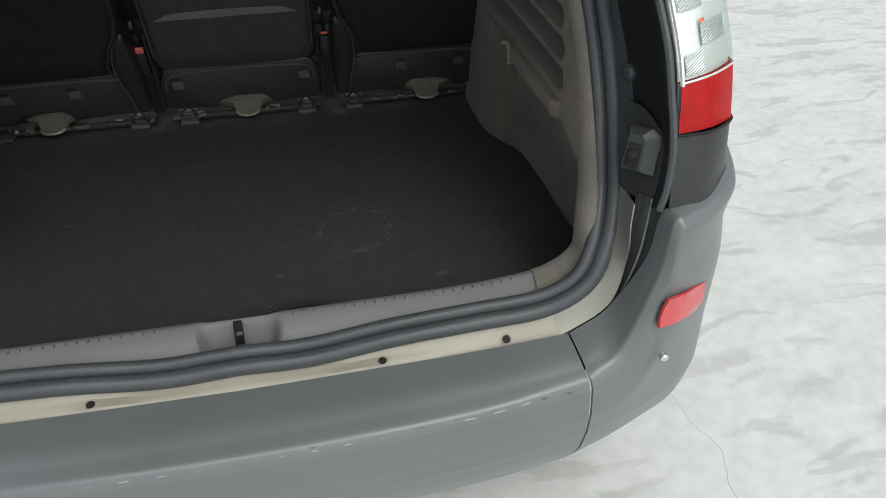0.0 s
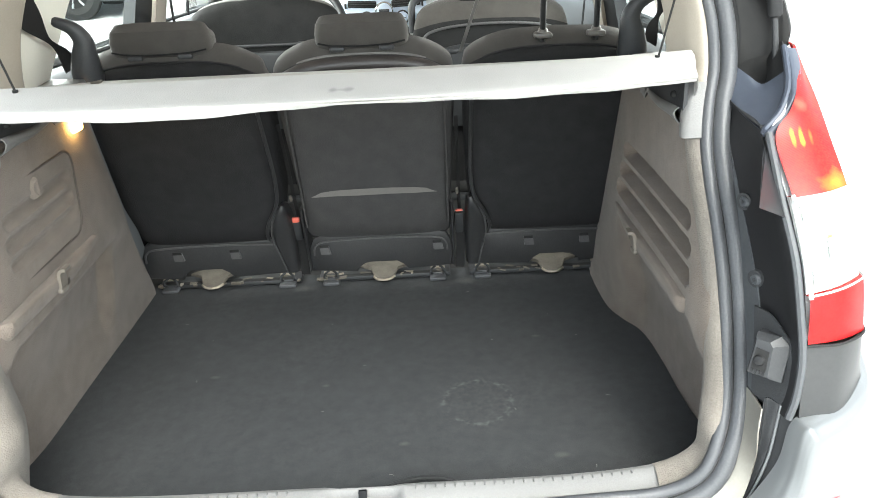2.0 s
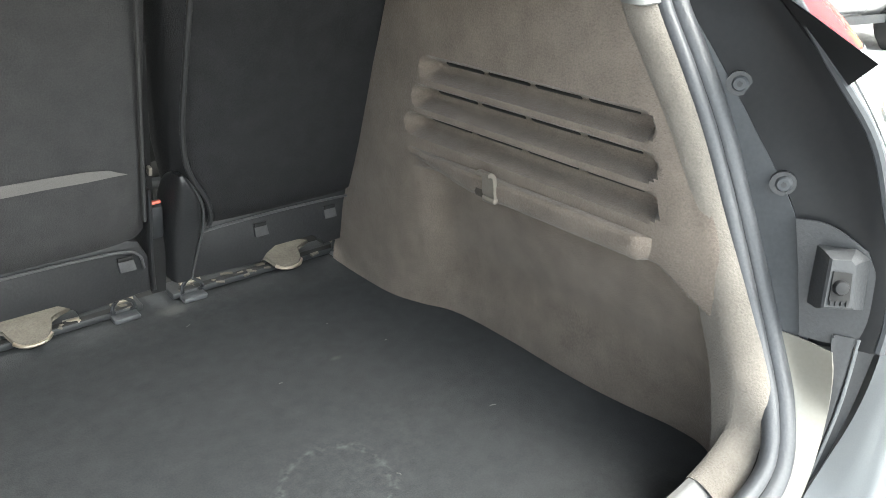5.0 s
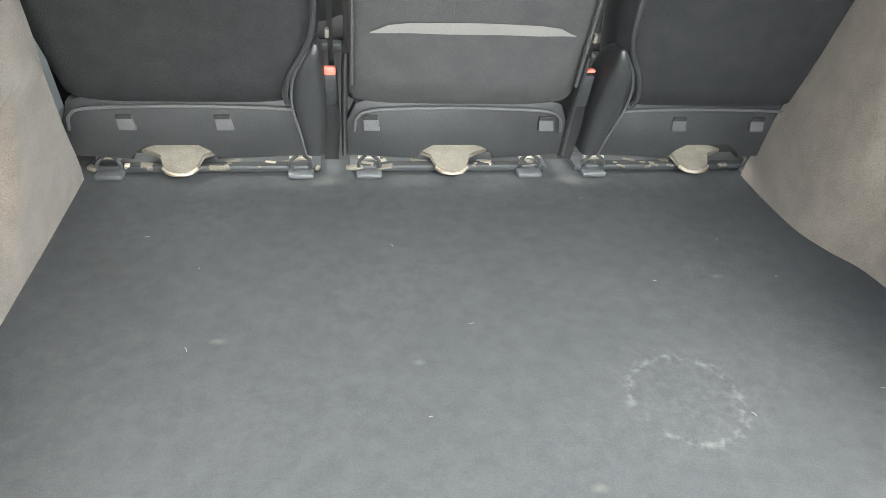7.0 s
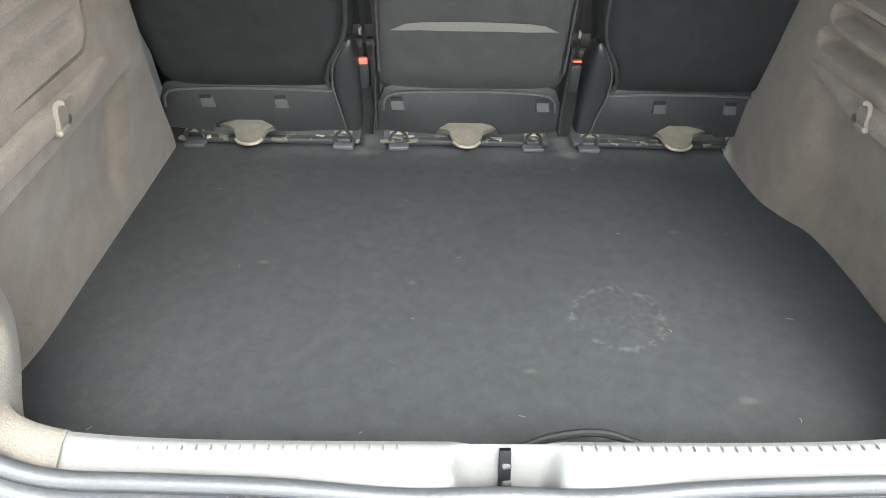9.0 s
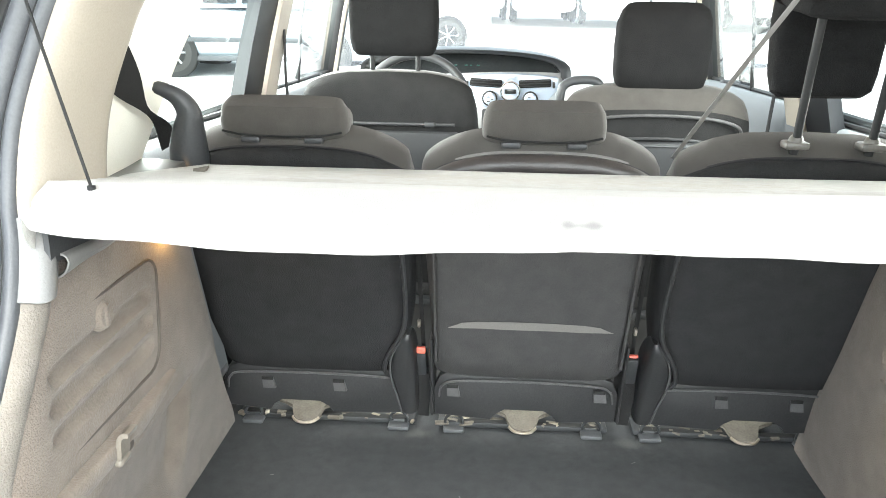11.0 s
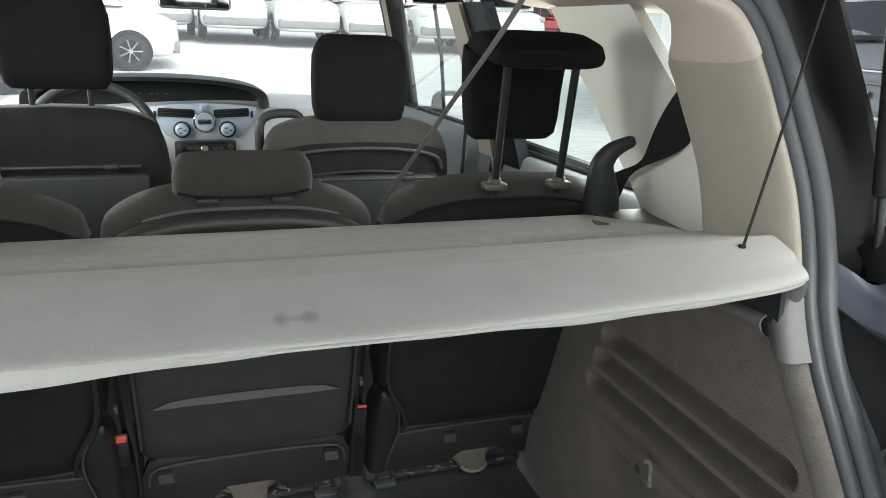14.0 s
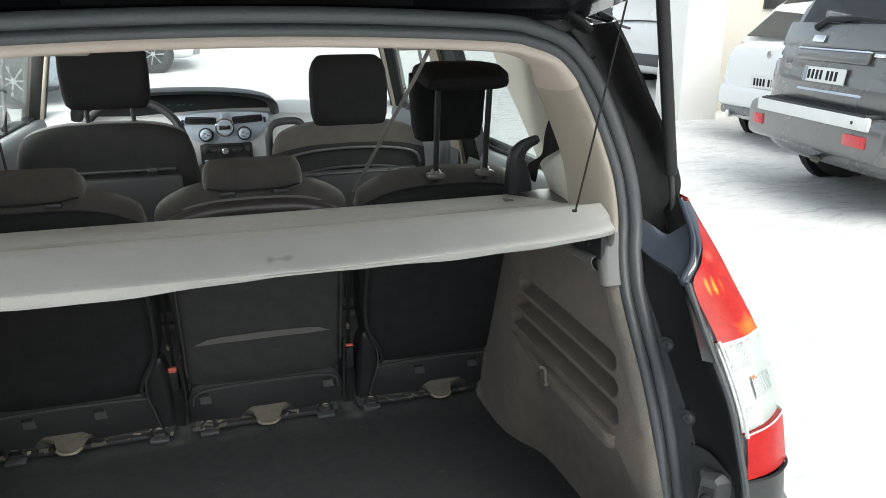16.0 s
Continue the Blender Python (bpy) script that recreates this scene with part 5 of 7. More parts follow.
cpart("bonnet", patch([[(-.74, 2.64, 1.075), (-.40, 2.86, 1.065), (0, 2.98, 1.055), (.40, 2.86, 1.065), (.74, 2.64, 1.075)], [(-.74, 3.10, 1.00), (-.4, 3.25, 1.015), (0, 3.30, 1.015), (.4, 3.25, 1.015), (.74, 3.10, 1.00)],
                       [(-.72, 3.52, .90), (-.4, 3.66, .905), (0, 3.72, .905), (.4, 3.66, .905), (.72, 3.52, .90)], [(-.66, 3.74, .80), (-.36, 3.92, .80), (0, 3.98, .80), (.36, 3.92, .80), (.66, 3.74, .80)]], 18, 20, 0.01), M_PAINT, "black bonnet")
front = [[(x, y + dy * (1 - abs(x) / .8), z) for x, y in ((-.80, 3.40), (-.74, 3.70), (-.40, 3.93), (0, 3.99), (.40, 3.93), (.74, 3.70), (.80, 3.40))] for dy, z in ((0, .80), (.05, .66), (.07, .52), (.05, .38), (-.02, .24))]
nose = cpart("front_bumper", patch(front, 14, 30, 0.006), M_BUMPER, "grey front bumper")
cpart("grille", rbox((.62, .03, .09), (0, 4.03, .60), .015), M_BLACK, "black air intake", parent=nose)
for s in (1, -1):
    cpart("headlight", rbox((.24, .34, .15), (.60 * s, 3.66, .80), .05, 3, rot=(14, 0, -32 * s)), M_CLEARL, "clear headlamp")
    wing_rows = [[(.745, 2.58, 1.10), (.755, 2.9, 1.05), (.755, 3.2, .99), (.735, 3.52, .90)], [(.795, 2.58, .96), (.80, 2.9, .94), (.80, 3.2, .90), (.79, 3.5, .84)], [(.80, 2.58, .78), (.81, 2.9, .76), (.81, 3.2, .76), (.80, 3.45, .74)], [(.80, 2.58, .60), (.805, 2.9, .62), (.805, 3.2, .68), (.80, 3.42, .66)]]
    cpart("front_wing", patch(mirrored(wing_rows, s), 14, 18, 0.005), M_PAINT, "black front wing")
    sills = [[(.80, 1.10, .62), (.80, 2.0, .62), (.80, 3.0, .62)], [(.79, 1.16, .42), (.795, 2.0, .42), (.79, 3.0, .42)], [(.74, 1.20, .27), (.74, 2.0, .27), (.74, 3.0, .27)]]
    cpart("side_sill", patch(mirrored(sills, s), 8, 14, 0.006), M_DPLAST, "dark sill below the doors")
    for y in (1.05, 1.57, 2.60):
        cpart("door_gap", tube([(.787 * s, y, 1.06), (.801 * s, y, .90), (.802 * s, y, .64)], .004, 6), M_BLACK)
    for y in (1.46, 2.48):
        cpart("door_pull", rbox((.03, .17, .03), (.80 * s, y, .95), .01, 2), M_PAINT)
    cpart("window_frame", tube([(.712 * s, .80, 1.165), (.735 * s, 1.6, 1.15), (.735 * s, 2.58, 1.125)], .012, 8), M_RUBBER)
    cpart("roof_frame", tube([(.60 * s, .60, 1.52), (.615 * s, 1.1, 1.545), (.62 * s, 1.8, 1.56), (.60 * s, 2.42, 1.55)], .022, 8), M_PAINT)
    cpart("cowl", patch(mirrored([[(.0, 2.92, 1.075), (.40, 2.82, 1.085), (.74, 2.60, 1.10)], [(.0, 3.06, 1.045), (.42, 2.92, 1.05), (.76, 2.70, 1.06)]], s), 4, 10, .004), M_DPLAST)
for x0, x1 in ((-.20, .30), (.20, .62)):
    cpart("wiper", tube([(x0, 2.93 - .1 * abs(x0), 1.10), ((x0 + x1) / 2, 2.92, 1.125), (x1, 2.80, 1.13)], .006, 6), M_RUBBER)
for s in (1, -1):
    for yc in (.80, 3.30):
        wh = cpart("wheel", tube([((.61 + .20 * f) * s, yc, .315) for f in (0, .1, .5, .9, 1)], [.27, .31, .315, .31, .27], 32), M_TYRE, "black road tyre with alloy rim")
        cpart("rim", rod((.73 * s, yc, .315), (.812 * s, yc, .315), .21, .20, n=28, bev=.01), M_RIM, parent=wh)
        cpart("wheel_arch", rod((.70 * s, yc, .36), (.806 * s, yc, .36), .385, n=36), M_SATIN)

# ---- open tailgate, struts and cords ----
tg = [[(-.50, .52, 1.55), (-.25, .49, 1.568), (0, .485, 1.572), (.25, .49, 1.568), (.50, .52, 1.55)], [(-.58, .25, 1.64), (-.3, .22, 1.655), (0, .215, 1.66), (.3, .22, 1.655), (.58, .25, 1.64)],
      [(-.62, -.15, 1.80), (-.3, -.20, 1.825), (0, -.21, 1.83), (.3, -.20, 1.825), (.62, -.15, 1.80)], [(-.62, -.42, 1.93), (-.3, -.50, 1.965), (0, -.52, 1.975), (.3, -.50, 1.965), (.62, -.42, 1.93)],
      [(-.58, -.55, 2.10), (-.3, -.62, 2.15), (0, -.64, 2.16), (.3, -.62, 2.15), (.58, -.55, 2.10)]]
gate = cpart("tailgate", patch(tg, 24, 24, 0.045), M_PAINT, "black tailgate standing open")
cpart("tailgate_lining", patch([[(q[0] * .9, q[1] - .01, q[2] - .052) for q in r] for r in tg[1:]], 16, 20, 0.008), M_DPLAST, "dark plastic tailgate lining", parent=gate)
for x in (-.38, .30):
    cpart("gate_hinge", rbox((.05, .08, .03), (x, .50, 1.552), .006), M_PAINT, parent=gate)
cpart("harness", tube([(-.30 + .006 * i, .455 - .004 * i, 1.548 + .004 * i) for i in range(20)], [.011 if i % 2 else .0085 for i in range(20)], 10), M_RUBBER, "ribbed black cable sleeve", parent=gate)
cpart("wash_tube", tube(curve([(.14, .44, 1.575), (.17, .455, 1.556), (.21, .46, 1.550), (.26, .465, 1.550)], 14), .0045, 8), M_SEALRUB, parent=gate)
for s in (1, -1):
    a, b = Vector((.645 * s, .398, 1.192)), Vector((.577 * s, .400, 1.62))
    d = (b - a).normalized()
    st = cpart("gas_strut", rod(a + d * .085, b, .0102, n=16, bev=.003), M_RUBBER, "black gas strut holding the tailgate")
    cpart("strut_rod", rod(a, a + d * .09, .0045, n=12), M_DPLAST, parent=st)
    cpart("strut_foot", rod(a - d * .02, a + d * .012, .010, .008, n=12, bev=.003), M_SATIN, parent=st)
    cpart("shelf_cord", tube([(.471 * s, .412, 1.218), (.500 * s, .414, 1.35), (.530 * s, .417, 1.488), (.548 * s, .420, 1.57)], .0016, 6), M_BLACK, "thin black shelf cord")


# ---- lips round the boot opening ----
def lip(s):
    rows = []
    for i in range(220):
        r, o = RING[i], OUT[i]
        if r.x * s > .437 and r.z < 1.118:
            rows.append((i, r, o))
    rows.sort(key=lambda q: q[1].z + (q[1].x * s if q[1].z < .69 else .6))
    out = []
    for i, r, o in rows:
        f = min(1.0, max(0.0, (r.z - .662) / .10))
        f = f * f * (3 - 2 * f)
        deep = Vector((0, 1, 0))
        side_p = [r - o * .006, r - o * .016 + BACK * .010, r - o * .027 + BACK * .009, r - o * .038 + BACK * .001, r - o * .045 + deep * .016, r - o * .044 + deep * .040, r - o * .022 + deep * .085]
        low_p = [r + Vector((0, y, z)) for y, z in ((.005, .000), (.014, .004), (.024, .010), (.037, .017), (.050, .0185), (.057, .008), (.059, -.06))]
        g = min(1.0, max(0.0, (r.z - .76) / .19))
        g = g * g * (3 - 2 * g)
        slim = [r + (q - r) * (.72 + (.60 * min(1.0, max(0.0, (.90 - r.z) / .18)) if s < 0 else 0) - .06 * g) + Vector((0, .006 * g, 0)) for q in side_p]
        out.append([p.lerp(q, f) for p, q in zip(low_p, slim)])
    return patch(out, len(out) * 2, 18, 0.0015)


for s in (1, -1):
    # same felt as the walls, with the caught light put into its colour
    cpart("opening_lip", lip(s), M_LIP, "felt covered lip along the seal, coloured paler for the light it catches")

# ---- parcel shelf ----
shelf = thing("parcel_shelf", (0, .56, 1.19), "pale grey felt parcel shelf with a stained rear edge", "parcel shelf")


def shelf_row(x, grow=0.0, fall=0.0):
    """Profile along the shelf at x from -1 to 1; grow and fall carry the end rows outward and down."""
    back = .327 + .018 * abs(x) ** 2 + .016 * abs(x) ** 14
    drop = .0025 * math.sin(x * 7 + 1) - .004 * math.exp(-((x + .55) / .25) ** 2) + .0012 * math.sin(x * 23)
    lift = .011 * max(0.0, x) ** 2
    sg = 1 if x > 0 else -1
    pts = [(.822, 1.146, .1), (.818, 1.154, .1), (.79, 1.1585, .15), (.64, 1.181, .2), (.596, 1.186, .3), (.582, 1.1845, .4), (.566, 1.1915, .4), (.555, 1.1945, .5), (.47, 1.2105, .8), (.442, 1.2165, 1), (.433, 1.2185, 1), (.425, 1.2178, 1), (.39, 1.2130, 1), (back + .022, 1.2068, 1), (back + .008, 1.2042, .9), (back + .001, 1.2015, .6), (back + .002, 1.1990, .3), (back + .006, 1.1962 - .007 * min(1, max(0, -x * 2)) + .003 * max(0, x) ** 2 + drop * .7, 0)]
    out = []
    for y, z, k in pts:
        w = .548 - .030 * max(0, (y - .66) / .16) if y > .66 else (.540 if y > .47 else .540 - .025 * min(1, max(0, (.47 - y) / .10)))
        out.append((x * w + sg * grow, y + (grow * 1.2 if y < .40 else 0), z - fall * k + lift * k))
    return out


def shelf_top():
    rows = [shelf_row(-1, .004, .040), shelf_row(-1, .004, .020), shelf_row(-1, .002, .005)]
    rows += [shelf_row(math.sin(math.pi * (i / 90 - .5)) * .995) for i in range(91)]
    rows += [shelf_row(1, .002, .005), shelf_row(1, .004, .020), shelf_row(1, .004, .040)]
    tops = [curve(r, 48) for r in rows]
    return loft([t + [q + Vector((0, .003, -.005)) for q in reversed(t)] for t in tops], ring=True, caps=False)


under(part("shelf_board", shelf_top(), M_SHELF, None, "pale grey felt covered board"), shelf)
for s in (1, -1):
    q = [(.470, .712), (.484, .690), (.478, .676), (.462, .676)]
    under(part("shelf_slot", prism([(x * s, y) for x, y in q], 1.1735, 1.1765, "z"), M_DUST, None), shelf)
    under(part("cord_eyelet", rod((.471 * s, .412, 1.210), (.471 * s, .412, 1.2275 if s > 0 else 1.2200), .004, n=12), M_BLACK, None), shelf)
# boot lamp below the shelf
bl = cpart("boot_lamp", rbox((.010, .036, .026), (-.512, .655, 1.108), .004), M_LAMPON, "small lit amber boot lamp")


def lit_top(ob, ring, row):
    """Light painted on a seat's top: paler cloth from a row of its body on."""
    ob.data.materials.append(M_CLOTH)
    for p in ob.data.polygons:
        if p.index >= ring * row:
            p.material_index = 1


def arch(x, half):
    """How far a seat's top edge falls away from its middle."""
    return .040 * min(1.0, abs(x) / half) ** 3.2


# ---- rear seats ----
def rear_seat(xc, w, tong, stripe, fabric, slots, label):
    seat = thing("rear_seat", (xc, 1.05, .56), label, "car seat", "rear seats")

    def sp(name, bm, m, lab="", parent=None):
        bm.transform(Matrix.Translation((xc, 0, 0)))
        return under(part(name, bm, m, None, lab), parent or seat)

    sy = [(1.004, .746), (.993, .768), (.980, .81), (.9635, .86), (.930, .98), (.905, 1.08), (.893, 1.135), (.890, 1.158), (.890, 1.176), (.893, 1.188), (.899, 1.196), (.906, 1.200)]
    dp = [.085, .125, .132, .135, .135, .13, .125, .118, .102, .080, .052, .018]
    ws = [w * k for k in ((.86, .88, .92, .97, 1.0, 1.01, 1.02, 1.02, 1.01, 1.0, .98, .95) if not stripe else (.97, .985, .99, .99, 1.02, 1.05, 1.065, 1.065, 1.06, 1.05, 1.03, 1.0))]
    bm = cushion(sy, ws, dp, 44, .40)
    side = 1 if xc < 0 else -1
    hw0 = w * .51
    for v in bm.verts:
        if v.co.z > 1.0:
            v.co.z -= arch(v.co.x, hw0) * min(1.0, (v.co.z - 1.0) / .17)
        elif not stripe and v.co.x * side < 0:
            v.co.x += side * .03 * (v.co.z - 1.0)
    back = sp("seat_back", bm, fabric, "dark woven seat back")
    lit_top(back, 44, 8)
    # rolled top edge and its piping
    hw2 = w * .505
    xs = [-hw2 + 2 * hw2 * i / 28 for i in range(29)]
    zt = [1.190 - arch(x, hw0) - .008 * (abs(x) / hw2) ** 8 for x in xs]
    roll = sp("edge_roll", tube([(x, .842 + .020 * (abs(x) / hw2) ** 6, z - .030) for x, z in zip(xs, zt)], [.005, .012] + [.019] * 25 + [.012, .005], 12), M_VINYL if stripe else M_FRONT, "smooth rolled edge")
    sp("edge_piping", tube([(x, .840 + .022 * (abs(x) / hw2) ** 6, z - .009) for x, z in zip(xs, zt)], .0026, 6), M_BELT2 if stripe else M_RUBBER, "", roll)
    # piping down the inner edge, swept aside above the hinge cover
    line = [(-w / 2 + .012, .805, 1.10), (-w / 2 + .010, .870, .95), (-w / 2 + .012, .892, .88), (-w / 2 + .022, .904, .84), (-w / 2 + .044, .916, .80), (-w / 2 + .055, .929, .765), (-w / 2 + .052, .936, .745)]
    if not stripe:
        sp("piping", tube([(-side * q.x, q.y - .012, q.z) for q in curve(line, 40)], .0042, 8), M_BASE, "grey piping along the seat edge")
    if stripe:
        for k in (1, -1):
            sp("piping", tube([(k * (w / 2 - .012), .945 - (z - .765) * .31 - .016, z) for z in [.775 + t * .042 for t in range(9)]], .003, 6), fabric)
    # base panel with raised rim, cut-out and slots
    hw = w / 2 - .006
    outl = [(-hw, .640), (-.062 + tong, .632), (-.056 + tong, .650), (-.038 + tong, .662), (.038 + tong, .662), (.056 + tong, .650), (.062 + tong, .632), (hw, .640), (hw + .002, .70), (hw - .012, .733), (hw - .045, .746), (0, .750), (-hw + .045, .746), (-hw + .012, .733), (-hw - .002, .70)]
    bm = prism(outl, .960, .985, "y", 0)
    for v in bm.verts:
        v.co.y += (.70 - v.co.z) * .16
    bmesh.ops.bevel(bm, geom=[e for e in bm.edges if abs((e.verts[0].co - e.verts[1].co).y) < .012], offset=.003, segments=2, profile=.5, affect="EDGES")
    base = sp("base_panel", bm, M_BASE, "scuffed black plastic base panel")
    rim = curve([(-hw + .010, .951, .690), (-hw + .016, .948, .715), (-hw + .048, .946, .727), (0, .945, .731), (hw - .048, .946, .727), (hw - .016, .948, .715), (hw - .010, .951, .690)], 40)
    sp("panel_rim", tube(rim, .0022, 8), M_RIMGREY, parent=base)
    for x in slots:
        sp("slot", prism([(x - .011, .711), (x + .011, .711), (x + .015, .689), (x - .009, .689)], .9545, .962, "y"), M_RIMGREY, parent=base)
        sp("slot_shade", rbox((.022, .003, .007), (x, .9545, .7105), .001), M_BLACK, parent=base)
    # release tongue
    tg = [(-.066, .004), (-.046, -.004), (-.031, -.010), (-.028, -.030), (-.024, -.042), (-.014, -.050), (0, -.0525), (.014, -.050), (.024, -.042), (.028, -.030), (.031, -.010), (.046, -.004), (.066, .004), (.055, .014), (.030, .026), (-.030, .026), (-.055, .014)]
    bm = prism([(x + tong, 1.030 + y) for x, y in tg], .598, .606, "z", .0025)
    for v in bm.verts:
        d = max(0, 1.030 - v.co.y)
        v.co.z += .016 - d * .28 - abs(v.co.x - tong) * .05
    lev = sp("release_tongue", bm, M_DUST, "dusty beige metal release tongue")
    sp("tongue_lip", tube(curve([(tong - .026, .992, .6055), (tong - .016, .9815, .6025), (tong, .9785, .6015), (tong + .016, .9815, .6025), (tong + .026, .992, .6055)], 14), .0034, 8), M_METAL, parent=lev)
    # floor rail, feet and clips
    rail = sp("floor_rail", rbox((w - .02, .05, .012), (0, 1.035, .594), .003), M_DPLAST, "dirty black floor rail")
    sp("rail_slot", rbox((w - .05, .014, .013), (0, 1.018, .5945), .001), M_BLACK, parent=rail)
    for x in (-w / 2 + .042, w / 2 - .042):
        foot = sp("foot_clip", rbox((.042, .034, .010), (x, 1.006, .590), .004), M_SEALRUB, "grey plastic foot clip")
        for k in (-.013, .013):
            sp("claw", tube(curve([(x + k * .6, 1.02, .594), (x + k * 1.3, 1.006, .600), (x + k * 1.2, 1.005, .612), (x + k * .4, 1.012, .618)], 8), .0032, 6), M_DPLAST, parent=foot)
        sp("claw_bar", rod((x - .018, 1.012, .614), (x + .018, 1.012, .614), .0035), M_METAL, parent=foot)
    sp("dust_bed", patch([[(x, y, .5925 + .004 * math.sin(x * 90 + y * 40) + .003 * math.sin(x * 210)) for x in [-w * .46 + w * .92 * i / 24 for i in range(25)]] for y in (1.022, 1.035, 1.05)], 4, 48, .002), M_DUST, "pale dust and grit along the rail", rail)
    for k in range(22):
        x = random.uniform(-w * .46, w * .46)
        sp("crumb_dirt", rbox((random.uniform(.006, .030), random.uniform(.004, .012), random.uniform(.003, .008)), (x, 1.016 + random.uniform(-.010, .012), .598), .0015, rot=(0, random.uniform(-12, 12), random.uniform(-25, 25))), random.choice((M_DUST, M_DUST, M_METAL)), "", rail)
    if stripe:
        top = [(-.142, .8615), (-.132, .8655), (-.118, .8725), (-.09, .8760), (-.04, .8775), (0, .878), (.04, .8775), (.09, .8760), (.118, .8725), (.132, .8655), (.142, .8615)]
        st = [top, [(x, .8605 + .0006 * math.sin(x * 60)) for x, z in top]]
        sp("stripe", loft([[(x, .8905 - (z - .862) * .33, z) for x, z in r] for r in st]), M_STRIPE, "grey stripe across the seat back")
    if not stripe:
        sp("side_bracket", rbox((.05, .05, .30), ((-1 if xc < 0 else 1) * (w / 2 - .012), 1.03, .76), .008, rot=(16, 0, 0)), M_SATIN, "black side bracket")
    # moulded hinge covers at the foot of the back
    for k in (-1, 1):
        if stripe:
            secs = ((.642, .172, .180, .962, 1.02), (.70, .171, .180, .950, 1.02), (.76, .170, .180, .932, 1.01), (.80, .170, .179, .918, .98), (.825, .171, .177, .912, .95))
        elif k == side:
            secs = ((.642, w / 2 - .034, w / 2 - .001, .962, 1.03), (.69, w / 2 - .042, w / 2 + .001, .946, 1.03), (.735, w / 2 - .050, w / 2 + .002, .930, 1.02), (.775, w / 2 - .048, w / 2 + .001, .914, 1.01), (.805, w / 2 - .038, w / 2 - .001, .902, .99), (.828, w / 2 - .024, w / 2 - .003, .896, .96), (.840, w / 2 - .015, w / 2 - .006, .898, .93))
        else:
            continue
        rows = []
        for z, x0, x1, y0, y1 in secs:
            rows.append([(k * ((x0 + x1) / 2 + (x1 - x0) / 2 * abs(math.cos(a)) ** .6 * (1 if math.cos(a) > 0 else -1)), (y0 + y1) / 2 + (y1 - y0) / 2 * abs(math.sin(a)) ** .6 * (1 if math.sin(a) > 0 else -1), z) for a in [2 * math.pi * i / 18 for i in range(18)]])
        cols = [curve([r[i] for r in rows], 16) for i in range(18)]
        cover = sp("hinge_cover", loft([[c[i] for c in cols] for i in range(17)], ring=True, caps=True), M_BASE, "dark plastic hinge cover")
        # highlight along the cover's edge, drawn as a thin lighter grey line
        if not stripe:
            rim2 = curve([(k * (secs[i][1] + .003), secs[i][3] + .006, secs[i][0]) for i in range(len(secs))], 20)
            sp("cover_edge", tube(rim2, .0022, 6), M_RIMGREY, "", cover)
    return seat, sp


L, lp = rear_seat(-.394, .380, -.038, False, M_FABRIC, (-.098, .040), "dark fabric rear seat back with lowered headrest")
C, cp_ = rear_seat(0.0, .355, 0.0, True, M_FABRIC2, (-.137, .137), "dark grey middle rear seat back with a grey stripe")
R, rp = rear_seat(.397, .380, .029, False, M_FABRIC, (-.038, .097), "dark fabric rear seat back with raised headrest")


def low_headrest(put, w, dx=0.0):
    """A flat roll of a headrest pushed down onto the seat, with a padded wing at each end."""
    bm = cushion([(.886, 1.188), (.884, 1.196), (.880, 1.207), (.876, 1.222), (.876, 1.236), (.880, 1.244), (.884, 1.247)], [w * .90, w * .97, w, w, w * .97, w * .90, w * .7], [.05, .068, .078, .080, .070, .046, .016], 36, .45)
    bm.transform(Matrix.Translation((dx, 0, 0)))
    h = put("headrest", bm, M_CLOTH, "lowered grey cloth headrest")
    seam = curve([(dx - w * .46, .842, 1.204), (dx - w * .3, .838, 1.199), (dx, .8365, 1.197), (dx + w * .3, .838, 1.199), (dx + w * .46, .842, 1.204)], 24)
    put("headrest_seam", tube(seam, .0018, 6), M_FRONT, "", h)
    for k in (-.05, .05):
        put("headrest_clip", rbox((.030, .024, .010), (dx + k, .850, 1.191), .003), M_DPLAST, "", h)


low_headrest(cp_, .190, .003)
low_headrest(lp, .205, -.008)
# raised headrest: a hanging pad and a roll over two posts
rx = .397
hb = cushion([(.872, 1.268), (.874, 1.276), (.878, 1.30), (.880, 1.34), (.878, 1.378), (.872, 1.402)], [.118, .140, .150, .155, .160, .162], [.025, .040, .050, .054, .056, .05], 32, .42)
hb.transform(Matrix.Translation((.010, 0, 0)))
head_r = rp("headrest", hb, M_HEADREST, "raised black headrest")
over = cushion([(.908, 1.392), (.900, 1.402), (.870, 1.408), (.82, 1.407), (.785, 1.400), (.768, 1.392), (.762, 1.386)], [.138, .156, .170, .178, .176, .164, .13], [.014, .034, .044, .046, .042, .030, .010], 32, .55)
over.transform(Matrix.Translation((.019, 0, 0)))
rp("headrest_roll", over, M_HEADREST, "", head_r)
for x0, x1 in ((.367, .363), (.474, .470)):
    rp("post", rod((x0 - rx, .832, 1.190), (x1 - rx, .796, 1.395), .0062), M_RUBBER, "black steel post", head_r)
    rp("post_collar", rbox((.036, .030, .012), (x0 - rx, .832, 1.203), .005), M_COLLAR, "worn plastic post collar", head_r)
    rp("collar_ring", rod((x0 - rx, .831, 1.207), (x0 - rx, .829, 1.217), .011, .009, n=16, bev=.002), M_COLLAR, "", head_r)
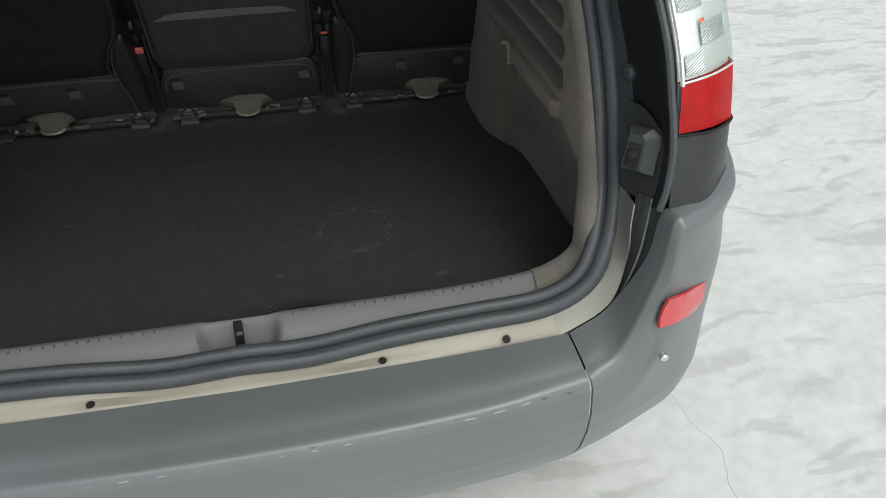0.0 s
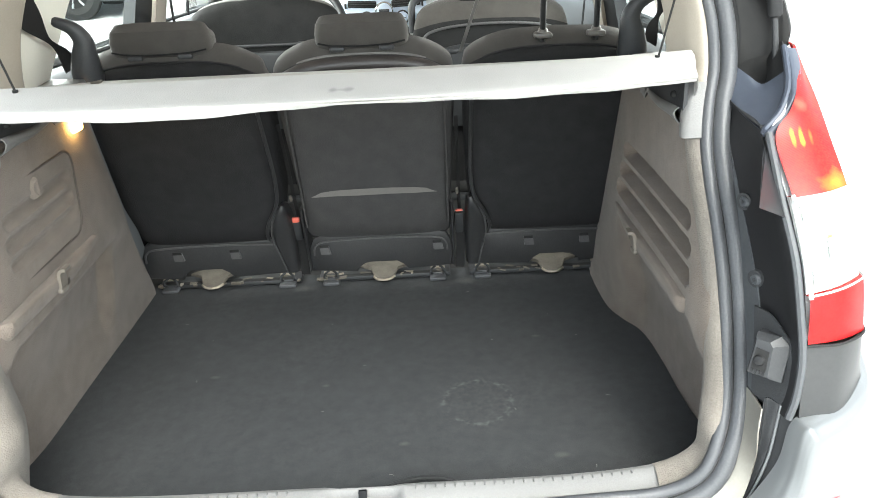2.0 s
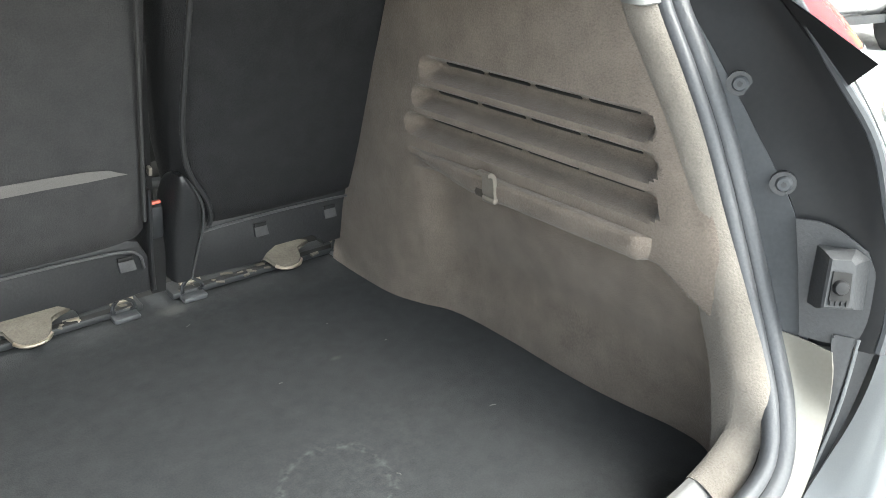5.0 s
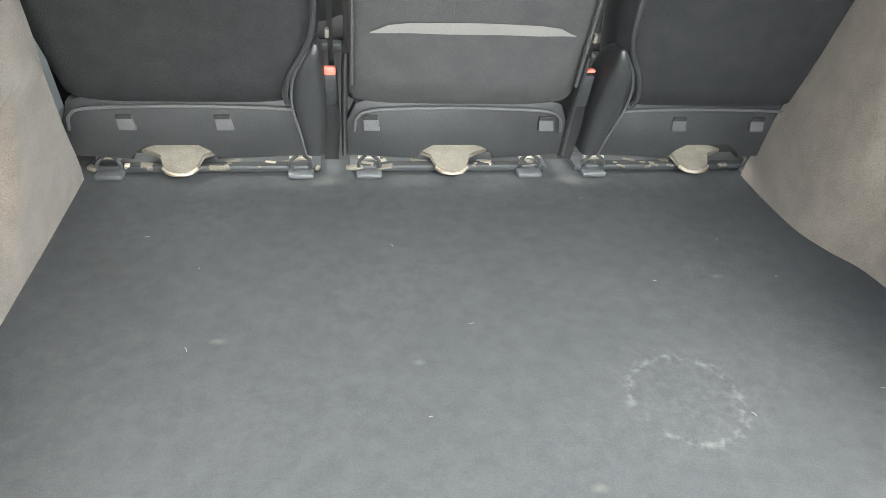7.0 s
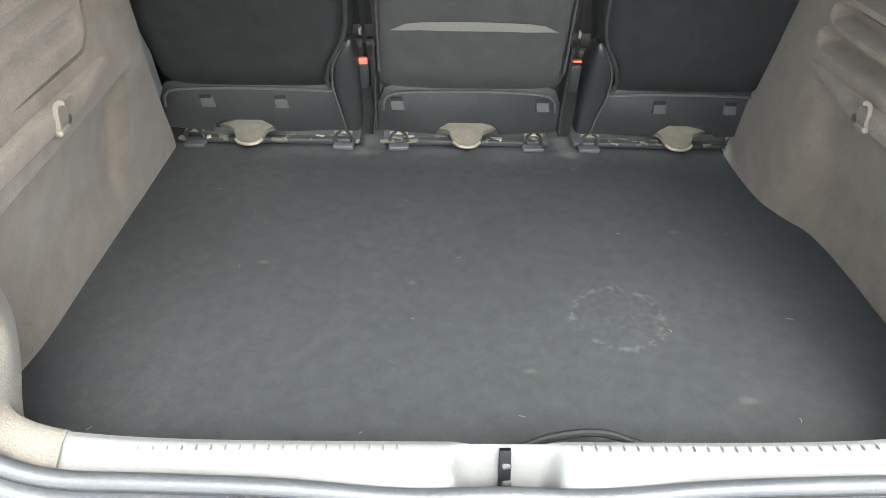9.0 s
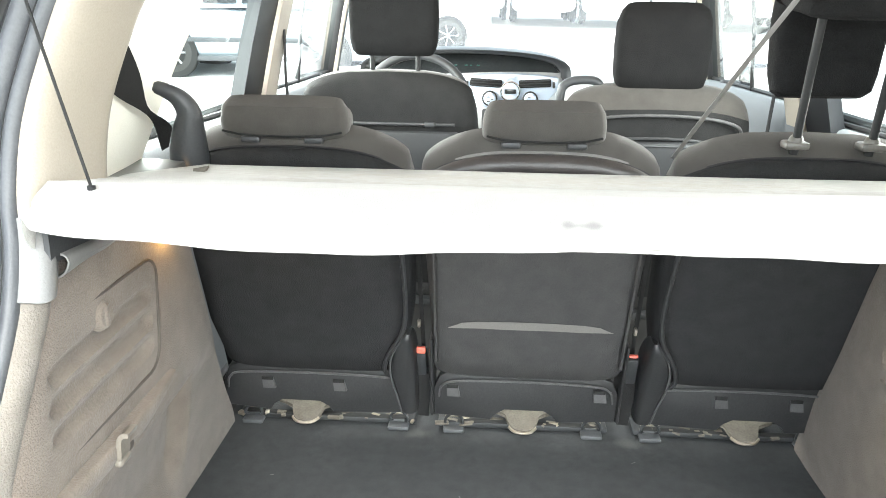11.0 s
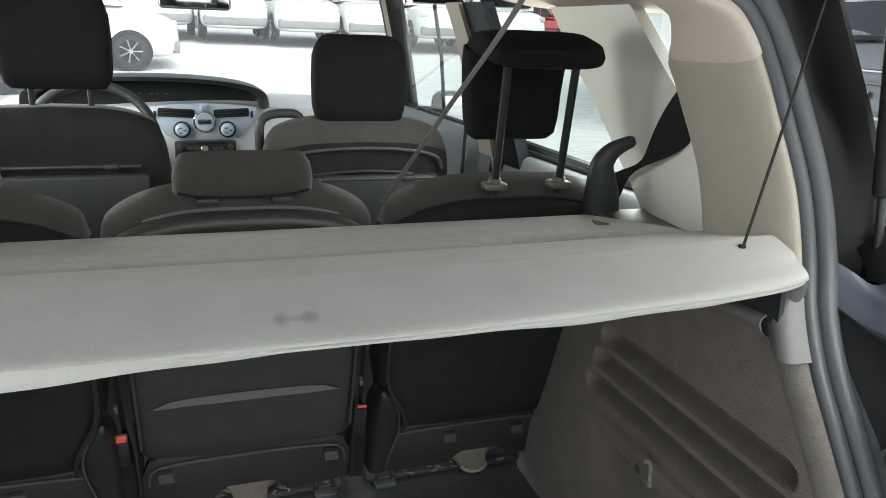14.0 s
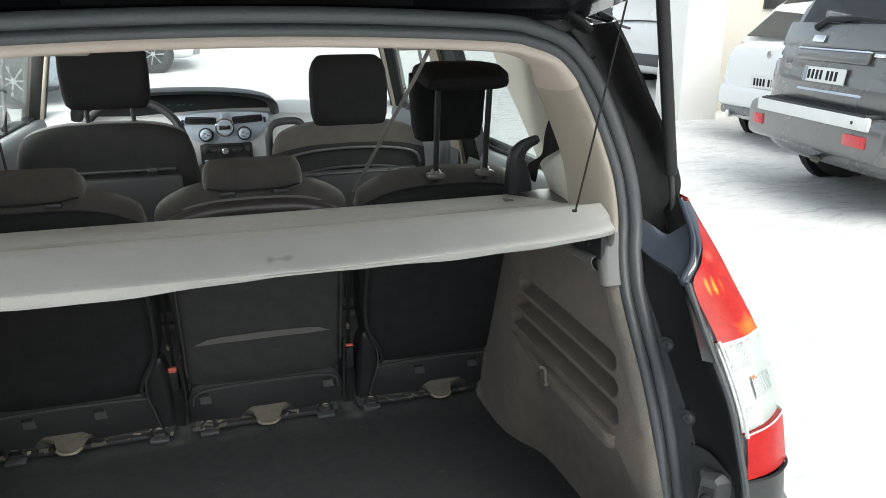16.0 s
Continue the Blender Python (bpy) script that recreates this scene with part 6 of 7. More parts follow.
for s, put, xc in ((1, rp, .397), (-1, lp, -.394)):
    c = curve([((x - .397) * s, y, z) for x, y, z in ((.546, .82, 1.150), (.545, .818, 1.178), (.541, .815, 1.205), (.537, .812, 1.234), (.547, .806, 1.256), (.564, .80, 1.268), (.580, .795, 1.275))], 24)
    h = put("grab_handle", tube(c, [(.030, .030, .030, .0295, .029, .028, .027, .026, .0245, .023, .0215, .020, .0187, .0177, .0167, .0158, .0147, .0137, .0128, .012, .0113, .0107, .0102, .0095, .006)[i] for i in range(25)], 16, squash=.8), M_HANDLE, "dark plastic seat release handle")

# buckles and webbing between the seats
for x, kind in ((-.196, 0), (.192, 1)):
    b = thing("seat_belt_buckle", (x, .97, .70), "black seat belt buckle with a red button between the seats", "buckle", "belt buckles")
    under(part("buckle_stalk", strap([(x, 1.0, .62), (x + .004, .985, .69), (x, .972, .76)], .022, .008), M_BELT, None), b)
    under(part("buckle_body", rbox((.022, .022, .06), (x, .965, .757), .006, rot=(14, 0, 0)), M_DPLAST, None), b)
    under(part("buckle_button", rbox((.018, .010, .013 if kind == 0 else .005), (x, .952, .785 if kind == 0 else .790), .003), M_BUCKLE, None, "red release button"), b)
    under(part("belt_guide", rbox((.006, .010, .014), (x - .003, .945, .842), .002, rot=(16, 0, 0)), M_HOOK, None), b)
    under(part("belt_tail", strap([(x + .003, .985, .76), (x + .001, .962, .84), (x, .935, .93), (x - .002, .90, 1.03)], .008, .002), M_BELT, None), b)

# belts
belt = thing("seat_belt", (.235, .72, 1.3), "taut grey middle seat belt hanging from the roof", "seat belt", "seat belts")
under(part("webbing", strap(curve([(.280, .555, 1.478), (.267, .61, 1.42), (.239, .73, 1.31), (.203, .87, 1.172)], 14), .0068, .0015, side=(1, 0, 0)), M_BELT2, None), belt)
for s in (1, -1):
    belt = thing("seat_belt", (.57 * s, .72, 1.28), "twisted black seat belt beside the pillar", "seat belt", "seat belts")
    under(part("webbing", strap([(q.x * s, q.y, q.z) for q in curve([(.560, .60, 1.40), (.575, .651, 1.351), (.570, .70, 1.29), (.578, .76, 1.248), (.592, .84, 1.21), (.60, .88, 1.17)], 20)], [.030 + .030 * math.exp(-((i - 5) / 4) ** 2) - .022 * math.exp(-((i - 13) / 3) ** 2) for i in range(21)], .0016, side=(.49 * s, -.41, -.34)), M_BELT, None), belt)
    belt = thing("seat_belt", (.65 * s, 1.62, 1.2), "thin dark front seat belt on the centre pillar", "seat belt", "seat belts")
    under(part("webbing", strap([(.632 * s, 1.70, 1.40), (.625 * s, 1.66, 1.20), (.60 * s, 1.62, .95)], .020, .0016, side=(0, 1, 0)), M_BELT, None), belt)


# ---- front seats ----
def front_seat(xc, yc, top, tall, label):
    """A front seat seen from behind: back with folding tray, headrest of a given height on two posts, cushion."""
    seat = thing("front_seat", (xc, 1.75, .5), label, "car seat", "front seats")

    def sp(name, bm, m, lab="", parent=None):
        bm.transform(Matrix.Translation((xc, yc, 0)))
        return under(part(name, bm, m, None, lab), parent or seat)

    d = top - 1.235
    sy = [(1.79, .60), (1.765, .72), (1.735, .90), (1.71, 1.05), (1.700, 1.12 + d), (1.697, 1.165 + d), (1.692, 1.195 + d), (1.694, 1.214 + d), (1.700, 1.228 + d), (1.708, 1.236 + d), (1.715, 1.239 + d)]
    bm = cushion(sy, [.45, .47, .49, .495, .49, .485, .478, .47, .455, .43, .39], [.12, .15, .155, .15, .145, .135, .125, .108, .08, .045, .014], 44, .40)
    for v in bm.verts:
        if v.co.z > 1.05:
            v.co.z -= 1.1 * arch(v.co.x, .245) * min(1.0, (v.co.z - 1.05) / .12)
    back = sp("seat_back", bm, M_FRONT, "dark grey cloth seat back")
    lit_top(back, 44, 6 if top < 1.2 else 8)
    hz, hx = (top + .066, .018) if top > 1.2 else (top + .010, .004)
    bar = 1.082 + d * (-.2 if top > 1.2 else .6)
    tray = sp("seat_tray", rbox((.40, .02, .26), (0, 1.632, .950 + d * .3), .012, rot=(9, 0, 0)), M_DPLAST, "black plastic folding tray")
    sp("tray_bar", tube([(-.185, 1.606, bar), (.185, 1.606, bar)], .0045, 8), M_DPLAST, "", tray)
    for x in (-.12, .12):
        sp("tray_catch", rbox((.03, .012, .014), (x, 1.604, bar), .004), M_DPLAST, "", tray)
    fr = (-.004, .006, .03, .52 * tall, .83 * tall, .945 * tall, .985 * tall, tall)
    hr = sp("headrest", cushion([(1.690, hz + fr[0]), (1.687, hz + fr[1]), (1.685, hz + fr[2]), (1.682, hz + fr[3]), (1.685, hz + fr[4]), (1.690, hz + fr[5]), (1.697, hz + fr[6]), (1.704, hz + fr[7])], [.205, .222, .232, .236, .230, .216, .19, .13], [.05, .075, .088, .092, .084, .066, .045, .015], 36, .36, dx=hx), M_HEADREST, "black padded headrest")
    for x in (hx - .062, hx + .062):
        sp("post", rod((x, 1.690, hz - .07), (x, 1.690, hz + .02), .0065), M_RUBBER if top > 1.2 else M_CHROME, "steel headrest post", hr)
        sp("post_collar", rod((x, 1.688, top - .022), (x, 1.688, top + .007), .026, .016, bev=.005), M_DPLAST, "", hr)
    sp("seat_cushion", rbox((.48, .50, .14), (0, 1.98, .60), .05, 3), M_FABRIC2, "grey cloth seat cushion")
    sp("seat_plinth", rbox((.40, .46, .03), (0, 1.95, .530), .01), M_DPLAST)
    return seat, sp


D, dput = front_seat(-.366, .060, 1.204, .193, "grey cloth front seat back with a tall black headrest")
Pn, pput = front_seat(.338, .010, 1.187, .190, "grey cloth front seat back with a raised armrest")
# squared loop of the armrest beside the back, and the piped panel lines
arm = curve([(-.243, 1.705, 1.10), (-.243, 1.70, 1.165), (-.236, 1.70, 1.190), (-.215, 1.70, 1.203), (-.18, 1.70, 1.207), (-.152, 1.70, 1.203), (-.138, 1.70, 1.185), (-.128, 1.70, 1.150), (-.122, 1.70, 1.11)], 34)
loop = pput("armrest_loop", tube(arm, .0115, 12, squash=1.2), M_HANDLE, "black loop handle")
for z, k in ((1.118, 1.0), (1.060, .88)):
    rim = curve([(-.215 * k, 1.622, z - .045), (-.195 * k, 1.616, z - .012), (-.12 * k, 1.614, z + .006), (0, 1.613, z + .012), (.12 * k, 1.614, z + .006), (.195 * k, 1.616, z - .012), (.215 * k, 1.622, z - .045)], 36)
    pput("back_rim", tube(rim, .0042, 8), M_RIMGREY if k == 1.0 else M_DPLAST, "grey piping on the seat back")

# ---- dashboard ----
dash = cpart("dashboard", patch([[(-.72, 2.52, 1.10), (-.4, 2.50, 1.13), (-.02, 2.48, 1.14), (.4, 2.50, 1.12), (.72, 2.52, 1.10)], [(-.72, 2.62, 1.150), (-.4, 2.62, 1.165), (-.02, 2.62, 1.17), (.4, 2.62, 1.165), (.72, 2.62, 1.150)],
                                 [(-.74, 2.72, 1.135), (-.4, 2.82, 1.14), (-.02, 2.90, 1.14), (.4, 2.82, 1.14), (.74, 2.72, 1.135)]], 14, 30, 0.006), M_DASH, "pale dashboard with dark instrument hood")
cpart("dash_front", patch([[(-.72, 2.52, 1.10), (-.02, 2.48, 1.14), (.72, 2.52, 1.10)], [(-.72, 2.47, .98), (-.02, 2.45, 1.0), (.72, 2.47, .98)], [(-.72, 2.58, .70), (-.02, 2.52, .70), (.72, 2.58, .70)]], 14, 20, 0.006), M_DASH, parent=dash)
hood_rows = []
for i in range(33):
    a = math.pi * i / 32
    x = -.190 - .375 * math.cos(a)
    z = 1.148 + .090 * math.sin(a) ** .55
    hood_rows.append([(-.19 + (x + .19) * .93, 2.50, z - .020), (-.19 + (x + .19) * .96, 2.44, z - .014), (x, 2.418, z - .006), (x * 1.005, 2.44, z + .002), (x, 2.62, z - .006), (x, 2.80, 1.14)])
hood = cpart("instrument_hood", patch(hood_rows, 64, 12, 0.004), M_DPLAST, "black instrument hood", parent=dash)
cpart("instrument_face", patch([[(-.54, 2.53, 1.142), (-.19, 2.51, 1.135), (.16, 2.53, 1.142)], [(-.50, 2.56, 1.185), (-.19, 2.55, 1.19), (.12, 2.56, 1.185)], [(-.40, 2.58, 1.215), (-.19, 2.58, 1.228), (.03, 2.58, 1.215)]], 8, 20, 0.003), M_DGLASS, parent=dash)
for x, w in ((-.250, .012), (-.228, .010), (-.190, .012), (-.172, .008), (-.145, .010)):
    cpart("display_digits", rbox((w, .004, .007), (x, 2.535, 1.172), .001), M_LCD, "green lit display", parent=dash)
cx = -.025
con = [(-.172, 1.142), (-.10, 1.149), (0, 1.153), (.10, 1.149), (.172, 1.142), (.170, 1.098), (.120, 1.045), (.085, 1.030), (-.085, 1.030), (-.120, 1.045), (-.170, 1.098)]
console = cpart("centre_console", prism([(x + cx, z) for x, z in con], 2.435, 2.50, "y", .006), M_SILVER, "silver centre console with round dial")
for k in (-1, 1):
    v = cpart("air_vent", rbox((.115, .012, .028), (cx + k * .088, 2.434, 1.121), .005, rot=(0, -k * 3, 0)), M_BLACK, "black air vent", parent=console)
    for j in range(3):
        cpart("vent_slat", rbox((.108, .006, .0025), (cx + k * .088, 2.428, 1.112 + j * .009), .001, rot=(0, -k * 3, 0)), M_DPLAST, parent=console)
    kn = cpart("dial_knob", rod((cx + k * .073, 2.44, 1.066), (cx + k * .073, 2.408, 1.066), .023, .020, n=28, bev=.004), M_SILVER, "silver round climate knob", parent=console)
    for q in range(3):
        cpart("knob_mark", rbox((.010, .003, .003), (cx + k * .073 + .009 * math.cos(2.1 * q), 2.4075, 1.066 + .009 * math.sin(2.1 * q)), .001), M_DPLAST, parent=console)
    cpart("knob_ring", tube([(cx + k * .073 + .0245 * math.cos(a), 2.432, 1.066 + .0245 * math.sin(a)) for a in [i * math.pi / 12 for i in range(24)]], .004, 6, closed=True), M_DPLAST, parent=console)
    cpart("vent_wheel", rbox((.008, .006, .022), (cx + k * .155, 2.43, 1.117), .002), M_DPLAST, parent=console)
cpart("clock_ring", tube([(cx + .033 * math.cos(a), 2.428, 1.093 + .033 * math.sin(a)) for a in [i * math.pi / 16 for i in range(32)]], .0045, 8, closed=True), M_CHROME, "chrome ring", parent=console)
cpart("clock_face", rod((cx, 2.438, 1.093), (cx, 2.422, 1.093), .031, n=32, bev=.003), M_SILVER, parent=console)
cpart("clock_screen", rbox((.042, .004, .016), (cx, 2.420, 1.093), .002), M_DGLASS, parent=console)
cpart("hazard_button", rbox((.026, .01, .014), (cx, 2.432, 1.140), .003), M_SILVER, parent=console)
radio = cpart("radio", rbox((.20, .03, .085), (cx, 2.45, .985), .008), M_DPLAST, "dark radio with chrome knob")
for k in (-.082, .082):
    cpart("radio_knob", rod((cx + k, 2.44, 1.006), (cx + k, 2.424, 1.006), .010, n=18, bev=.002), M_RIMGREY, parent=radio)
for k in (-.05, -.03, .03, .05):
    cpart("radio_key", rbox((.016, .005, .010), (cx + k, 2.434, 1.000), .002), M_RIMGREY, parent=radio)
cpart("radio_slot", rbox((.13, .004, .006), (cx, 2.434, 1.019), .001), M_BLACK, parent=radio)
cpart("radio_knob", rod((cx - .005, 2.44, 1.000), (cx - .005, 2.418, 1.000), .013, n=20, bev=.002), M_CHROME, parent=radio)
for j in range(6):
    cpart("radio_key", rbox((.015, .005, .009), (cx - .08 + j * .032, 2.434, .962), .002), M_SILVER, parent=radio)
cpart("lower_console", rbox((.24, .35, .30), (cx, 2.50, .80), .03, 3), M_DPLAST)
gear = cpart("gear_lever", tube([(-.03, 2.28, .80), (-.03, 2.25, .93)], [.02, .010], 12), M_RUBBER, "gear lever with chrome knob")
cpart("gear_knob", tube([(-.03, 2.251, .925), (-.03, 2.249, .935), (-.03, 2.246, .955), (-.03, 2.244, .972), (-.03, 2.243, .980)], [.012, .019, .023, .019, .006], 16), M_CHROME, parent=gear)
wheel_c, wheel_r = Vector((-.345, 2.20, 1.062)), .178
tilt = Matrix.Rotation(radians(-24), 3, "X")
sw = cpart("steering_wheel", tube([wheel_c + tilt @ Vector((wheel_r * math.cos(a), 0, wheel_r * math.sin(a))) for a in [i * math.pi / 24 for i in range(48)]], .0145, 12, closed=True), M_DPLAST, "dark steering wheel")
cpart("wheel_hub", rbox((.15, .05, .12), wheel_c + Vector((0, .02, 0)), .03, 3, rot=(-24, 0, 0)), M_DPLAST, parent=sw)
for a in (200, 340, 270):
    cpart("wheel_spoke", tube([wheel_c, wheel_c + tilt @ Vector((wheel_r * math.cos(radians(a)), 0, wheel_r * math.sin(radians(a))))], .014, 8), M_SILVER, parent=sw)
cpart("steering_column", rod(wheel_c + Vector((0, .03, -.01)), (-.345, 2.5, 1.0), .035), M_DPLAST, parent=sw)
mir = cpart("inner_mirror", rbox((.222, .03, .068), (-.035, 2.42, 1.484), .022, 4), M_TRIM, "grey inner mirror below the headliner")
cpart("inner_mirror_glass", rbox((.210, .004, .056), (-.035, 2.404, 1.484), .0018), M_CHROME, parent=mir)
cpart("mirror_stem", rbox((.125, .09, .05), (-.035, 2.455, 1.548), .018, 3), M_HEAD, parent=mir)


# ---- parked vehicles ----
M_PALEPL = mat("faded_plastic", (0.20, 0.205, 0.21), (0.26, 0.265, 0.27), 0.6, scale=4, fine=80)
M_SMOKE = mat("smoked_lamp", (0.30, 0.28, 0.28), (0.40, 0.38, 0.38), 0.12, metal=0.3, scale=20, coat=0.8)
def vehicle(name, label, category, group, L, W, H, belt, nose, paint, wind, trim, wheel_r=.33, ground_gap=.2, base_wheel=(.85, .95), van=False, tail=M_RED):
    """A parked vehicle: rear at y = 0, front at y = L. wind: rear glass foot, roof rear, roof front, windscreen foot as y."""
    v = thing(name, (0, 0, 0), label, category, group)
    h = W / 2
    st = [(0.0, .80, ground_gap + .18, belt * .86), (.06, .93, ground_gap + .06, belt * .96), (.25, .985, ground_gap, belt), (wind[0] + .5, 1.0, ground_gap, belt * 1.01), (wind[3] - .3, 1.0, ground_gap, belt * .99),
          (wind[3] + .1, .99, ground_gap, belt * .96), (L - .35, .97, ground_gap, nose), (L - .10, .90, ground_gap + .04, nose * .90), (L, .74, ground_gap + .12, nose * .74)]
    rows = []
    for y, k, z0, z1 in st:
        r = []
        for j in range(28):
            a = 2 * math.pi * j / 28
            c, s = math.cos(a), math.sin(a)
            ex, ez = abs(c) ** .35 * (1 if c > 0 else -1), abs(s) ** .38 * (1 if s > 0 else -1)
            tum = 1 - .04 * max(0, ez)
            r.append((ex * h * k * tum, y, (z0 + z1) / 2 + ez * (z1 - z0) / 2))
        rows.append(r)
    cols = [curve([r[j] for r in rows], 40) for j in range(28)]
    part("body", loft([[c[i] for c in cols] for i in range(41)], ring=True, caps=True), paint, v)
    b = belt - .03
    cab = []
    for y, k, z in ((wind[0], .96, b), (wind[0] + (wind[1] - wind[0]) * .5, .90, b + (H - b) * .62), (wind[1], .82, H - .03), (wind[1] + .12, .80, H), (wind[2] - .12, .80, H), (wind[2], .82, H - .04), (wind[2] + (wind[3] - wind[2]) * .55, .90, b + (H - b) * .5), (wind[3], .95, b)):
        k2 = .95
        cab.append([(-h * k2, y, b - .02), (-h * (k2 * .5 + k * .5), y, (b + z) / 2), (-h * k * .98, y, z - .05 if z > b + .1 else z - .01), (-h * k * .88, y, z), (0, y, z + .012), (h * k * .88, y, z), (h * k * .98, y, z - .05 if z > b + .1 else z - .01), (h * (k2 * .5 + k * .5), y, (b + z) / 2), (h * k2, y, b - .02)])
    part("cabin", loft(cab), paint, v)

    def quad(nm, a, c, d, e, m, off, label=""):
        o = Vector(off)
        bm = loft([[Vector(a) + o, Vector(c) + o], [Vector(d) + o, Vector(e) + o]])
        bmesh.ops.solidify(bm, geom=bm.faces[:], thickness=.012)
        return part(nm, bm, m, v, label, 0)

    gh = H - b
    quad("rear_window", (-h * .82, wind[0] + .03, b + .04), (h * .82, wind[0] + .03, b + .04), (-h * .72, wind[0] + (wind[1] - wind[0]) * .82, b + gh * .80), (h * .72, wind[0] + (wind[1] - wind[0]) * .82, b + gh * .80), M_DGLASS if not van else paint, (0, -.05 if wind[1] - wind[0] > .15 else -.02, .02))
    quad("windscreen", (-h * .86, wind[3] - .04, b + .04), (h * .86, wind[3] - .04, b + .04), (-h * .74, wind[2] + .05, H - .08), (h * .74, wind[2] + .05, H - .08), M_DGLASS, (0, .05, .035), "dark windscreen")
    n = 3 if not van else 1
    y0, y1 = (wind[0] + .25, wind[3] - .35) if not van else (wind[3] - 1.35, wind[3] - .35)
    for s in (1, -1):
        for i in range(n):
            a, c = y0 + (y1 - y0) * (i + .05) / n, y0 + (y1 - y0) * (i + .95) / n
            t0 = min(max(a + .10, wind[1] + .08), c - .1)
            t1 = max(min(c, wind[2] - .02), t0 + .1)
            quad("side_window", (s * h * .955, a, b + .05), (s * h * .955, c, b + .05), (s * h * .845, t0, H - .13), (s * h * .845, t1, H - .13), M_DGLASS, (s * .006, 0, 0))
        part("side_moulding", rbox((.03, L * .52, .07), (s * h * .995, L * .47, .55), .012), trim, v)
        part("sill", rbox((.04, L * .5, .08), (s * h * .97, L * .47, ground_gap + .04), .015), trim, v)
        part("headlamp", rbox((.20, .30, .15), (s * h * .74, L - .17, nose * .80), .04, rot=(12, 0, -s * 24)), M_CLEARL, v, "clear headlamp")
        if tail:
            part("tail_lamp", rbox((.13, .10, .26), (s * h * .84, .07, belt * .82), .03, rot=(-8, 0, s * 12)), tail, v)
        part("wing_mirror", rbox((.16, .09, .13), (s * (h + .07), wind[3] - .45, belt + .05), .03), paint, v)
        for yw in (base_wheel[0], L - base_wheel[1]):
            arch = part("wheel_arch", tube([(s * (h - .10), yw, wheel_r), (s * (h + .004), yw, wheel_r)], wheel_r + .055, 28), M_BLACK, v)
            w = part("wheel", tube([(s * (h - .19 + .2 * f), yw, wheel_r) for f in (0, .12, .5, .88, 1)], [wheel_r - .05, wheel_r - .005, wheel_r, wheel_r - .005, wheel_r - .05], 30), M_TYRE, v, "black tyre")
            part("rim", rod((s * (h - .1), yw, wheel_r), (s * (h + .016), yw, wheel_r), wheel_r * .66, wheel_r * .62, n=26, bev=.01), M_BLACK, w)
            part("hub", rod((s * (h - .02), yw, wheel_r), (s * (h + .026), yw, wheel_r), .05, .04, n=16), M_RIM, w)
            for k in range(7):
                a = 2 * math.pi * k / 7
                part("spoke", tube([(s * (h + .02), yw + .04 * math.cos(a), wheel_r + .04 * math.sin(a)), (s * (h + .018), yw + wheel_r * .62 * math.cos(a), wheel_r + wheel_r * .62 * math.sin(a))], [.022, .034], 8, squash=.5), M_RIM, w)
    part("front_bumper", rbox((W * .90, .16, .24), (0, L - .07, ground_gap + .20), .06, 3), trim, v)
    part("grille", rbox((W * .42, .05, .10), (0, L - .075, nose * .74), .02), M_BLACK, v)
    part("badge_bar", rbox((.16, .02, .03), (0, L - .055, nose * .80), .008), M_CHROME, v)
    part("rear_bumper", rbox((W * .94, .18, .22), (0, .06, ground_gap + .26), .06, 3), trim, v)
    return v


def place(v, x, y, turn):
    v.matrix_world = pose(x, y, rise(x, y), 0, 0, turn)
    return v


# dark grey off-roader
suv = vehicle("off_road_car", "dark grey off-road car with black bumper and spare trim", "car", "parked cars", 4.75, 1.87, 1.74, 1.12, .98, M_GREYP, (.12, .40, 2.75, 3.45), M_DPLAST, .39, .26, (.86, .92), False, M_SMOKE)
hw = 1.87 / 2
part("bumper_cover", rbox((1.82, .24, .31), (0, -.02, .570), .075, 4), M_GREYP, suv, "dark grey painted rear bumper")
part("step_pad", rbox((1.36, .22, .035), (0, -.04, .735), .012), M_DPLAST, suv, "black ribbed step pad")
for i in range(5):
    part("pad_rib", rbox((1.30, .012, .008), (0, -.125 + i * .034, .755), .003), M_RUBBER, suv)
part("bumper_chrome", rbox((1.44, .03, .095), (0, -.142, .690), .012), M_PLATE, suv, "bright bumper strip")
for x in (.55,):
    part("parking_sensor", rod((x, -.15, .69), (x, -.162, .69), .012), M_DPLAST, suv)
for x, w in ((.585, .25), (-.70, .15)):
    part("bumper_reflector", rbox((w, .02, .085), (x, -.142, .565), .01), M_REFLECT, suv, "red bumper reflector")
part("tow_hook", tube([(-.02, .1, .36), (-.02, -.02, .33), (.02, -.06, .35), (.06, -.02, .33)], .025, 8), M_DUST, suv, "rusty tow hook")
part("gate_top", rbox((1.50, .05, .20), (0, .075, 1.245), .02, rot=(-20, 0, 0)), M_GREYP, suv, "grey gate panel below the rear window")
gate2 = part("rear_gate", rbox((1.46, .05, .46), (0, .036, .985), .02, rot=(-7, 0, 0)), M_GREYP, suv, "dark grey tailgate")
part("handle_strip", rbox((.86, .035, .085), (0, -.005, 1.105), .012, rot=(-7, 0, 0)), M_GREYP, suv, "grey handle strip with a bright top")
part("strip_top", rbox((.86, .040, .012), (0, -.006, 1.152), .004, rot=(-7, 0, 0)), M_SILVER, suv)
part("gate_badge", rbox((.15, .012, .055), (-.24, .026, 1.225), .01, rot=(-20, 0, 0)), M_CHROME, suv, "chrome badge shape")
part("model_badge", rbox((.15, .012, .028), (.54, .002, 1.135), .008, rot=(-7, 0, 0)), M_CHROME, suv)
pl = part("number_plate", rbox((.52, .012, .115), (-.05, -.019, .965), .006, rot=(-7, 0, 0)), M_PLATE, suv, "white number plate with dark bars")
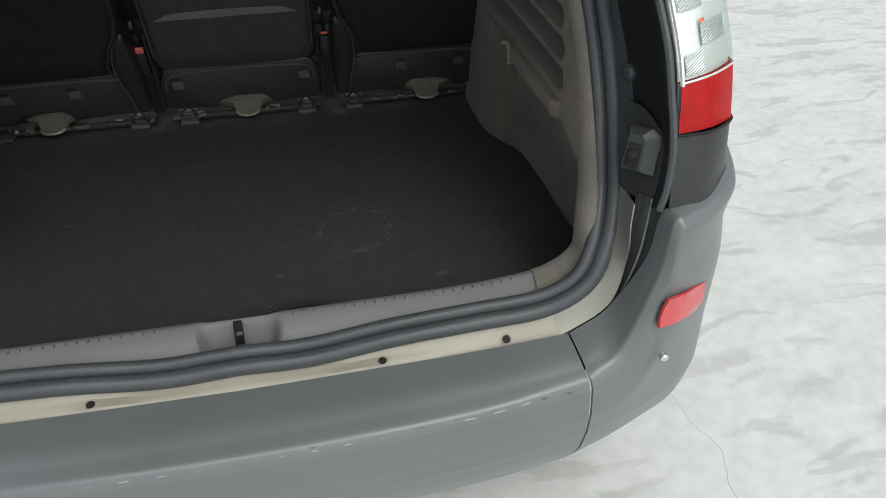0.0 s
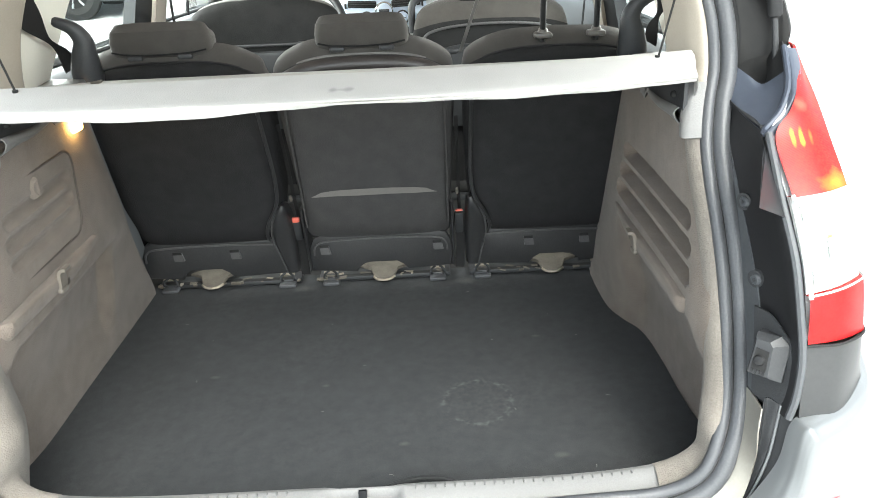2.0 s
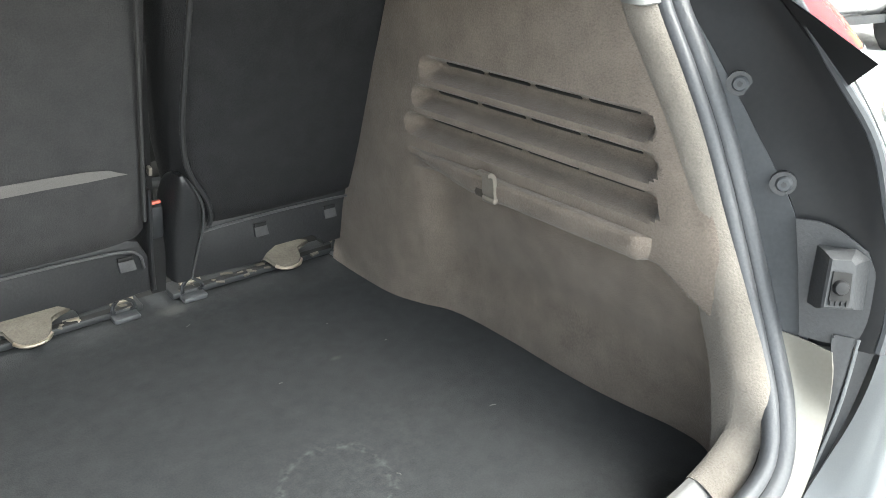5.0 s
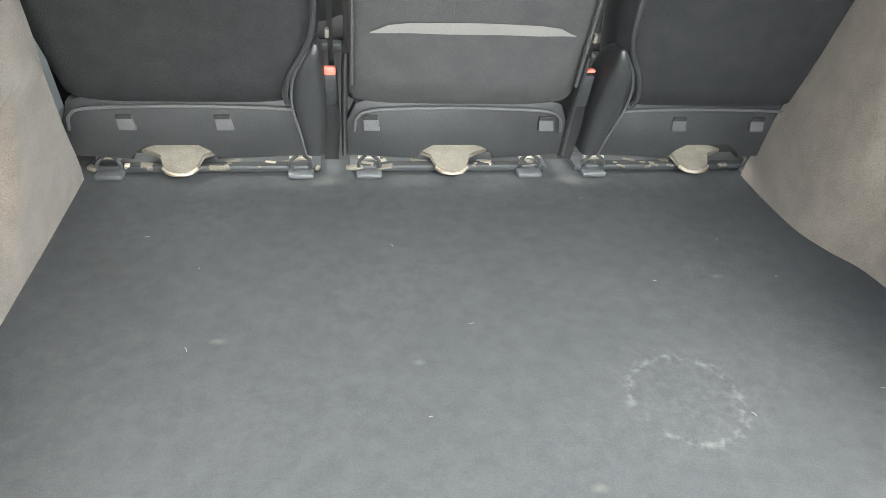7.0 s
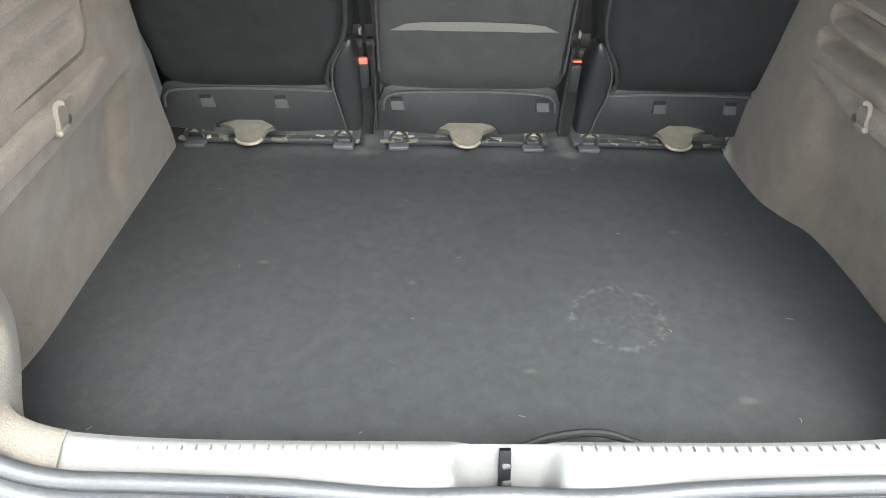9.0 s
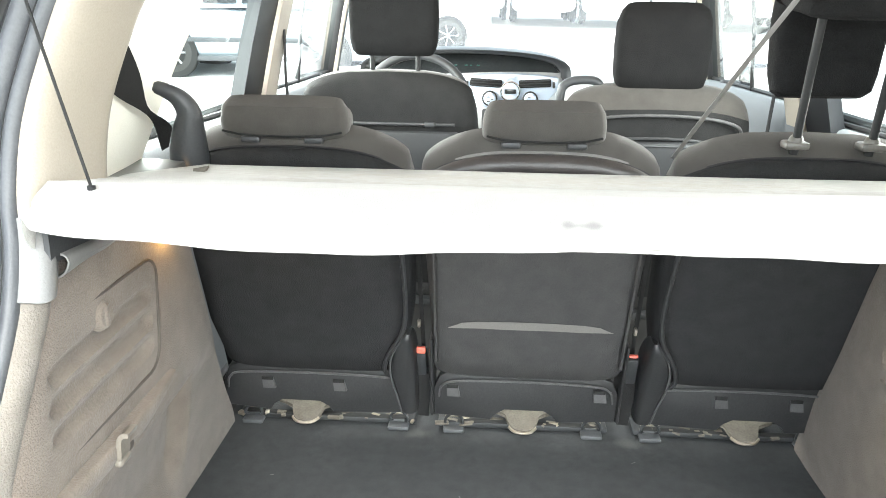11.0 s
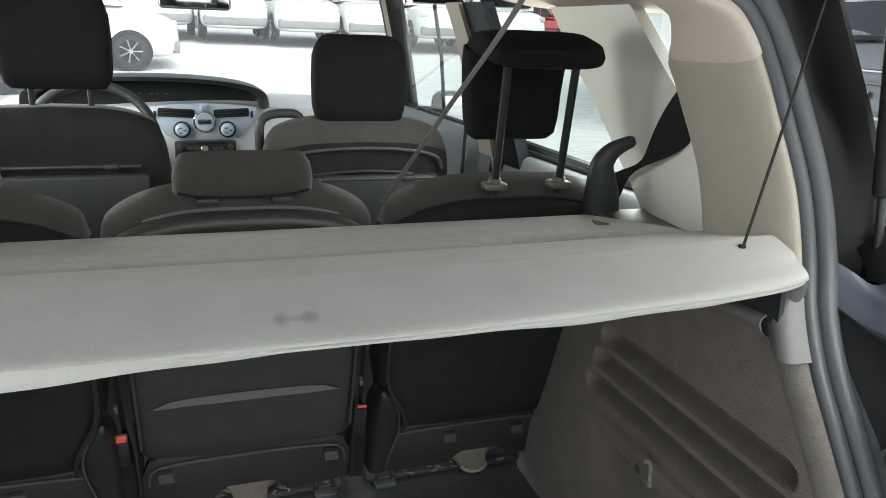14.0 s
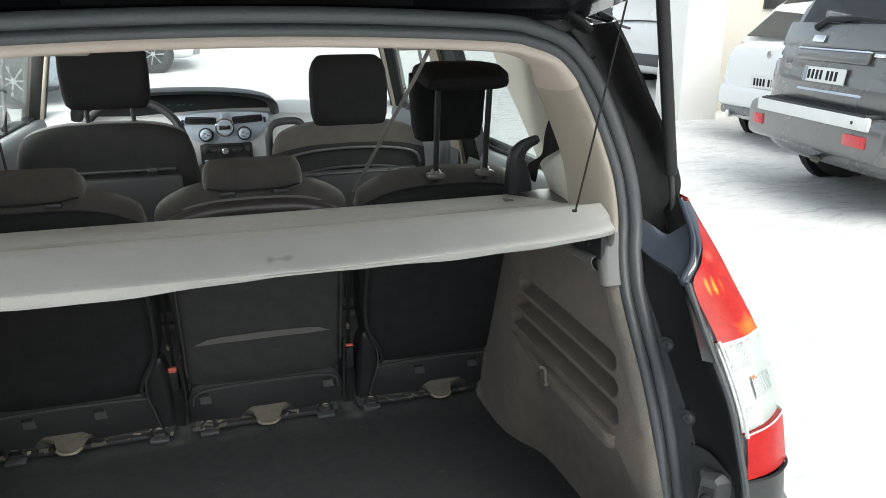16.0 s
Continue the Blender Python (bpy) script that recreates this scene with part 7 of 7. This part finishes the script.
part("plate_band", rbox((.042, .006, .108), (-.286, -.0245, .965), .002, rot=(-7, 0, 0)), M_BLUEP, pl)
for i in range(7):
    x = -.235 + i * .052 + (.03 if i > 3 else 0)
    part("plate_bar", rbox((.030, .005, .070), (x, -.0255, .965), .002, rot=(-7, 0, 0)), M_BLACK, pl)
part("gate_crease", rbox((.80, .02, .02), (0, .0, .845), .006, rot=(-7, 0, 0)), M_SILVER, suv)
wip = part("rear_wiper", tube([(-.34, .06, 1.305), (-.22, .075, 1.365), (.10, .085, 1.375), (.50, .10, 1.350)], [.030, .024, .018, .012], 10), M_RUBBER, suv, "black rear wiper")
part("wiper_motor", rbox((.22, .09, .06), (-.20, .135, 1.390), .02, rot=(0, 8, 0)), M_GREYP, wip, "grey wiper cover")
place(suv, 4.64, 4.22, -99)
suv.matrix_world = suv.matrix_world @ Matrix.Diagonal((1, 1, 1.06, 1))

hatch2 = vehicle("hatchback", "white hatchback parked beside the column", "car", "parked cars", 4.2, 1.76, 1.50, .98, .82, M_WHITEP, (.25, .95, 2.45, 3.15), M_WHITEP, .31, .18, (.72, .85), False, None)
pl = part("number_plate", rbox((.52, .012, .115), (0, -.008, .60), .006), M_PLATE, hatch2, "white number plate with dark bars")
for i in range(7):
    part("plate_bar", rbox((.030, .005, .070), (-.185 + i * .052 + (.03 if i > 3 else 0), -.016, .60), .002), M_BLACK, pl)
part("exhaust", rod((-.55, .10, .27), (-.55, -.06, .265), .035, n=16), M_CHROME, hatch2)
part("rear_badge", rod((0, .0, .86), (0, -.012, .86), .035, n=20), M_CHROME, hatch2)
part("valance", rbox((1.5, .12, .09), (0, .04, .30), .03, 3), M_GREYP, hatch2, "grey valance below the bumper")
place(hatch2, 5.98, 6.50, -90)
hatch2.matrix_world = hatch2.matrix_world @ Matrix.Diagonal((1, 1, 1.20, 1))

# white delivery vans ahead
van = vehicle("delivery_van", "white delivery van with grey plastic bumper", "van", "parked vans", 4.15, 1.78, 1.82, 1.10, 1.00, M_WHITEP, (.04, .10, 2.30, 3.15), M_PALEPL, .31, .2, (.75, .85), True)
place(van, 1.10, 24.6, 180)
for x, y in ((2.95, 24.2), (4.75, 23.9), (-.80, 25.2), (6.6, 23.5), (8.5, 23.2)):
    copy_thing(van, pose(x, y, rise(x, y), 0, 0, 180))
big = vehicle("panel_van", "white panel van with black bumper standing crosswise", "van", "parked vans", 4.9, 1.95, 2.05, 1.18, 1.02, M_WHITEP, (.04, .10, 3.0, 3.95), M_PALEPL, .33, .22, (.9, .88), True)
place(big, -5.2, 15.6, -84)
blue = vehicle("estate_car", "pale blue grey estate car with alloy wheels", "car", "parked cars", 4.3, 1.82, 1.66, 1.08, .95, M_BLUEP, (.10, .45, 2.4, 3.2), M_SEALRUB, .345, .22, (.90, .92))
place(blue, -6.15, 12.4, -90)
redc = vehicle("small_car", "red small car parked in a row", "car", "parked cars", 3.9, 1.70, 1.48, .95, .82, M_REDP, (.10, .50, 2.1, 2.9), M_DPLAST, .30, .18, (.7, .8))
place(redc, 9.6, 24.0, -60)
dark = vehicle("dark_car", "dark grey car parked in a row", "car", "parked cars", 4.2, 1.76, 1.50, .97, .85, M_GREYP, (.10, .60, 2.3, 3.1), M_DPLAST, .31, .18, (.75, .85))
place(dark, 9.0, 15.0, -80)
copy_thing(dark, pose(8.6, 11.9, rise(8.6, 11.9), 0, 0, -86))
tr = vehicle("box_van", "white box van by the building", "van", "parked vans", 4.6, 1.9, 2.3, 1.2, 1.0, M_WHITEP, (.03, .06, 3.2, 3.9), M_SEALRUB, .33, .25, (.9, .9), True)
place(tr, 7.3, 11.6, -90)

# ---- building beside the lot ----
wall_bm = rbox((.3, 34, 5), (12.6, 6.0, 2.5), .02)
tagged(part("wall_east", wall_bm, M_WALL), "pale rendered building wall", "wall", kind="structure")
col_bm = rbox((.62, .62, 5), (6.46, 8.68, 2.5), .015)
tagged(part("column", col_bm, M_WALL2), "pale painted square column on the lot", "column", kind="structure")
tagged(part("wall_north", rbox((5.9, .25, 5), (9.75, 9.1, 2.5), .015), M_WALL), "pale beige building wall beside the column", "wall", kind="structure")
op = rbox((1.5, .06, 1.2), (8.6, 8.965, 2.15), .01)
tagged(part("window_1", op, M_DGLASS), "dark window opening in the wall", "window", kind="structure")
for i in range(9):
    x = -12 + i * 3.2
    y = 30
    post = thing("fence_post", (x, y, rise(x, y)), "thin dark post at the far edge of the lot", "post", "fence posts")
    part("pole", rod((0, 0, 0), (0, 0, 3.4), .05), M_DPLAST, post)
    part("cross_arm", rbox((.5, .06, .06), (0, 0, 2.9), .01), M_DPLAST, post)
